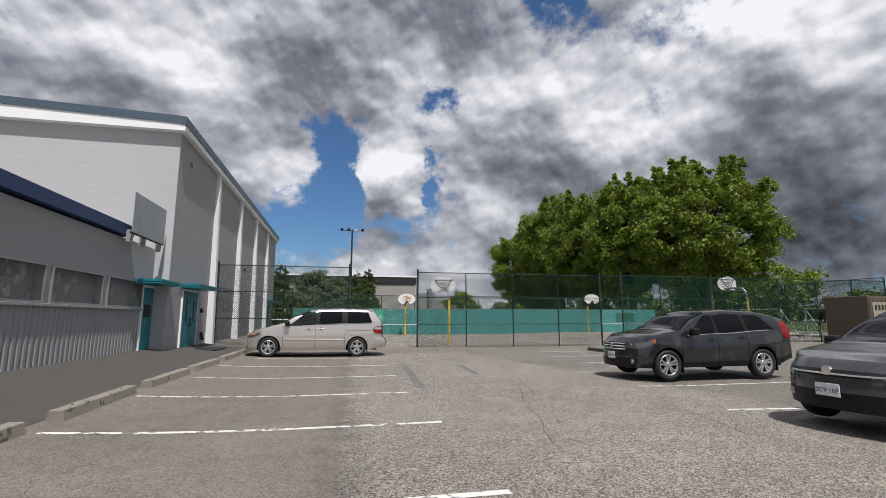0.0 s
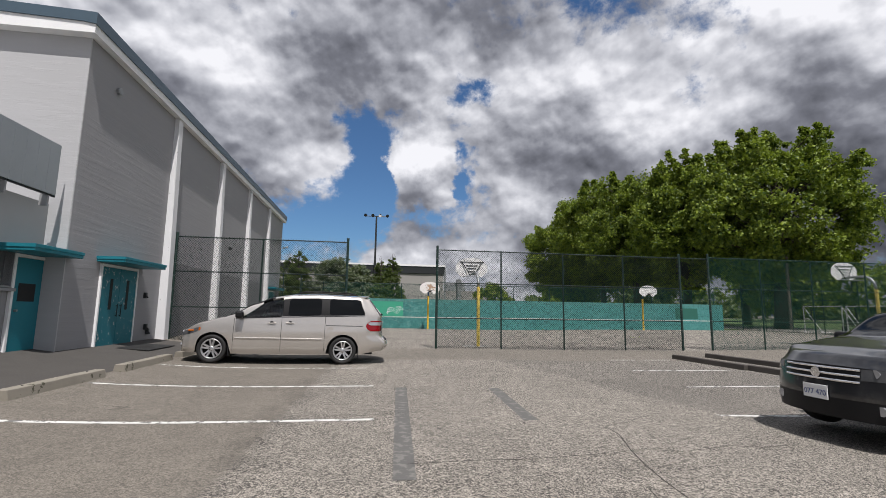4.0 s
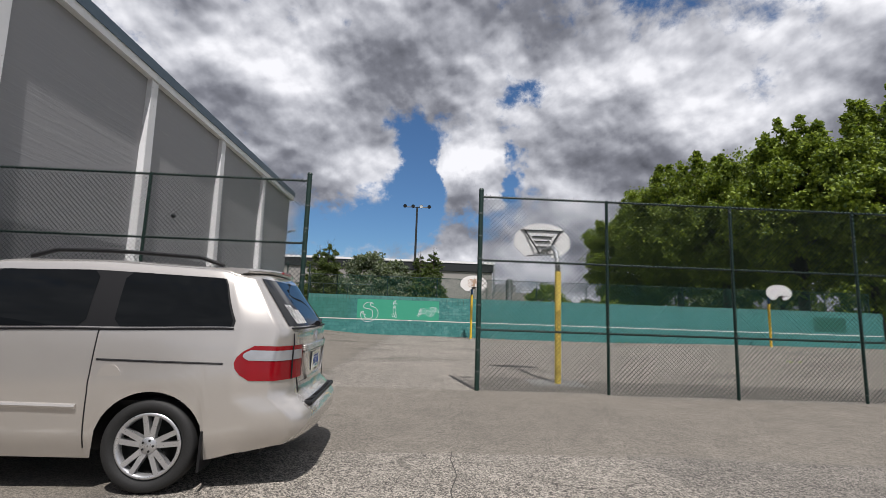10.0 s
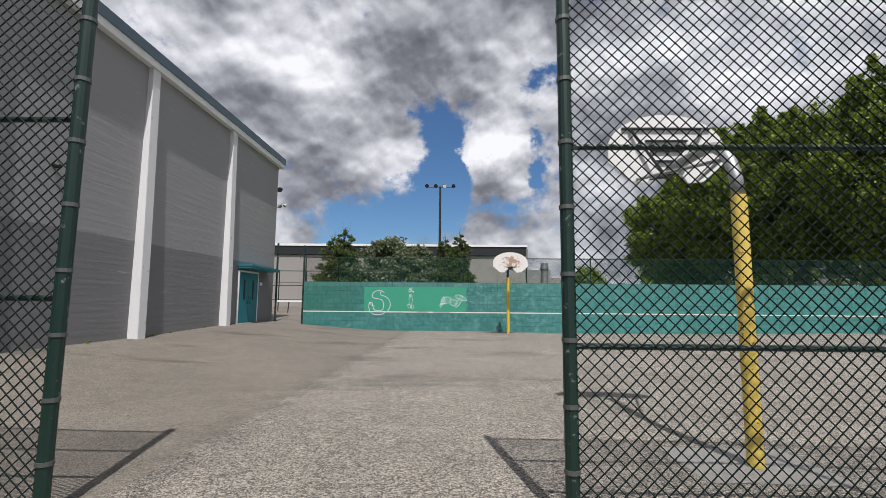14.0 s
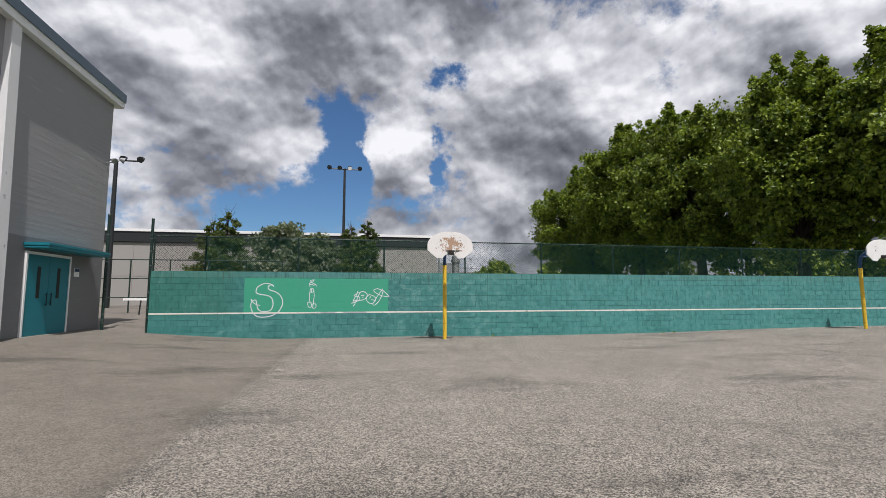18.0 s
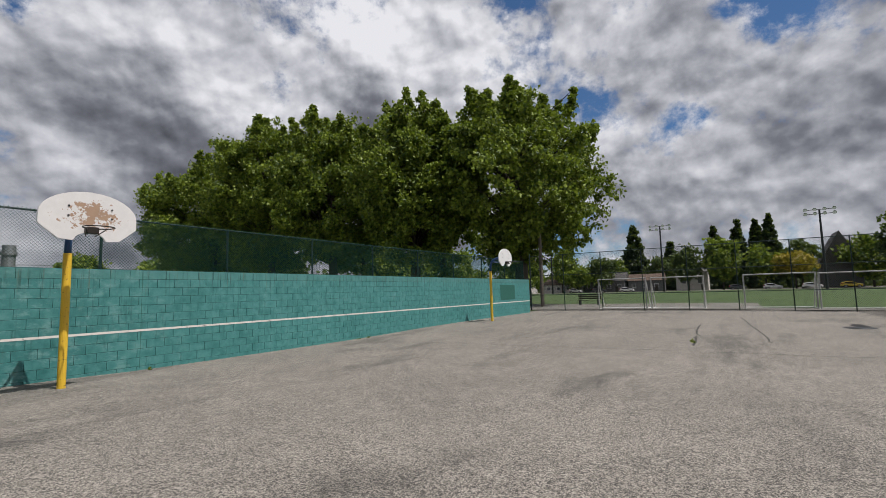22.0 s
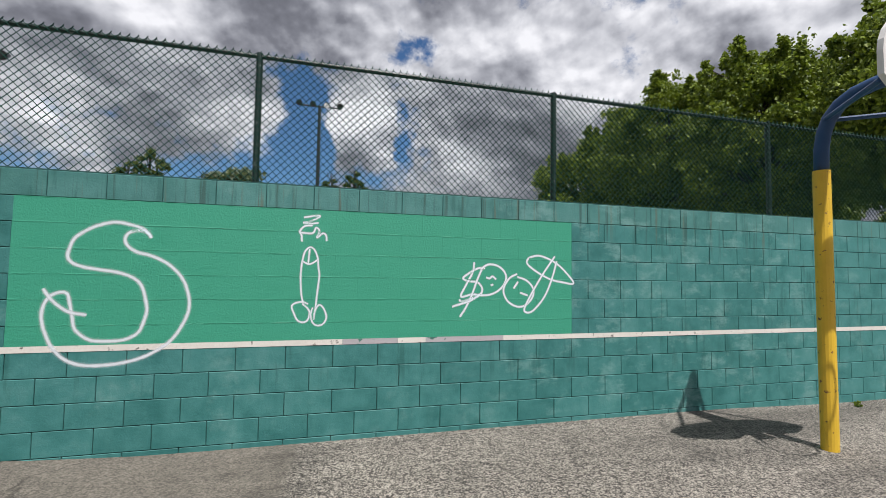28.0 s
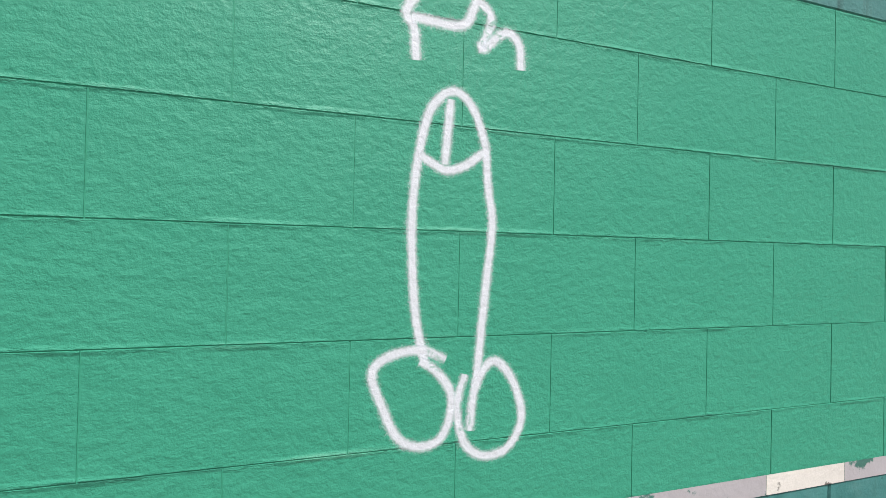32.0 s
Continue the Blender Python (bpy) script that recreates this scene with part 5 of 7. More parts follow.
def car(name, s, m, paint, label, plate="", step=0.05):
    """A whole car from its table of measures."""
    c = thing(name, m, label, s["category"])
    sh = Shell(s)
    L = s["length"]
    w0, w1 = s["windscreen"]
    LB, BB = Shell.LOW, Shell.LOW + Shell.BAND

    def kinds(x, y, z, j, cap):
        if cap == "tail":
            return "rear_bumper" if z < s["bumper_top"] else "tailgate"
        if cap == "nose":
            if s["grille_z"][0] < z < s["grille_z"][1] and abs(y) < s["grille_y"]:
                return "grille"
            return "lower_grille" if z < s["bumper_dark"] else "front_bumper"
        if j >= BB:
            return "windscreen" if w0 + 0.04 < x < w1 else ("bonnet" if x <= w0 else "roof")
        if s.get("hole") and LB <= j < BB:
            a0, a1, b1 = s["hole"]
            if a0 + (a1 - a0) * (j - LB + 0.5) / 6 < x < b1:
                return "hole"
        if s["cladding"] and j < 2 and 0.1 < x:
            return "cladding"
        return "body"
    mats = {"body": paint, "roof": paint, "bonnet": paint, "front_bumper": paint, "rear_bumper": paint, "tailgate": paint, "rear_window": DARKGLASS, "windscreen": DARKGLASS, "side_window": DARKGLASS,
            "side_window_clear": CLEARGLASS, "window_pillar": TRIMBLACK, "tail_lamp": TAILRED, "tail_lamp_clear": LAMPCLEAR, "headlamp": LAMPCLEAR, "grille": TRIMBLACK, "lower_grille": TRIMBLACK, "cladding": TRIMBLACK}
    skin = sh.build(kinds, step)
    skin.pop("hole", None)
    normals = collections.defaultdict(lambda: Vector((0, 0, 0)))

    def spot(co):
        return (round(co.x, 3), round(co.y, 3), round(co.z, 3))
    for bm in skin.values():
        bm.normal_update()
        for f in bm.faces:
            n = f.normal if f.normal.dot(f.calc_center_median() - Vector((L / 2, 0, 0.75))) > 0 else -f.normal
            for v in f.verts:
                normals[spot(v.co)] += n * f.calc_area()
    for k, bm in skin.items():
        ob = part(k, bm, mats[k], c, smooth=True)
        ob.data.normals_split_custom_set_from_vertices([normals[spot(v.co)].normalized() for v in ob.data.vertices])
    # lamps and glass lie on the skin
    for sg in (-1, 1):
        for a0, a1, b0, b1, name, mt, out in s["panes"]:
            part(name, sh.pane(sg, a0, a1, b0, b1, out), mt, c, smooth=True)
        part("tail_lamp", sh.lamp(sg, L, s["tail_x"], s["tail_z"][0], s["tail_split"], s["tail_y"], 0.006, s["tail_tip"]), TAILRED, c, smooth=True)
        if s["tail_split"] < s["tail_z"][1]:
            top = part("tail_lamp", sh.lamp(sg, L, s["tail_x"] + 0.06, s["tail_split"], s["tail_z"][1], s["tail_y"], 0.006, 0.9), TAILRED, c, smooth=True)
            part("clear_lens", sh.lamp(sg, L, s["tail_x"] + 0.14, s["tail_split"] + 0.005, s["tail_z"][1] - 0.025, s["tail_y"] + 0.03, 0.010, 0.5), LAMPCLEAR, top, smooth=True)
        part("headlamp", sh.lamp(sg, 0.0, s["head_x"], s["head_z"][0], s["head_z"][1], s["head_y"], 0.006, 0.5, s["head_rise"]), HEADLAMP, c, smooth=True)
        e = s["head_x"] - 0.07
        lift = s["head_rise"] * e
        zm = (s["head_z"][0] + s["head_z"][1]) / 2 + lift
        part("amber_corner", sh.lamp(sg, e, s["head_x"] + 0.005, s["head_z"][0] + lift + 0.01, s["head_z"][1] + lift - 0.01, sh.flank(e, zm), 0.009, 0.5, s["head_rise"]), AMBER, c, smooth=True)
        zr = (s["head_z"][0] + s["head_z"][1]) / 2 + s["head_rise"] * 0.12
        pr = sh.place(0.0, sg * (s["head_y"] + 0.12), zr)
        part("reflector", tube(bmesh.new(), pr + Vector((-0.012, 0, 0)), pr + Vector((0.02, 0, 0)), 0.045, 0.03, n=14), LAMPCLEAR, c)
    part("rear_window", sh.rear_pane(s["rear_glass"]), DARKGLASS, c, smooth=True)
    # underside, wheel wells, seats
    part("underbody", new_box(0.25, L - 0.25, -s["w"] + 0.28, s["w"] - 0.28, s["sill"][0][1] - 0.02, 0.62), TRIMBLACK, c)
    for xw in s["axles"]:
        for sg in (-1, 1):
            part("wheel_well", prism(bmesh.new(), [(xw + s["arch"] * 1.0 * math.cos(t), s["hub"] + s["arch"] * 1.0 * math.sin(t)) for t in np.linspace(0, math.pi, 13)], "y", *(sorted((sg * (s["w"] - 0.27), sg * (s["w"] - 0.35))))), TRIMBLACK, c)
    for xw in s["axles"]:
        for sg in (-1, 1):
            wheel(c, xw, sg * (s["w"] - 0.125), s["hub"], s["wheel"], sg, s["spokes"], ALLOY)
    zb = lerp_table(s["belt"], L * 0.5)
    for xs_ in s["seats"]:
        for sg in (-1, 1):
            part("seat", new_box(xs_, xs_ + 0.18, sg * 0.42 - 0.24, sg * 0.42 + 0.24, 0.6, zb + 0.08, bevel=0.05), SEATCLOTH, c)
            part("headrest", new_box(xs_ + 0.06, xs_ + 0.18, sg * 0.42 - 0.13, sg * 0.42 + 0.13, zb + 0.10, zb + 0.30, bevel=0.04), SEATCLOTH, c)
    part("dashboard", new_box(w0 + 0.1, w0 + 0.65, -s["w"] + 0.2, s["w"] - 0.2, 0.75, zb - 0.06, bevel=0.06), TRIMBLACK, c)
    part("cabin_floor", new_box(w0, L - 0.3, -s["w"] + 0.12, s["w"] - 0.12, 0.62, 0.66), TRIMBLACK, c)
    ring = [(0.19 * math.cos(t), 0.19 * math.sin(t)) for t in np.linspace(0, math.tau, 17)]
    part("steering_wheel", pipe(bmesh.new(), [(w0 + 0.85 + v * 0.4, -0.40 + u, zb + 0.02 + v * 0.9) for u, v in ring], 0.016, 6, False), TRIMBLACK, c)
    # seams, handles, mirrors, mouldings on both flanks
    for sg in (-1, 1):
        for x in s["seams"]:
            sec = sh.section(x)
            pts = [sh.place(x, sg * (y + 0.0015), z) for y, z in sec[1:LB + 1]]
            part("door_seam", pipe(bmesh.new(), pts, 0.005, 5), TRIMBLACK, c)
        for x in s["handles"]:
            sec = sh.section(x)
            y, z = sec[LB - 2]
            hb = new_box(x - 0.10, x + 0.10, *sorted((sg * (y - 0.01), sg * (y + 0.03))), z - 0.018, z + 0.018, bevel=0.012)
            # flat black disc on the skin: shade of the finger hollow as colour
            part("recess_shade", tube(bmesh.new(), (x, sg * (y - 0.03), z), (x, sg * (y + 0.003), z), 0.055, n=14), TRIMBLACK, c)
            part("door_handle", hb, s.get("handle_mat") or paint, c)
        pts = [sh.place(float(x), sg * (sh.section(float(x))[LB][0] + 0.002), sh.section(float(x))[LB][1]) for x in np.linspace(s["windows"][0][0] + 0.05, s["windows"][-1][1], 24)]
        part("belt_moulding", pipe(bmesh.new(), pts, 0.010, 6), s["belt_mat"], c)
        if s["rub"]:
            for a, b in s["rub"]:
                pts = []
                for x in np.linspace(a, b, 10):
                    sec = sh.section(float(x))
                    y = min(sec, key=lambda q: abs(q[1] - s["rub_z"]))[0]
                    pts.append((float(x), sg * (y + 0.004), s["rub_z"]))
                part("rub_strip", pipe(bmesh.new(), pts, 0.020, 8), paint, c)
        xm = w0 + 0.42
        sec = sh.section(xm)
        y, z = sec[LB]
        mir = part("mirror", new_box(xm - 0.10, xm + 0.08, *sorted((sg * (y + 0.03), sg * (y + 0.24))), z + 0.0, z + 0.17, bevel=0.045), s["mirror_mat"], c)
        part("mirror_foot", new_box(xm - 0.04, xm + 0.05, *sorted((sg * (y - 0.03), sg * (y + 0.05))), z - 0.01, z + 0.05, bevel=0.01), TRIMBLACK, mir)
        if s["rails"]:
            a, b = s["rails"]
            pts = [(float(x), sg * (s["w"] - 0.30), lerp_table(s["top"], float(x)) + (0.045 if 0 < i < 8 else -0.01)) for i, x in enumerate(np.linspace(a, b, 9))]
            part("roof_rail", pipe(bmesh.new(), pts, 0.017, 6), TRIMBLACK, c)
        # mud flaps
        for xw in s["axles"]:
            part("mud_flap", new_box(xw + s["arch"] - 0.03, xw + s["arch"] - 0.01, *sorted((sg * (s["w"] - 0.25), sg * (s["w"] - 0.03))), s["hub"] - 0.18, s["hub"] + 0.12), TRIMBLACK, c)
    # lamps in front
    for sg in (-1, 1):
        part("fog_lamp", tube(bmesh.new(), sh.place(0, sg * s["w"] * 0.68, 0.42) + Vector((-0.01, 0, 0)), sh.place(0, sg * s["w"] * 0.68, 0.42) + Vector((0.05, 0, 0)), 0.05, n=12), LAMPCLEAR, c)
    bars = s["grille_bars"]
    for k in range(bars):
        z = s["grille_z"][0] + (s["grille_z"][1] - s["grille_z"][0]) * (k + 0.5) / bars
        pts = [sh.place(0, float(y), z) + Vector((-0.012, 0, 0)) for y in np.linspace(-s["grille_y"], s["grille_y"], 9)]
        part("grille_bar", pipe(bmesh.new(), pts, 0.014, 6), CHROME, c)
    part("front_emblem", tube(bmesh.new(), sh.place(0, 0, s["emblem_z"]) + Vector((-0.03, 0, 0)), sh.place(0, 0, s["emblem_z"]) + Vector((0.02, 0, 0)), 0.06, n=18), CHROME, c, "plain chrome badge")
    if plate:
        p0 = sh.place(0, s["plate_y"], s["plate_z"]) + Vector((-0.025, 0, 0))
        pl = part("number_plate", new_box(p0.x, p0.x + 0.012, p0.y - 0.155, p0.y + 0.155, p0.z - 0.08, p0.z + 0.08, bevel=0.004), PLATEWHITE, c)
        text_part("plate_text", plate, 0.085, PLATEBLUE, pl, Matrix.Translation((p0.x - 0.003, p0.y, p0.z - 0.01)) @ Euler((radians(90), 0, radians(-90))).to_matrix().to_4x4())
    return c, sh


VAN = dict(category="minivan", length=5.0, bulge=0.15, w=0.98, axles=(0.84, 3.99), hub=0.345, wheel=0.345, arch=0.405, spokes=5, tumble=0.30, lean=0.80, tuck=-0.04, rake=0.16, round_rear=0.24, round_nose=0.20,
           top=[(0, 0.78), (0.25, 0.93), (0.6, 1.02), (1.05, 1.14), (1.25, 1.24), (1.75, 1.52), (2.2, 1.69), (2.7, 1.765), (3.4, 1.79), (4.3, 1.772), (4.8, 1.745), (5.05, 1.72)],
           belt=[(0, 0.72), (0.4, 0.88), (1.1, 1.07), (1.5, 1.11), (2.5, 1.16), (3.5, 1.20), (4.5, 1.245), (5.05, 1.25)],
           half=[(0, 0.80), (0.2, 0.90), (0.6, 0.965), (1.5, 0.98), (4.0, 0.98), (4.7, 0.955), (5.05, 0.885)],
           sill=[(0, 0.26), (0.4, 0.24), (1.0, 0.23), (4.4, 0.24), (4.75, 0.30), (5.05, 0.36)],
           windscreen=(1.05, 2.25), windows=[(1.30, 2.34, True), (2.48, 3.22, False), (3.40, 4.60, False)], hole=(1.50, 2.00, 2.44), d_slant=0.16, rear_glass=0.76,
           tail_z=(0.85, 1.12), tail_y=0.53, tail_x=4.69, tail_split=1.12, tail_tip=1.0, head_y=0.55, head_rise=0.22, bumper_top=0.62, grille_z=(0.62, 0.72), grille_y=0.45, bumper_dark=0.34, head_x=0.55, head_z=(0.66, 0.76),
           cladding=False, seats=(2.0, 3.0, 3.9), seams=(1.32, 2.45, 3.52), handles=(2.21, 2.66), rub=[(1.36, 2.42), (2.49, 3.46)], rub_z=0.625, mirror_mat=None, belt_mat=None, rails=(2.75, 4.30), grille_bars=2, emblem_z=0.70, plate_y=0, plate_z=0.45)
SUV = dict(category="car", length=4.53, w=0.91, axles=(0.92, 3.54), hub=0.345, wheel=0.345, arch=0.40, spokes=5, tumble=0.36, lean=0.62, tuck=-0.10, rake=0.14, round_rear=0.16, round_nose=0.34,
           top=[(0, 0.86), (0.15, 0.98), (0.5, 1.06), (1.15, 1.16), (1.3, 1.22), (1.75, 1.50), (2.1, 1.62), (2.7, 1.66), (3.4, 1.63), (4.1, 1.54), (4.53, 1.46)],
           belt=[(0, 0.80), (0.5, 0.96), (1.2, 1.02), (2.5, 1.06), (3.6, 1.13), (4.53, 1.18)],
           half=[(0, 0.74), (0.25, 0.85), (0.8, 0.90), (3.6, 0.91), (4.2, 0.87), (4.53, 0.80)],
           sill=[(0, 0.28), (0.5, 0.27), (4.0, 0.30), (4.53, 0.44)],
           windscreen=(1.15, 2.12), windows=[(1.42, 2.20, True), (2.32, 3.10, False), (3.16, 3.78, False)], d_slant=0.30, rear_glass=0.66,
           tail_z=(0.94, 1.32), tail_y=0.66, tail_x=4.26, tail_split=1.35, tail_tip=0.3, head_y=0.46, head_rise=0.20, bumper_top=0.66, grille_z=(0.66, 0.86), grille_y=0.46, bumper_dark=0.48, head_x=0.62, head_z=(0.72, 0.84),
           cladding=True, seats=(1.95, 2.9), seams=(1.30, 2.28, 3.12), handles=(2.10, 2.98), rub=[], rub_z=0.6, mirror_mat=None, belt_mat=None, rails=None, grille_bars=3, emblem_z=0.76, plate_y=0, plate_z=0.54)
CROSSOVER = dict(SUV, length=4.58, w=0.925, axles=(0.86, 3.62), hub=0.36, wheel=0.36, arch=0.41, rake=0.10, round_nose=0.42,
                 top=[(0, 0.78), (0.1, 0.90), (0.45, 0.99), (1.05, 1.08), (1.2, 1.14), (1.8, 1.46), (2.2, 1.60), (2.8, 1.63), (3.5, 1.58), (4.2, 1.42), (4.58, 1.30)],
                 belt=[(0, 0.72), (0.5, 0.88), (1.2, 0.98), (2.5, 1.03), (3.6, 1.09), (4.58, 1.12)], windscreen=(1.05, 2.2), grille_z=(0.70, 0.74), grille_y=0.62, bumper_dark=0.50, head_x=0.55, head_z=(0.62, 0.73), grille_bars=1, emblem_z=0.76, plate_z=0.52, plate_y=0.0)
SILVER = car_paint("champagne_silver_paint", (0.56, 0.53, 0.495), 0.65, 0.26)
GRAPHITE = car_paint("graphite_grey_paint", (0.022, 0.023, 0.026), 0.5, 0.30)
STORM = car_paint("mid_grey_paint", (0.060, 0.062, 0.066), 0.5, 0.30)
VAN["panes"] = [(2.41, 2.41, 4.66, 4.50, "window_surround", TRIMBLACK, 0.003), (1.40, 2.00, 2.46, 2.46, "side_window", CLEARGLASS, 0.006), (2.59, 2.60, 3.41, 3.40, "side_window", DARKGLASS, 0.006), (3.62, 3.60, 4.63, 4.46, "side_window", DARKGLASS, 0.006)]
SUV["panes"] = [(1.32, 2.08, 4.05, 3.55, "window_surround", TRIMBLACK, 0.003), (1.44, 2.05, 2.24, 2.26, "side_window", DARKGLASS, 0.006), (2.32, 2.30, 3.08, 3.02, "side_window", DARKGLASS, 0.006), (3.18, 3.12, 3.95, 3.50, "side_window", DARKGLASS, 0.006)]
CROSSOVER["panes"] = SUV["panes"]
VAN["mirror_mat"], VAN["belt_mat"] = TRIMBLACK, TRIMBLACK
SUV["mirror_mat"], SUV["belt_mat"] = TRIMBLACK, CHROME
CROSSOVER["mirror_mat"], CROSSOVER["belt_mat"] = TRIMBLACK, CHROME
van, van_shell = car("minivan", VAN, pose(-0.13, -23.50, 0.07, 0, 0.9, 2.3), SILVER, "champagne silver minivan parked with its nose to the kerb", step=0.04)
car("suv", SUV, pose(9.88, -31.74, 0.0, 0, 0, -1.0), GRAPHITE, "dark graphite compact SUV parked in a bay", "077 470")
car("crossover", CROSSOVER, pose(9.45, -37.35, 0.0), STORM, "dark grey electric crossover parked in a bay", "SC9 16P")


CREAMPLASTIC = painted("cream_plastic", (0.55, 0.53, 0.42), 0.5, scale=8, bumps=0)


def van_tail():
    """Tailgate fittings of the minivan."""
    P, L = van_shell.place, VAN["length"]

    def on(y, z, out=0.0):
        return P(L, y, z) + Vector((out, 0, 0))
    # spoiler, curved in plan
    rows = []
    for y in np.linspace(-0.74, 0.74, 15):
        y = float(y)
        end = 4.665 - 0.13 * (abs(y) / 0.74) ** 2.4
        drop = 0.030 * (abs(y) / 0.74) ** 2
        rows.append([Vector((x, y, z - drop)) for x, z in ((4.18, 1.760), (4.40, 1.778), (end - 0.03, 1.775), (end, 1.762), (end - 0.005, 1.742), (end - 0.06, 1.728), (4.30, 1.70))])
    sp = part("spoiler", van_shell.net(rows), SILVER, van, smooth=True)
    for y in (-0.74, 0.74):
        part("spoiler_end", prism(bmesh.new(), [(4.18, 1.73), (4.40, 1.748), (4.51, 1.745), (4.534, 1.732), (4.529, 1.712), (4.47, 1.698), (4.30, 1.67)], "y", y - 0.004, y + 0.004), SILVER, sp)
    part("brake_light", new_box(4.655, 4.672, -0.16, 0.16, 1.747, 1.770, bevel=0.006), TAILRED, sp)
    # recessed plate panel with a raised lip all round
    c = on(0, 0.94, 0.004)
    lip = [on(y, z, 0.006) for y, z in ((-0.50, 1.045), (0.50, 1.045), (0.43, 0.87), (0.34, 0.805), (-0.34, 0.805), (-0.43, 0.87), (-0.50, 1.045))]
    part("plate_recess", pipe(bmesh.new(), lip, 0.012, 8, False), SILVER, van, smooth=True)
    pl = part("number_plate", new_box(c.x + 0.002, c.x + 0.014, -0.155, 0.155, 0.855, 1.015, bevel=0.004), PLATEWHITE, van, "white plate with blue characters in a dark frame")
    turn = Euler((radians(90), 0, radians(90))).to_matrix().to_4x4()
    text_part("plate_text", "MB3 88J", 0.088, PLATEBLUE, pl, Matrix.Translation((c.x + 0.0155, 0, 0.93)) @ turn)
    text_part("plate_motto", "Beautiful British Columbia", 0.021, PLATEBLUE, pl, Matrix.Translation((c.x + 0.0155, 0, 0.982)) @ turn)
    bm = bmesh.new()
    for y0, y1, z0, z1 in ((-0.165, 0.165, 1.000, 1.022), (-0.165, 0.165, 0.848, 0.872), (-0.165, -0.150, 0.872, 1.0), (0.150, 0.165, 0.872, 1.0)):
        box(bm, c.x + 0.012, c.x + 0.018, y0, y1, z0, z1)
    fr = part("plate_frame", bm, CREAMPLASTIC, van, "cream dealer frame with dark lettering")
    text_part("frame_text", "Auto Group", 0.022, TRIMBLACK, fr, Matrix.Translation((c.x + 0.019, 0.0, 0.860)) @ turn)
    part("sticker", new_box(c.x + 0.014, c.x + 0.0155, -0.01, 0.075, 0.876, 0.894), TEAL, pl)
    gar = [on(float(y), 1.085, 0.012) for y in np.linspace(-0.52, 0.52, 13)]
    for dz in (-0.016, 0.0, 0.016):
        part("garnish", pipe(bmesh.new(), [g + Vector((0, 0, dz)) for g in gar], 0.011, 8), SILVER, van, "ribbed silver tailgate garnish", True)
    e = on(0, 1.175, 0.012)
    bm = bmesh.new()
    for a, b in (((-0.040, -0.035), (-0.028, 0.035)), ((0.040, -0.035), (0.028, 0.035)), ((-0.034, 0.0), (0.034, 0.0))):
        pipe(bm, [(e.x, a[0], e.z + a[1]), (e.x, b[0], e.z + b[1])], 0.007, 6)
    pipe(bm, [(e.x - 0.004, 0.058 * math.cos(t) * (1 - 0.15 * math.sin(t)), e.z + 0.048 * math.sin(t)) for t in np.linspace(0, math.tau, 17)], 0.006, 6, False)
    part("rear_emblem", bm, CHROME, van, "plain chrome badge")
    b0 = on(0, 0.62, 0.0)
    part("bumper_step", new_box(b0.x - 0.16, b0.x - 0.02, -0.62, 0.62, 0.615, 0.652, bevel=0.01), TRIMBLACK, van, "ribbed black bumper step")
    for k in range(20):
        part("step_rib", new_box(b0.x - 0.14, b0.x - 0.03, -0.57 + k * 0.06, -0.545 + k * 0.06, 0.651, 0.658), TRIMBLACK, van)
    part("wiper", pipe(bmesh.new(), [on(0.02, 1.285, 0.035), on(0.12, 1.30, 0.04), on(0.40, 1.315, 0.03), on(0.62, 1.32, 0.02)], [0.030, 0.020, 0.012, 0.006], 8), TRIMBLACK, van)
    part("window_gasket", pipe(bmesh.new(), [on(float(y), 1.262, 0.006) for y in np.linspace(-0.74, 0.74, 15)], 0.009, 6), TRIMBLACK, van)
    for sg in (-1, 1):
        part("tailgate_seam", pipe(bmesh.new(), [on(sg * y, z, 0.001) for y, z in ((0.72, 1.22), (0.70, 1.12), (0.66, 0.98), (0.62, 0.84), (0.58, 0.70))], 0.005, 5), TRIMBLACK, van)
    for sg in (-1, 1):
        lens = part("lamp_lens", van_shell.lamp(sg, L, 4.77, 1.005, 1.085, 0.56, 0.010, 0.5), LAMPCLEAR, van, "clear band across the tail lamp", True)
        part("lens_bar", pipe(bmesh.new(), [on(sg * 0.73, z, 0.012) for z in (0.85, 0.92, 1.0, 1.06, 1.118)], 0.007, 6), TRIMBLACK, lens)
    for k in range(8):
        q = on(-0.60 + k * 0.032, 0.80, 0.008)
        part("model_letter_bar", new_box(q.x - 0.004, q.x + 0.004, q.y, q.y + 0.022, 0.775, 0.803), CHROME, van)
    # four outlined figure decals on the glass
    for k, h in enumerate((0.155, 0.155, 0.115, 0.115)):
        y0, z0 = -0.58 + k * 0.078, 1.30
        bm = bmesh.new()

        def line(pts):
            pipe(bm, [on(y0 + u * h, z0 + v * h, 0.007) for u, v in pts], 0.0021, 4)
        line([(0.13 * math.cos(t), 0.80 + 0.13 * math.sin(t)) for t in np.linspace(0, math.tau, 11)])
        for d in (-1, 1):
            line([(d * 0.11 + 0.05 * math.cos(t), 0.96 + 0.05 * math.sin(t)) for t in np.linspace(0, math.tau, 7)])
            line([(d * 0.04, 0.25), (d * 0.05, 0.02), (d * 0.15, 0.0), (d * 0.13, 0.25)])
            line([(d * 0.13, 0.60), (d * 0.21, 0.38)])
        line([(-0.13, 0.64), (0.13, 0.64), (0.15, 0.25), (-0.15, 0.25), (-0.13, 0.64)])
        part("window_decal", bm, WHITE, van)
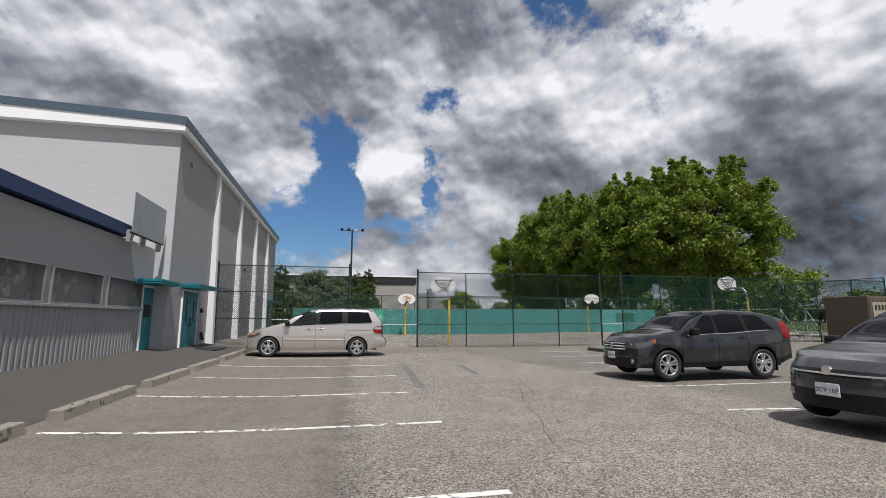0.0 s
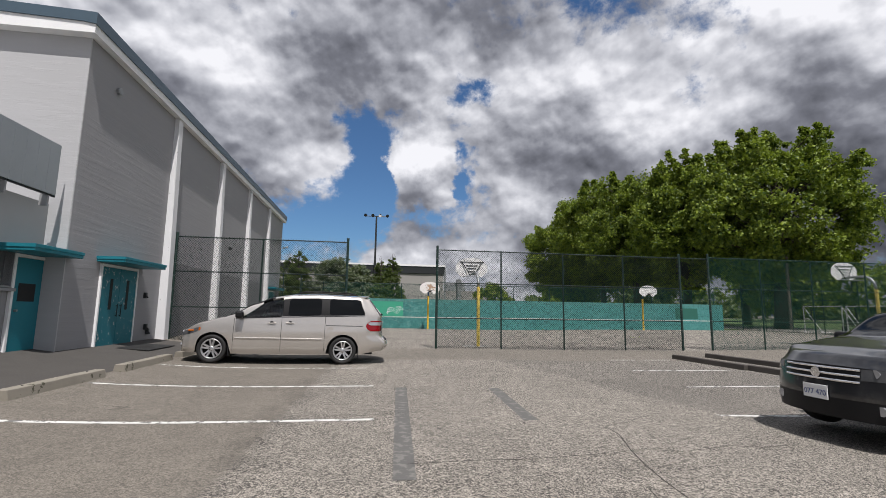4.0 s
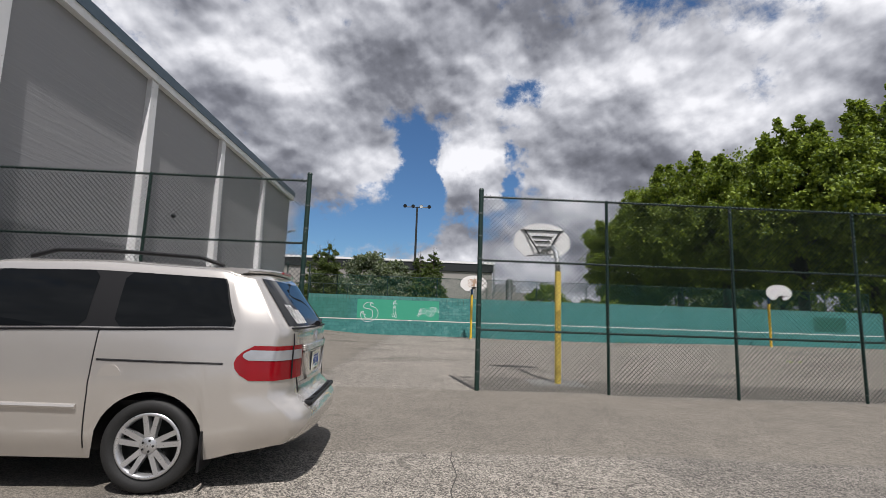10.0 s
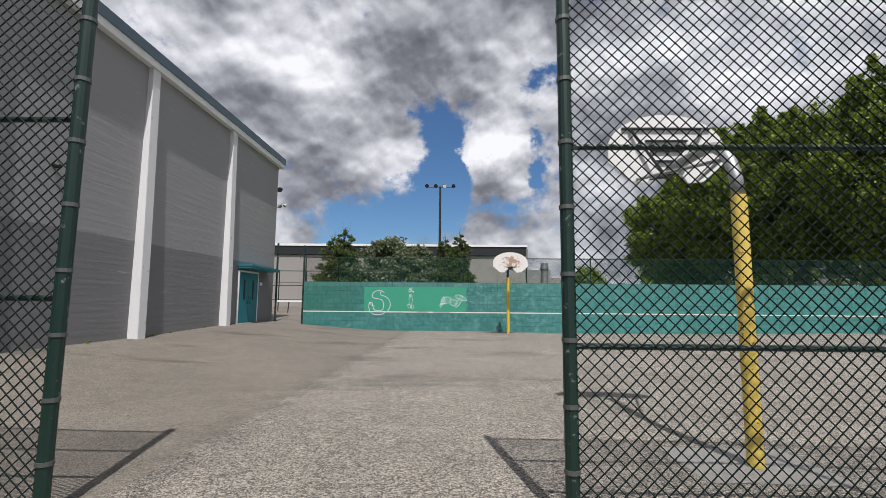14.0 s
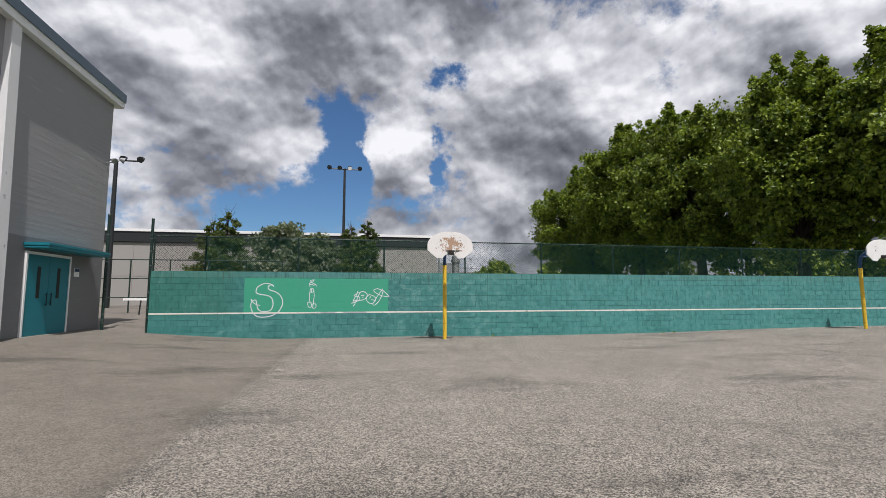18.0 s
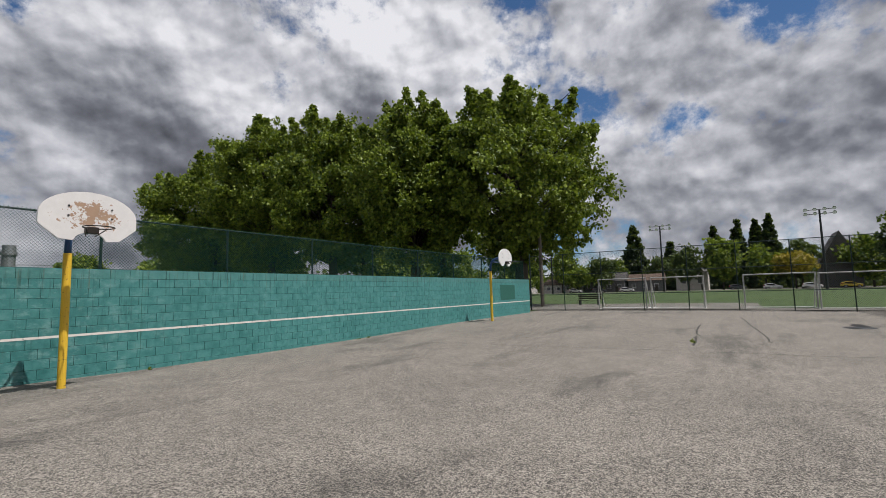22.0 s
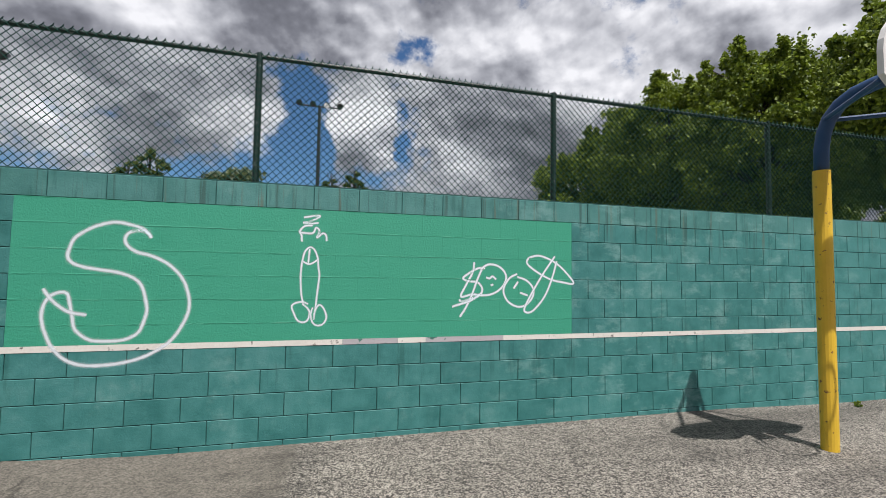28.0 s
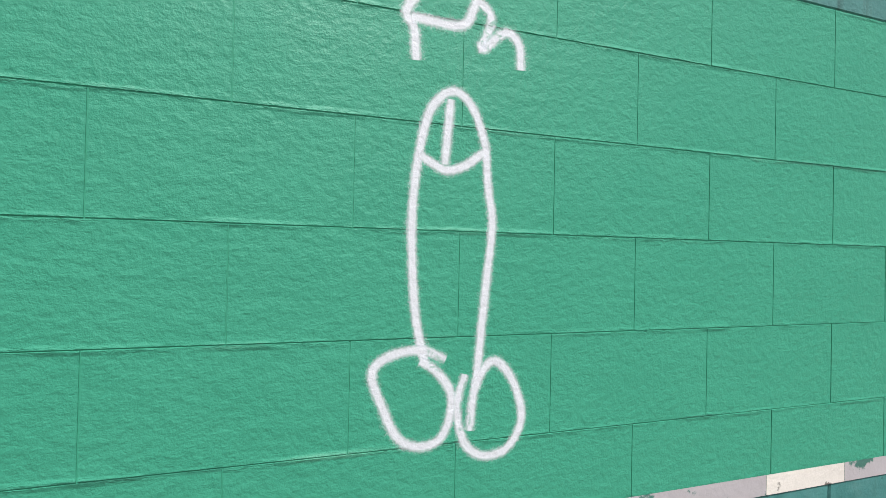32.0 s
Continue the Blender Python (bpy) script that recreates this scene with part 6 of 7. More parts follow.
    for sg in (-1, 1):
        sec = van_shell.section(3.52)
        part("fuel_flap", tube(bmesh.new(), (3.66, sg * 0.950, 0.855), (3.66, sg * 0.9815, 0.855), 0.085, n=22), SILVER, van)
        pts = [van_shell.place(float(x), sg * (van_shell.flank(float(x), 0.975) + 0.001), 0.975) for x in np.linspace(3.55, 4.55, 10)]
        part("slide_rail", pipe(bmesh.new(), pts, 0.008, 5), TRIMBLACK, van)
        part("turn_signal", new_box(0.26, 0.40, *sorted((sg * 0.82, sg * 0.90)), 0.755, 0.80, bevel=0.015), AMBER, van)


van_tail()

for i, (y, col) in enumerate(((33, (0.5, 0.5, 0.5)), (16.3, (0.65, 0.65, 0.65)), (25, (0.05, 0.05, 0.06)), (-14, (0.05, 0.05, 0.06)), (-22.3, (0.6, 0.6, 0.6)), (-31, (0.75, 0.75, 0.75)), (-39, (0.5, 0.36, 0.02)), (-50, (0.6, 0.6, 0.6)))):
    pm = car_paint(f"street_car_paint_{i}", col, 0.2)
    car("parked_car", dict(SUV, mirror_mat=TRIMBLACK, belt_mat=TRIMBLACK), pose(164, y, 0.08, rz=90), pm, "car parked along the street beyond the field", step=0.35)

# ---- trees and shrubs ----
def leaf_cloud(name, centres, radii, per, size, mat, parent, seed, squash=0.75, droop=0.35):
    """Many small pointed leaf clusters round the given centres, as one mesh."""
    rng = np.random.default_rng(seed)
    n = len(centres)
    c = np.repeat(np.asarray(centres, float), per, axis=0)
    r = np.repeat(np.asarray(radii, float), per)
    d = rng.normal(size=(n * per, 3))
    p = c + np.clip(d, -2.1, 2.1) * (r * 0.50)[:, None] * np.array((1, 1, squash))
    a = rng.normal(size=(n * per, 3))
    a[:, 2] -= droop
    a /= np.linalg.norm(a, axis=1)[:, None]
    b = np.cross(a, rng.normal(size=(n * per, 3)))
    b /= np.linalg.norm(b, axis=1)[:, None]
    s = size * rng.uniform(0.6, 1.35, n * per)[:, None]
    bend = np.cross(a, b) * s * 0.18
    v = np.stack([p, p + a * s * 0.45 + b * s * 0.42 + bend, p + a * s * 1.05, p + a * s * 0.45 - b * s * 0.42 + bend], axis=1).reshape(-1, 3)
    k = np.arange(n * per)[:, None] * 4
    f = np.concatenate([k + np.array([[0, 1, 2]]), k + np.array([[0, 2, 3]])], axis=1).reshape(-1, 3)
    me = bpy.data.meshes.new(name)
    me.from_pydata(v.tolist(), [], f.tolist())
    return part(name, me, mat, parent)


def tree(base, height, crown, trunk_r, clumps, per, size, seed, label, mat=None, fork=0.28, clump_r=(0.5, 1.35), lean=(0, 0), group="park maples", spires=0, gaps=-1.0, limb_every=4):
    """crown: (rx, ry, lowest height). Limbs run from the trunk to the clumps of leaves."""
    rng = random.Random(seed)
    x, y = base
    z0 = ground_z(x, y)
    t = thing("tree", pose(x, y, z0), label, "tree", group)
    rx, ry, low = crown
    zc, rz = (height + low) / 2, (height - low) / 2
    top = Vector((lean[0], lean[1], height * 0.8))
    bend = [Vector((0, 0, -0.2)), Vector((lean[0] * 0.05, lean[1] * 0.05, height * 0.1)), Vector((lean[0] * 0.3 + rng.uniform(-.3, .3), lean[1] * 0.3, height * fork)),
            Vector((lean[0] * 0.6 + rng.uniform(-.6, .6), lean[1] * 0.6 + rng.uniform(-.6, .6), height * 0.55)), top]
    part("trunk", pipe(bmesh.new(), bend, [trunk_r * 1.35, trunk_r, trunk_r * 0.85, trunk_r * 0.5, trunk_r * 0.12], 12), BARK, t, smooth=True)
    centres, radii = [], []
    while len(centres) < clumps:
        d = Vector((rng.gauss(0, 1), rng.gauss(0, 1), rng.gauss(0, 1))).normalized()
        u = rng.uniform(0.45, 1.0) ** 0.5
        wob = 0.86 + 0.34 * noise.noise(d * 2.6 + Vector((seed, 0, 0)))
        p = Vector((d.x * rx * u * wob + lean[0] * 0.7, d.y * ry * u * wob + lean[1] * 0.7, zc + d.z * rz * u * wob))
        k = (p.z - low) / (height - low)
        if k < 0.28:
            p.x, p.y = p.x * 0.9, p.y * 0.9
        if p.z > low * 0.9 and noise.noise(p * 0.34 + Vector((seed * 3.1, 0, 0))) > gaps:
            centres.append(p)
            radii.append(rng.uniform(*clump_r))
    # upright shoots break the outline of the crown
    for i in range(spires):
        a, q = rng.uniform(0, math.tau), math.sqrt(rng.uniform(0.02, 0.95))
        zs = zc + rz * math.sqrt(1 - q * q * 0.9) * 0.86
        p = Vector((rx * q * 0.84 * math.cos(a) + lean[0] * 0.7, ry * q * 0.84 * math.sin(a) + lean[1] * 0.7, zs))
        tip = rng.uniform(0.8, 2.6)
        for k in range(9):
            u = k / 8
            spread = 0.75 * (1 - u) + 0.08
            centres.append(p + Vector((rng.gauss(0, spread * 0.55) + math.cos(a) * q * 0.7 * u, rng.gauss(0, spread * 0.55) + math.sin(a) * q * 0.7 * u, tip * u + rng.uniform(-0.2, 0.2))))
            radii.append(rng.uniform(0.28, 0.55) * (1 - 0.5 * u))
    limbs = bmesh.new()
    for i, c in enumerate(centres):
        if i % limb_every:
            continue
        k = min(0.95, max(fork, (c.z / height) - rng.uniform(0.15, 0.3)))
        s = bend[2].lerp(top, (k - fork) / (0.8 - fork + 1e-6)) if k < 0.8 else top
        mid = s.lerp(c, 0.5) + Vector((0, 0, (c - s).length * 0.10))
        r = trunk_r * rng.uniform(0.10, 0.26)
        pipe(limbs, [s, s.lerp(mid, 0.5) + Vector((0, 0, 0.15)), mid, c], [r, r * 0.75, r * 0.5, 0.02], 6, False)
    part("branchwork", limbs, BARK, t, smooth=True)
    leaf_cloud("crown", centres, radii, per, size, mat or LEAF, t, seed)
    return t


def fir(base, height, radius, seed, label, mat=None, per=60, size=0.7, group="far conifers", dense=1.5, puff=0.17, twigs=0, taper=0.85):
    rng = random.Random(seed)
    x, y = base
    t = thing("fir", pose(x, y, 0.1), label, "tree", group)
    part("trunk", tube(bmesh.new(), (0, 0, -0.2), (0, 0, height * 0.96), radius * 0.09, 0.03, 8), BARK, t)
    centres, radii = [], []
    n = int(height * 6.5 * dense)
    for i in range(n):
        k = 1 - (1 - i / n) ** 0.62
        r = radius * ((1 - k) ** taper * (0.82 + 0.18 * math.cos(k * height * 4.2 + seed)) + 0.015)
        a, q = rng.uniform(0, math.tau), rng.uniform(0.35, 1.0) ** 0.6
        centres.append((r * q * math.cos(a), r * q * math.sin(a), height * (0.04 + 0.93 * k) - 0.22 * r * q))
        radii.append(max(0.12, radius * puff * (1 - k) ** (taper * 0.8) * rng.uniform(0.7, 1.2)))
    if twigs:
        bm = bmesh.new()
        for i in range(twigs):
            z = height * rng.uniform(0.78, 0.95)
            a, q = rng.uniform(0, math.tau), radius * rng.uniform(0.03, 0.22)
            tube(bm, (0, 0, z - 0.4), (q * math.cos(a), q * math.sin(a), z + rng.uniform(0.3, 1.0)), 0.018, 0.006, 4, False)
        part("bare_twigs", bm, BARK, t)
    leaf_cloud("crown", centres, radii, per, size, mat or LEAF_DARK, t, seed, 0.5, 0.7)
    return t


def shrub(base, height, rx, ry, seed, label, mat, clumps=60, per=110, size=0.22, name="shrub", z=None):
    rng = random.Random(seed)
    t = thing(name, pose(base[0], base[1], ground_z(*base) if z is None else z), label, "shrub", "shrubs behind the court")
    part("stem", pipe(bmesh.new(), [(0, 0, -0.1), (0.1, 0, height * 0.4), (0, 0.1, height * 0.8)], [0.12, 0.08, 0.02], 7), BARK, t)
    centres, radii = [], []
    for i in range(clumps):
        k = rng.random()
        a, q = rng.uniform(0, math.tau), rng.uniform(0.3, 1.0) ** 0.5
        prof = math.sin(math.pi * min(1, 0.25 + 0.75 * k)) ** 0.6
        centres.append((rx * q * prof * math.cos(a), ry * q * prof * math.sin(a), height * (0.06 + 0.88 * k)))
        radii.append(rng.uniform(0.45, 0.95) * min(1.0, height / 6))
    leaf_cloud("foliage", centres, radii, per, size, mat, t, seed)
    return t


LEAF_CEDAR = leaf_mat("cedar_leaves", (0.022, 0.045, 0.010), (0.10, 0.135, 0.030))
# big maples beyond the practice wall
tree((45.6, 5.0), 20.5, (9.4, 8.8, 3.6), 0.62, 1150, 72, 0.30, 11, "large broad maple in fresh leaf with a dark forked trunk", lean=(0.8, 0.5), clump_r=(0.28, 1.0), spires=30, gaps=-0.10, limb_every=6)
tree((42.6, 15.0), 20.5, (7.2, 7.2, 3.9), 0.50, 1200, 72, 0.30, 12, "large maple in fresh green leaf beside the court", clump_r=(0.3, 1.05), spires=26, gaps=-0.24, limb_every=9)
tree((43.2, 27.0), 22.5, (7.6, 7.8, 3.6), 0.52, 1200, 72, 0.31, 13, "large maple in fresh green leaf beside the court", clump_r=(0.3, 1.05), spires=24, gaps=-0.26, limb_every=12)
tree((44.5, 39.5), 25.0, (8.4, 8.4, 3.2), 0.50, 1200, 72, 0.33, 14, "large maple in fresh green leaf beside the court", clump_r=(0.35, 1.1), spires=24, gaps=-0.26, limb_every=12)
tree((45.0, 54.5), 22.5, (10.2, 9.8, 1.6), 0.46, 1200, 72, 0.35, 15, "rounded maple at the end of the row", clump_r=(0.4, 1.2), spires=20, gaps=-0.3, limb_every=12)
tree((54.0, 19.0), 20.5, (6.5, 6.5, 3.6), 0.45, 90, 240, 0.4, 16, "large maple in fresh leaf at the back of the row")
tree((55.0, 33.0), 20.5, (6.5, 6.5, 3.0), 0.45, 90, 240, 0.4, 17, "large maple in fresh leaf at the back of the row")
# shrubs and small conifers behind the wall
fir((-5.6, 28.5), 9.6, 3.4, 21, "bushy cedar with bare twigs at its top", LEAF_CEDAR, 90, 0.17, "cedars behind the court", 3.4, 0.24, 26, 0.55)
fir((-6.9, 28.9), 8.7, 3.0, 27, "bushy cedar with bare twigs at its top", LEAF_CEDAR, 90, 0.17, "cedars behind the court", 3.4, 0.24, 26, 0.55)
shrub((-0.4, 29.5), 8.4, 4.6, 3.6, 22, "dense grey-green flowering shrub behind the court", LEAF_GREY, 110, 150, 0.3)
shrub((2.6, 30.0), 7.6, 3.0, 3.0, 23, "dense grey-green flowering shrub behind the court", LEAF_GREY, 70, 150, 0.3)
fir((5.6, 29.0), 8.6, 2.7, 24, "narrow cedar with bare twigs at its top", LEAF_CEDAR, 90, 0.17, "cedars behind the court", 3.4, 0.24, 26, 0.55)
fir((7.2, 29.2), 9.2, 2.5, 25, "narrow cedar with bare twigs at its top", LEAF_CEDAR, 90, 0.17, "cedars behind the court", 3.4, 0.24, 26, 0.55)
shrub((26.7, 48.5), 6.6, 4.0, 4.0, 26, "rounded green bush far behind the court", LEAF, 60, 130, 0.34)


def weed(x, y, r, n, seed):
    w = thing("weed", pose(x, y, ground_z(x, y)), "low green weed tuft in the tarmac joint", "weed", "weeds along the walls")
    rng = random.Random(seed)
    leaf_cloud("leaves", [(rng.uniform(-r, r), rng.uniform(-r * 0.3, r * 0.3), rng.uniform(0.01, 0.05)) for _ in range(n)], [0.03] * n, 12, 0.035, LEAF, w, seed, 0.6, -0.6)


for i, (x, y, r) in enumerate(((10.85, -0.2, 0.10), (18.3, -0.3, 0.2), (19.9, -10.75, 0.25), (20.4, -10.7, 0.2), (-2.5, -5.6, 0.25), (-2.52, -6.5, 0.2), (-2.5, -8.6, 0.2), (-2.52, -7.6, 0.15), (-2.5, -11.0, 0.2), (17.9, -0.25, 0.15))):
    weed(x, y, r * 0.45, 3, 40 + i)

# ---- grey hall behind the court, light masts ----
def far_hall():
    b = thing("grey_building", pose(0, 38.9, 0), "long flat-roofed grey panel building behind the court", "building")
    part("wall", new_box(-40, 16.0, 0, 20, -0.2, 7.4), GREYBOARD, b)
    for i in range(15):
        x = -39.9 + i * 3.73
        for z in (0.0, 3.7):
            part("panel", new_box(x, x + 3.66, -0.05, -0.002, z, z + 3.64, bevel=0.01), GREYBOARD, b)
    part("parapet", new_box(-40.2, 16.15, -0.25, 20.2, 7.42, 8.55), DARKMETAL, b, "dark brown parapet band")
    part("coping", new_box(-40.3, 16.25, -0.35, 20.3, 8.56, 8.85), WHITE, b, "white coping")
    digit = new("wall_digit")
    digit.parent = b
    part("bar", new_box(-11.25, -10.75, -0.075, -0.051, 3.25, 3.40), DARKMETAL, digit)
    part("stem", prism(bmesh.new(), [(-10.95, 3.249), (-10.75, 3.249), (-10.9, 2.2), (-11.1, 2.2)], "y", -0.075, -0.051), DARKMETAL, digit)
    part("side_door", new_box(-8.6, -7.9, -0.09, -0.051, 0.0, 3.1, bevel=0.01), TRIMBLACK, b, "narrow dark door")
    part("downpipe", tube(bmesh.new(), (16.2, -0.2, 0), (16.2, -0.2, 8.3), 0.14), GALV, b)
    a = thing("roof_vent", pose(19.5, 44, 0), "grey vent stack behind the hall", "vent stack")
    part("stack", tube(bmesh.new(), (0, 0, 0), (0, 0, 6.9), 0.5, n=14), GALV, a)
    part("collar", tube(bmesh.new(), (0, 0, 6.0), (0, 0, 6.3), 0.62, n=14), GALV, a)
    g = thing("grey_annex", pose(23, 60, 0), "low grey annex with roof plant beyond the hall", "building")
    part("wall", new_box(-6, 7, 0, 8, 0, 5.6), GREYBOARD, g)
    part("rail", new_box(-6, 7, -0.05, 0, 6.1, 6.2), GALV, g)
    part("plant", new_box(-3, 1, 1, 4, 5.6, 7.2, bevel=0.05), GALV, g)


far_hall()


def light_mast(x, y, h, r, heads, label, arm=1.6, glint=None, yaw=0):
    m = thing("light_mast", pose(x, y, 0, rz=yaw), label, "light mast", "field light masts")
    part("pole", tube(bmesh.new(), (0, 0, -0.2), (0, 0, h), r, r * 0.6, 12), DARKMETAL, m)
    part("crossbar", tube(bmesh.new(), (-arm, 0, h - 0.05), (arm, 0, h - 0.05), 0.07, n=8), DARKMETAL, m)
    if heads > 4:
        part("crossbar", tube(bmesh.new(), (-arm, 0, h - 1.05), (arm, 0, h - 1.05), 0.07, n=8), DARKMETAL, m)
    rows = 1 if heads <= 4 else 2
    for q in range(rows):
        for k in range(heads // rows):
            u = -arm + 2 * arm * k / (heads // rows - 1)
            z = h + 0.12 - q * 1.0
            bm = pipe(bmesh.new(), [(u, 0.2, z + 0.12), (u, -0.1, z), (u, -0.42, z - 0.14)], [0.14, 0.30, 0.40] if yaw else [0.10, 0.20, 0.27], 12)
            hd = part("lamp_head", bm, DARKMETAL if not yaw else GALV, m)
            part("lens", pipe(bmesh.new(), [(u, -0.43, z - 0.145), (u, -0.45, z - 0.15)], [0.36, 0.36] if yaw else [0.24, 0.24], 12), (WHITE if yaw else RIMDARK) if k != glint else GLINT_LENS, hd)
    return m


# near-white lens for one head: a sun glint put in as colour
GLINT_LENS = painted("lamp_lens", (0.85, 0.85, 0.85), 0.25, scale=3, dirt=0.03)
light_mast(4.7, 38.0, 16.5, 0.22, 4, "tall dark floodlight mast behind the court", 1.75, 2)
light_mast(155, 6.6, 19.5, 0.3, 8, "tall floodlight mast beyond the field", 2.6, None, -90)
light_mast(139, -28.6, 18.2, 0.3, 8, "tall floodlight mast beyond the field", 2.6, None, -90)
light_mast(150, 38.5, 19.0, 0.25, 4, "tall floodlight mast beyond the field", 1.6, None, -90)
light_mast(150, -70, 17.8, 0.3, 8, "tall floodlight mast beyond the field", 2.6, None, -90)
light_mast(-14, 26, 13.0, 0.25, 4, "tall floodlight mast behind the hall", 2.0)
up = thing("utility_pole", pose(44.2, 2.6, 0), "weathered wooden utility pole by the court corner", "pole")
part("pole", tube(bmesh.new(), (0, 0, -0.2), (0, 0, 7.8), 0.17, 0.13, 12), painted("grey_timber", (0.14, 0.12, 0.10), 0.9, scale=8, dirt=0.35), up)

# ---- field ----
FIELDX = 40.5
structure("grass_field", sheet([FIELDX, 60, 90, 130, 160], [-140, -60, -30, -10, 0, 12, 30, 60, 120], 0.03), GRASS, "mown green playing field", "grass")
structure("grass_verge", sheet([-60, -20, 0, 20, 34.9, 60, 90, 140], [0.6, 10, 20, 36, 60, 120], 0.012), GRASS, "grass behind the practice wall", "grass")
structure("gravel_path", sheet([38.0, 40.0, 44.0, 50.0], list(np.linspace(-60, 12, 20)), 0.045), painted("gravel", (0.17, 0.16, 0.14), 0.95, scale=15, dirt=0.3, bumps=0.6), "grey gravel track beside the field", "path")
structure("road", sheet([161, 170], list(np.linspace(-200, 160, 12)), 0.05), TARMAC, "street beyond the field", "road")


GOALWHITE = painted("worn_goal_paint", (0.46, 0.46, 0.445), 0.6, worn=(0.16, 0.13, 0.11), wear=0.02, scale=14)


def goal(y0, y1, x, label, depth=1.6):
    g = thing("soccer_goal", pose(x, (y0 + y1) / 2, ground_z(x, y0)), label, "soccer goal", "soccer goals")
    w, h = abs(y1 - y0) / 2, 2.1
    part("crossbar", tube(bmesh.new(), (0, -w, h), (0, w, h), 0.038, n=10), GOALWHITE, g)
    for s in (-1, 1):
        part("post", tube(bmesh.new(), (0, s * w, 0), (0, s * w, h + 0.05), 0.042, n=10), GOALWHITE, g)
        part("stay", tube(bmesh.new(), (0, s * w, h), (depth, s * w, 0.05), 0.03, n=8), WHITE, g)
        part("ground_bar", tube(bmesh.new(), (0, s * w, 0.05), (depth, s * w, 0.05), 0.03, n=8), WHITE, g)
    part("back_bar", tube(bmesh.new(), (depth, -w, 0.05), (depth, w, 0.05), 0.03, n=8), WHITE, g)
    return g


for a, b in ((-3.46, -6.6), (-6.93, -10.04), (-12.2, -15.7), (-15.85, -19.25)):
    goal(a, b, 39.3, "white steel soccer goal parked behind the fence")
nf = thing("net_frame", pose(38.75, -19.55, 0.1, rz=90), "tall pale net frame leaning beside the fence corner", "net frame")
bm = bmesh.new()
for a, b in (((-0.28, 0, 0), (-0.28, 0, 2.7)), ((0.30, 0, 0), (0.30, 0, 2.7)), ((-0.28, 0, 2.7), (0.30, 0, 2.7)), ((-0.28, 0, 0.05), (0.30, 0, 0.05))):
    tube(bm, a, b, 0.035, n=8)
part("frame", bm, GOALWHITE, nf)
for k in (0, 1, 2):
    ob = part("net", link_mesh(bmesh.new(), 0.58, 2.65, 0.06, 0.006), GOALWHITE, nf)
    ob.location = (-0.28, 0.05 + k * 0.06, 0.04)
bn = thing("park_bench", pose(47.0, -0.6, 0.1), "dark slatted park bench beside the field", "bench")
for k in range(3):
    part("seat_slat", new_box(-0.05 + k * 0.16, 0.08 + k * 0.16, -1.0, 1.0, 0.44, 0.48), DARKWOOD, bn)
    part("back_slat", new_box(0.46, 0.50, -1.0, 1.0, 0.55 + k * 0.16, 0.68 + k * 0.16), DARKWOOD, bn)
for s in (-0.8, 0.8):
    part("leg", new_box(0.0, 0.5, s - 0.04, s + 0.04, 0, 0.44), DARKMETAL, bn)
    part("back_post", new_box(0.50, 0.55, s - 0.04, s + 0.04, 0, 1.02), DARKMETAL, bn)


def container():
    c = thing("shipping_container", pose(32.0, -20.75, -0.03), "brown steel storage container with a worn lettered panel", "container")
    part("body", new_box(0, 6.0, -1.2, 1.2, 0.12, 2.7, bevel=0.02), RUSTBROWN, c)
    for k in range(20):
        part("rib", new_box(0.08 + k * 0.3, 0.22 + k * 0.3, -1.235, -1.201, 0.25, 2.55), RUSTBROWN, c)
    p = part("name_panel", new_box(0.25, 2.6, -1.255, -1.236, 1.35, 2.35), CREAM, c, "cream lettered panel")
    for k in range(9):
        part("letter_bar", new_box(0.40 + k * 0.235, 0.55 + k * 0.235, -1.262, -1.256, 1.9, 2.2), DARKMETAL, p)
    for k in range(7):
        part("digit_bar", new_box(0.55 + k * 0.24, 0.68 + k * 0.24, -1.262, -1.256, 1.5, 1.68), DARKMETAL, p)


RUSTBROWN = painted("brown_container_paint", (0.10, 0.075, 0.055), 0.6, worn=(0.13, 0.05, 0.02), wear=-0.02, scale=3)
CREAM = painted("cream_panel_paint", (0.30, 0.275, 0.20), 0.6, worn=(0.1, 0.075, 0.055), wear=0.02, scale=4)
container()


def house(x, y, w, d, h, roof_h, yaw, wall_mat, roof_mat, label):
    b = thing("house", pose(x, y, 0.1, rz=yaw), label, "house", "houses across the field")
    part("wall", new_box(-w / 2, w / 2, -d / 2, d / 2, 0, h), wall_mat, b)
    part("roof", prism(bmesh.new(), [(-d / 2 - 0.6, h), (0, h + roof_h), (d / 2 + 0.6, h)], "x", -w / 2 - 0.4, w / 2 + 0.4), roof_mat, b)
    n = max(2, int(w / 3.2))
    for k in range(n):
        u = -w / 2 + (k + 0.5) * w / n
        win = part("window", new_box(u - 0.7, u + 0.7, -d / 2 - 0.03, -d / 2 - 0.001, h * 0.35, h * 0.72), WHITE, b)
        part("pane", new_box(u - 0.6, u + 0.6, -d / 2 - 0.045, -d / 2 - 0.031, h * 0.38, h * 0.69), WINGLASS, win)
    part("door", new_box(w * 0.28, w * 0.28 + 1.0, -d / 2 - 0.05, -d / 2 - 0.001, 0, 2.0), DARKWOOD, b)


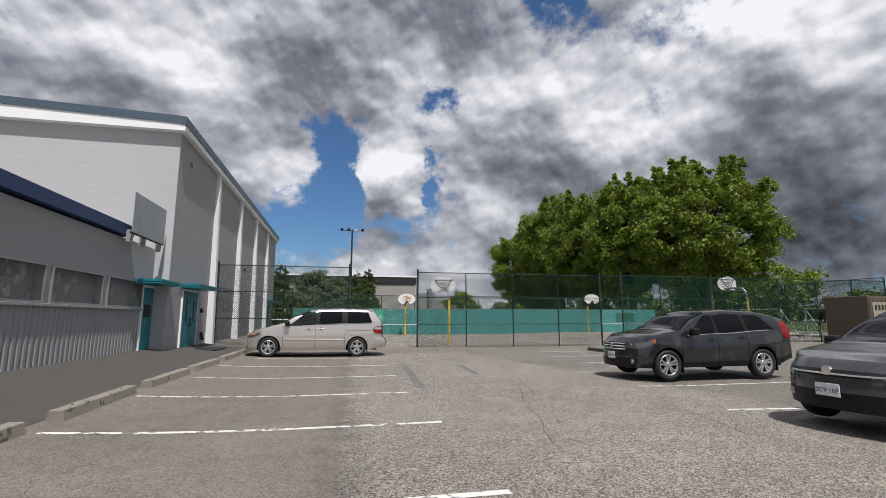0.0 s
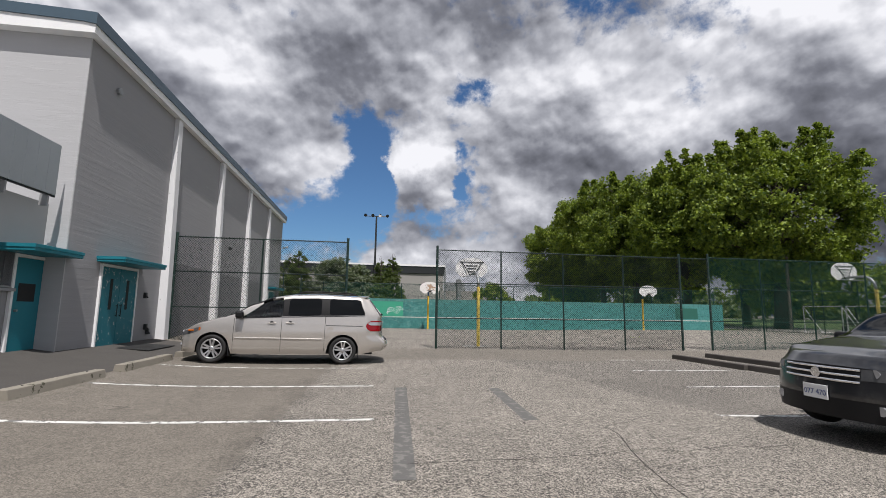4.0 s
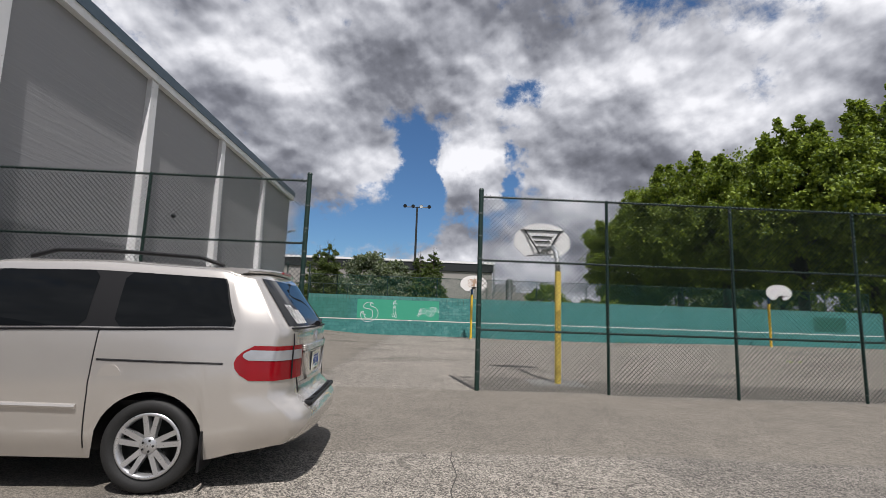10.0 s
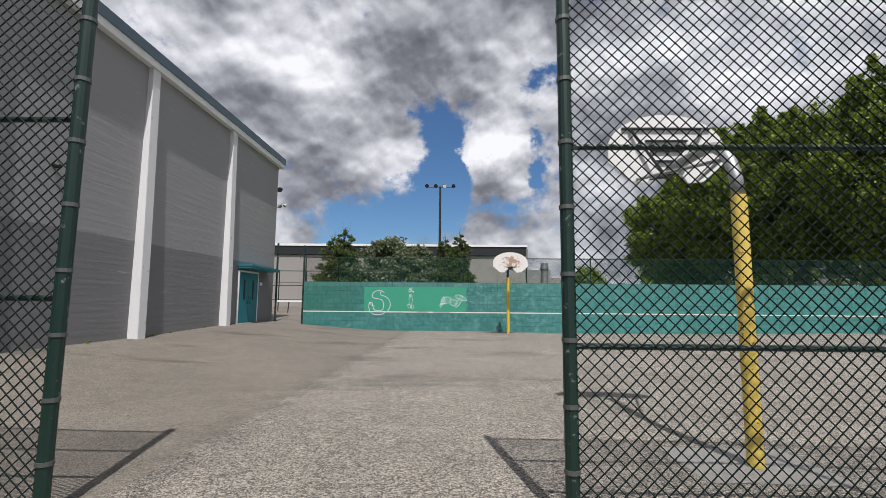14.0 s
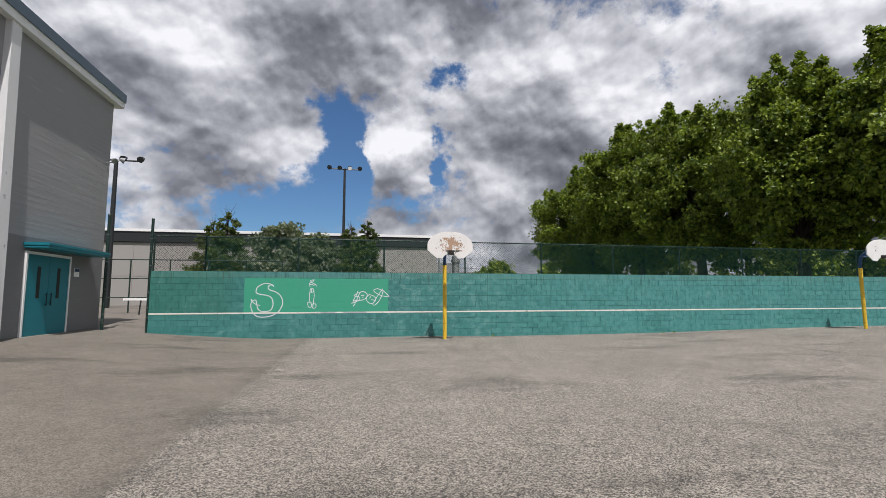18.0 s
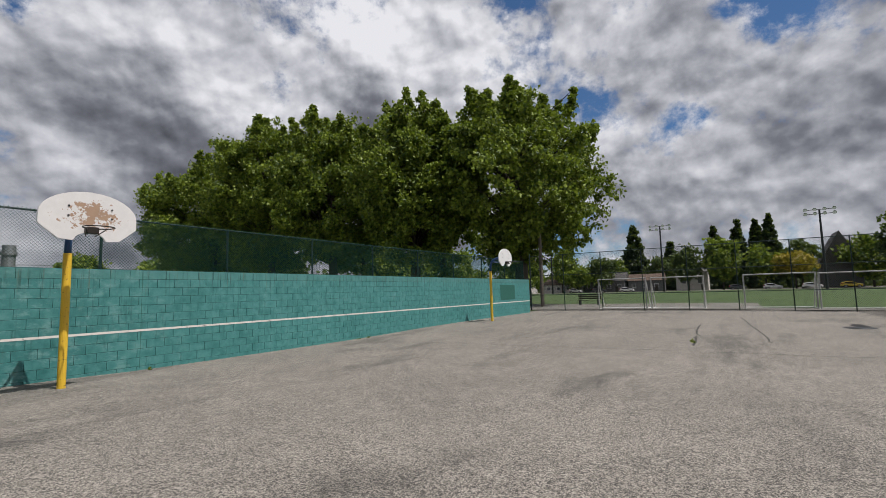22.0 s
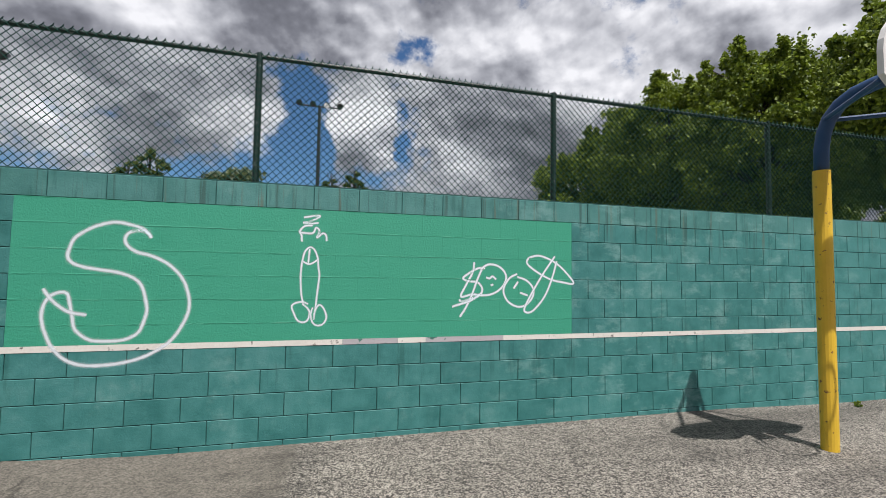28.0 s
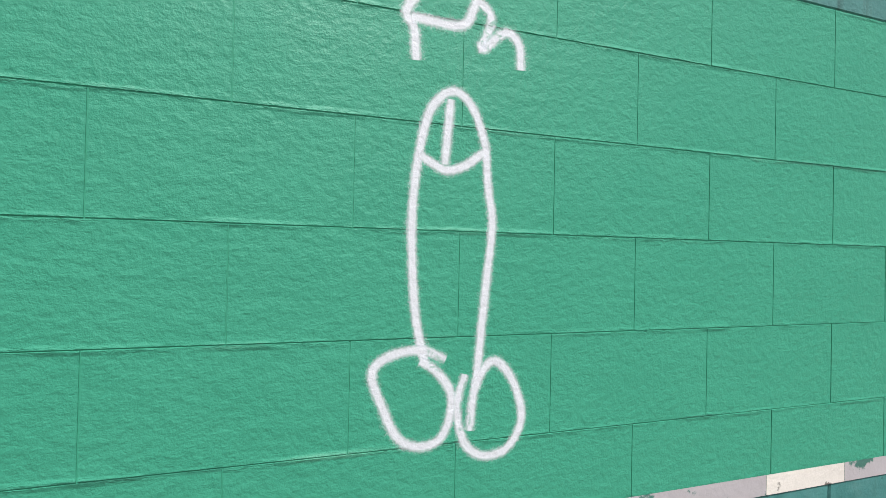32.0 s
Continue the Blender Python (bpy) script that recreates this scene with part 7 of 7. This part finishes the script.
ROOFGREY = painted("grey_shingles", (0.085, 0.08, 0.078), 0.9, scale=1.5, dirt=0.3)
ROOFBROWN = painted("brown_shingles", (0.11, 0.075, 0.055), 0.9, scale=1.5, dirt=0.3)
RENDER_W = painted("pale_house_wall", (0.58, 0.56, 0.52), 0.8, scale=1, dirt=0.12)
RENDER_B = painted("dark_house_wall", (0.12, 0.12, 0.125), 0.8, scale=1, dirt=0.12)
for i, (y, w, h, rh, wm, rm) in enumerate(((29, 14, 4.0, 3.2, RENDER_B, ROOFGREY), (15.5, 11, 3.8, 2.4, RENDER_B, ROOFBROWN), (1.2, 9.5, 6.2, 1.4, RENDER_W, ROOFGREY), (-60, 14, 3.4, 2.0, RENDER_B, ROOFGREY),
                                          (-37.3, 11, 7.0, 9.3, RENDER_B, ROOFGREY), (-92, 15, 3.4, 2.2, RENDER_W, ROOFBROWN), (44, 15, 3.2, 2.2, RENDER_W, ROOFBROWN), (66, 15, 3.2, 2.2, RENDER_W, ROOFGREY), (-120, 16, 4, 2.2, RENDER_W, ROOFGREY))):
    house(182 + (i % 3) * 2, y, w, 9, h, rh, -90 if i != 4 else 0, wm, rm, "pale single-storey house beyond the field" if wm is RENDER_W else "dark-walled house with a steep roof beyond the field")
for i, (x, y, h, r) in enumerate(((208, 23.3, 28.3, 6.6), (208, -5.3, 25.2, 5.2), (208, -12.8, 27, 4.6), (209, -18.6, 26.6, 4.6), (210, -22.6, 28.3, 4.8), (205, 9.6, 19.9, 5), (214, -80, 26, 6.5), (214, 52, 20, 5))):
    fir((x, y), h, r * 1.25, 60 + i, "tall dark fir beyond the field", per=64, size=0.9)
for i, (x, y, h, r) in enumerate(((176, 29, 13, 5), (177, 44, 17, 6), (172, 37, 9, 5), (174, 1.5, 14.5, 4.2), (174, -8, 16.2, 5), (174, -19, 13.8, 5), (178, -28, 15, 5), (174, -43, 15, 6), (150, 46, 12, 6), (160, -47.6, 21.3, 5.5), (175, -55, 9, 5), (174, -75, 14, 7), (176, -90, 11, 6), (178, 62, 11, 6), (176, 80, 12, 7), (176, -108, 13, 7), (176, -124, 12, 7), (120, 60, 15, 8), (118, 78, 16, 8), (104, 70, 14, 7), (196, 30, 13, 7), (197, 12, 12, 7), (197, -60, 13, 7), (197, -105, 14, 8), (198, 70, 14, 8), (150, 100, 15, 9), (196, -135, 14, 9), (180, -150, 14, 9), (170, -175, 14, 9), (60, 95, 12, 8), (85, 90, 13, 8))):
    mat = LEAF if i % 3 else LEAF_SHRUB
    tree((x, y), h, (r, r, h * 0.18), 0.25, 34, 70, 1.0, 90 + i, "leafy street tree beyond the field", mat, 0.2, (1.3, 2.3), group="street trees across the field")
YELLOWLEAF = leaf_mat("yellow_blossom", (0.22, 0.17, 0.02), (0.50, 0.38, 0.04))
tree((168, -25.6), 10.2, (6, 5, 4.5), 0.2, 30, 70, 0.9, 130, "yellow flowering street tree beyond the field", YELLOWLEAF, 0.25, (1.2, 2.0), group="street trees across the field")
# hills on the horizon
bm = bmesh.new()
for k in range(60):
    a = radians(-70 + k * 4)
    h = 16 + 10 * noise.noise(Vector((k * 0.2, 3.1, 0)))
    p = Vector((math.sin(a), math.cos(a), 0)) * 1400
    v = [bm.verts.new((*p.xy, -2)), bm.verts.new((*p.xy, h))]
    if k:
        bm.faces.new((last[0], v[0], v[1], last[1]))
    last = v
structure("backdrop", bm, painted("far_hills", (0.10, 0.13, 0.17), 1.0, scale=0.02, bumps=0), "blue-grey wooded hills on the horizon", "hills")

# a belt of trees all round the far side of the field
rng = random.Random(77)
belt, sizes = [], []
for k in range(420):
    a = radians(rng.uniform(20, 128))
    d = rng.uniform(205, 260)
    h = rng.uniform(4, 11)
    belt.append((3 + math.sin(a) * d, -20 + math.cos(a) * d, rng.uniform(1.5, h)))
    sizes.append(rng.uniform(2.2, 4.2))
woods = leaf_cloud("far_woods", belt, sizes, 60, 1.9, LEAF_SHRUB, None, 78)
tagged(woods, "dark green belt of trees beyond the houses", "trees", kind="stuff")

# ---- writing on the practice wall ----
def spray_mat():
    m, N, b = material("white_spray_paint", 0.6)
    p = coords(N)
    e = N.node("ShaderNodeAttribute", attribute_name="cover").outputs["Fac"]
    n, fine = N.noise(p, 22, 4), N.noise(p, 260, 2, 0.7)
    b.inputs["Base Color"].default_value = (0.66, 0.69, 0.74, 1)
    a = N.math("ADD", e, N.math("ADD", N.math("MULTIPLY", N.math("SUBTRACT", fine, 0.5), 0.9), N.math("MULTIPLY", N.math("SUBTRACT", n, 0.5), 0.35)))
    a = N.range(a, 0.02, 1.0)
    tr = N.node("ShaderNodeBsdfTransparent")
    mix = N.node("ShaderNodeMixShader", ins={0: a, 1: tr.outputs[0], 2: b.outputs[0]})
    N.tree.links.new(mix.outputs[0], m.node_tree.nodes["Material Output"].inputs[0])
    bump(N, b, N.noise(p, 55, 4, 0.65), 0.4, 0.006)
    return m


SPRAY = spray_mat()


def spline(pts, n=7):
    """A smooth line through points."""
    out = []
    P = [Vector(p) for p in pts]
    P = [P[0] * 2 - P[1]] + P + [P[-1] * 2 - P[-2]]
    for i in range(1, len(P) - 2):
        a, b, c, d = P[i - 1:i + 3]
        for k in range(n):
            t = k / n
            out.append(0.5 * ((2 * b) + (c - a) * t + (2 * a - 5 * b + 4 * c - d) * t * t + (3 * b - a - 3 * c + d) * t ** 3))
    return out + [P[-2]]


def stroke(me_parts, pts, width, soft=0.5, y=-0.0065):
    """Adds a sprayed line (x, z) to vertex, face and cover lists."""
    V, F, C = me_parts[:3]
    line = spline(pts)
    base = len(V)
    prof = ((-1.0 - soft, -0.25), (-1.0 - soft * 0.25, 0.14), (-0.8, 0.6), (-0.4, 1.1), (0.4, 1.1), (0.8, 0.6), (1.0 + soft * 0.25, 0.14), (1.0 + soft, -0.25))
    for i, p in enumerate(line):
        d = (line[min(i + 1, len(line) - 1)] - line[max(i - 1, 0)]).normalized()
        n = Vector((-d.y, d.x))
        fade = 0.75 if i in (0, len(line) - 1) else 1.0
        for u, c in prof:
            q = p + n * u * width / 2
            V.append((q.x, y - 0.00012 * len(me_parts[3]), q.y))
            C.append(c * fade)
    for i in range(len(line) - 1):
        for k in range(len(prof) - 1):
            a = base + i * len(prof) + k
            F.append((a, a + 1, a + 1 + len(prof), a + len(prof)))
    me_parts[3].append(1)


def writing(name, strokes, width, label, soft=0.5):
    data = ([], [], [], [])
    for s in strokes:
        stroke(data, s, width, soft)
    me = bpy.data.meshes.new(name)
    me.from_pydata(data[0], [], data[1])
    at = me.attributes.new("cover", "FLOAT", "POINT")
    at.data.foreach_set("value", data[2])
    ob = part(name, me, SPRAY)
    tagged(ob, label, "graffiti", "spray writing on the wall")
    ob.visible_shadow = False
    return ob


writing("sprayed_letter", [
    [(3.05, 1.77), (3.02, 1.81), (2.96, 1.83), (2.89, 1.81), (2.86, 1.76), (2.88, 1.70), (2.95, 1.65), (3.06, 1.62), (3.19, 1.55), (3.29, 1.44), (3.34, 1.31), (3.35, 1.18), (3.30, 1.04),
     (3.21, 0.91), (3.06, 0.81), (2.91, 0.76), (2.74, 0.74), (2.59, 0.75), (2.48, 0.80), (2.40, 0.89), (2.35, 1.00), (2.32, 1.12), (2.33, 1.22), (2.37, 1.29), (2.43, 1.32), (2.48, 1.31),
     (2.50, 1.24), (2.52, 1.14), (2.54, 1.04), (2.59, 0.98), (2.66, 0.94), (2.77, 0.93), (2.89, 0.94), (2.98, 0.99), (3.02, 1.08), (3.04, 1.18), (3.02, 1.29), (2.99, 1.38), (2.93, 1.44),
     (2.83, 1.48), (2.71, 1.50), (2.59, 1.52), (2.51, 1.55), (2.47, 1.60), (2.48, 1.67), (2.51, 1.75), (2.58, 1.81), (2.67, 1.86), (2.79, 1.89), (2.91, 1.87), (2.99, 1.84), (3.04, 1.79)],
    [(2.32, 1.35), (2.38, 1.26), (2.49, 1.17), (2.62, 1.14)]], 0.024, "large white sprayed letter outline on green blocks", 3.2)
writing("sprayed_figure", [
    [(4.27, 1.21), (4.25, 1.30), (4.24, 1.42), (4.24, 1.52), (4.25, 1.61), (4.27, 1.69), (4.31, 1.73), (4.35, 1.71), (4.38, 1.64), (4.39, 1.55), (4.40, 1.48), (4.39, 1.37), (4.38, 1.26), (4.375, 1.20), (4.37, 1.16)],
    [(4.25, 1.605), (4.30, 1.58), (4.34, 1.59), (4.38, 1.62)], [(4.31, 1.715), (4.30, 1.59)],
    [(4.31, 1.22), (4.26, 1.24), (4.20, 1.23), (4.17, 1.20), (4.19, 1.14), (4.22, 1.08), (4.26, 1.06), (4.30, 1.07), (4.32, 1.11), (4.32, 1.16), (4.29, 1.20), (4.26, 1.22)],
    [(4.35, 1.19), (4.335, 1.13), (4.35, 1.06), (4.39, 1.03), (4.44, 1.04), (4.47, 1.09), (4.46, 1.15), (4.43, 1.20), (4.40, 1.21), (4.37, 1.16), (4.36, 1.08)]], 0.0170, "white sprayed line drawing on green blocks", 2.0)
writing("sprayed_scribble", [
    [(4.25, 2.0), (4.39, 2.02), (4.32, 1.97), (4.25, 1.95), (4.31, 1.945), (4.38, 1.955)], [(4.24, 1.78), (4.235, 1.84), (4.22, 1.87), (4.26, 1.92), (4.33, 1.93)],
    [(4.23, 1.86), (4.33, 1.86), (4.36, 1.91), (4.39, 1.88), (4.37, 1.82), (4.42, 1.86), (4.45, 1.84), (4.455, 1.79)]], 0.018, "small white sprayed scribble on green blocks", 2.4)
writing("sprayed_doodle", [
    [(6.00, 1.57), (5.93, 1.57), (5.85, 1.53), (5.77, 1.47), (5.83, 1.44), (5.92, 1.43), (5.97, 1.37), (5.95, 1.31), (5.86, 1.31), (5.75, 1.29), (5.80, 1.40), (5.87, 1.53), (5.885, 1.63)],
    [(5.97, 1.57), (5.92, 1.46), (5.86, 1.30), (5.80, 1.18), (5.74, 1.09)], [(5.73, 1.26), (5.76, 1.24), (5.86, 1.27), (5.95, 1.31), (5.85, 1.25), (5.66, 1.19)],
    [(5.95, 1.56), (6.04, 1.61), (6.15, 1.59), (6.22, 1.52), (6.22, 1.44), (6.16, 1.36), (6.06, 1.31), (5.95, 1.30)], [(6.01, 1.48), (6.05, 1.47), (6.08, 1.49), (6.12, 1.46)], [(6.06, 1.40), (6.09, 1.41)],
    [(6.35, 1.52), (6.26, 1.47), (6.20, 1.36), (6.24, 1.25), (6.34, 1.19), (6.44, 1.20), (6.52, 1.28), (6.53, 1.37), (6.46, 1.45), (6.35, 1.49)], [(6.31, 1.37), (6.36, 1.44)], [(6.38, 1.33), (6.47, 1.30)],
    [(6.48, 1.69), (6.60, 1.71), (6.75, 1.66), (6.88, 1.57), (7.00, 1.43), (6.86, 1.44), (6.72, 1.47), (6.56, 1.55), (6.46, 1.63), (6.48, 1.69)],
    [(6.78, 1.71), (6.64, 1.52), (6.50, 1.30), (6.43, 1.15), (6.52, 1.14), (6.66, 1.29), (6.75, 1.49), (6.80, 1.66)]], 0.024, "white sprayed doodle at the edge of the fresh green panel", 1.0)

# net line across the wall, with a worn stretch
NETLINE = painted("net_line_paint", (0.70, 0.67, 0.62), 0.65, worn=(0.16, 0.15, 0.135), wear=0.035, scale=11, dirt=0.25, bumps=0.5)
WORNLINE = painted("scraped_net_line", (0.42, 0.40, 0.42), 0.7, worn=(0.05, 0.16, 0.13), wear=0.07, scale=8, dirt=0.25, bumps=0.5)
for a, b, mt in ((WALL_X0 + 0.01, 4.62, NETLINE), (4.621, 5.13, WORNLINE), (5.131, 5.40, NETLINE), (5.401, 6.20, WORNLINE), (6.201, 34.8, NETLINE)):
    bm = bmesh.new()
    n = max(1, int((b - a) / 0.4))
    for k in range(n):
        u, v = a + (b - a) * k / n, a + (b - a) * (k + 1) / n
        f = [bm.verts.new(q) for q in ((u, -0.0055, 0.853), (v, -0.0055, 0.853), (v, -0.0055, 0.902), (u, -0.0055, 0.902))]
        bm.faces.new(f)
    tagged(part("net_line", bm, mt), "white painted net line across the block wall", "line", kind="structure")
PATCH = painted("dark_green_patch", (0.020, 0.115, 0.088), 0.6, scale=6)
tagged(part("paint_patch", new_box(30.3, 32.4, -0.007, -0.0045, 1.04, 1.93), PATCH), "darker green painted square on the wall", "paint patch", kind="structure")

for x in (10.70, 22.72):
    tagged(part("control_joint", new_box(x - 0.005, x + 0.005, -0.0046, -0.001, 0.0, 2.285), PATCH), "straight control joint down the block wall", "joint", kind="structure")

# ---- blocks of the practice wall ----
BW, BH, JOINT = 0.4065, 0.2027, 0.0052
green = bpy.data.objects["wall_green"]


def block_mesh(w, h, c=0.0035):
    """A block face with soft edges, 5 mm deep in front of its mortar."""
    bm = bmesh.new()
    x, z = w / 2, h / 2
    back = [bm.verts.new((u, 0.02, v)) for u, v in ((-x, -z), (x, -z), (x, z), (-x, z))]
    mid = [bm.verts.new((u, 0.004, v)) for u, v in ((-x, -z), (x, -z), (x, z), (-x, z))]
    front = [bm.verts.new((u, 0.0, v)) for u, v in ((-x + c, -z + c), (x - c, -z + c), (x - c, z - c), (-x + c, z - c))]
    bm.faces.new(front)
    for r, s in ((mid, front), (back, mid)):
        for i in range(4):
            j = (i + 1) % 4
            bm.faces.new((r[i], r[j], s[j], s[i]))
    return finish(bm, "block")


def build_blocks():
    shapes, rest, rng = {}, bmesh.new(), random.Random(5)
    rows = [(2.072, 2.285)] + [(2.072 - BH * (k + 1), 2.072 - BH * k) for k in range(11)]
    for r, (lo, hi) in enumerate(rows):
        shift = 4.74 + (0 if r % 2 == 0 else BW / 2)
        k0 = math.floor((WALL_X0 - shift) / BW)
        for k in range(k0, 90):
            a, b = max(WALL_X0, shift + k * BW), min(WALL_X1, shift + (k + 1) * BW)
            if b - a < 0.05 or a > WALL_X1:
                continue
            # the fresh coat covers the six courses over the net line
            pieces = [(a, b, False)]
            if 1 <= r <= 6:
                pieces = []
                cuts = [a] + [c for c in (2.09, 6.98) if a + 0.03 < c < b - 0.03] + [b]
                for u, v in zip(cuts, cuts[1:]):
                    pieces.append((u, v, 2.07 < (u + v) / 2 < 7.0))
            for u, v, fresh in pieces:
                w, h = v - u - (JOINT * 0.1 if fresh else JOINT), hi - lo - JOINT * (0.12 if fresh else 1)
                key = (round(w, 3), round(h, 3), fresh)
                if key not in shapes:
                    shapes[key] = block_mesh(w, h, 0.0011 if fresh else 0.0035)
                    shapes[key].materials.append(BLOCK_NEW if fresh else BLOCK_OLD)
                off = rng.uniform(0, 0.0006 if fresh else 0.0022)
                if u < 9.6:
                    ob = new("block", shapes[key])
                    ob.parent = green
                    ob.location = ((u + v) / 2, off - 0.0035, (lo + hi) / 2)
                else:
                    x0, x1, c = u + JOINT / 2, v - JOINT / 2, 0.004
                    z0, z1, y = lo + JOINT / 2, hi - JOINT / 2, off - 0.0035
                    m = [rest.verts.new((p, y + 0.006, q)) for p, q in ((x0, z0), (x1, z0), (x1, z1), (x0, z1))]
                    f = [rest.verts.new((p, y, q)) for p, q in ((x0 + c, z0 + c), (x1 - c, z0 + c), (x1 - c, z1 - c), (x0 + c, z1 - c))]
                    rest.faces.new(f)
                    for i in range(4):
                        rest.faces.new((m[i], m[(i + 1) % 4], f[(i + 1) % 4], f[i]))
    tagged(part("further_blocks", rest, BLOCK_OLD, green), kind="stuff")
    # mortar behind the fresh coat is painted too
    part("painted_joint", new_box(2.09, 6.98, -0.0018, 0.0078, 2.072 - 6 * BH, 2.072), MORTAR_NEW, green)


build_blocks()
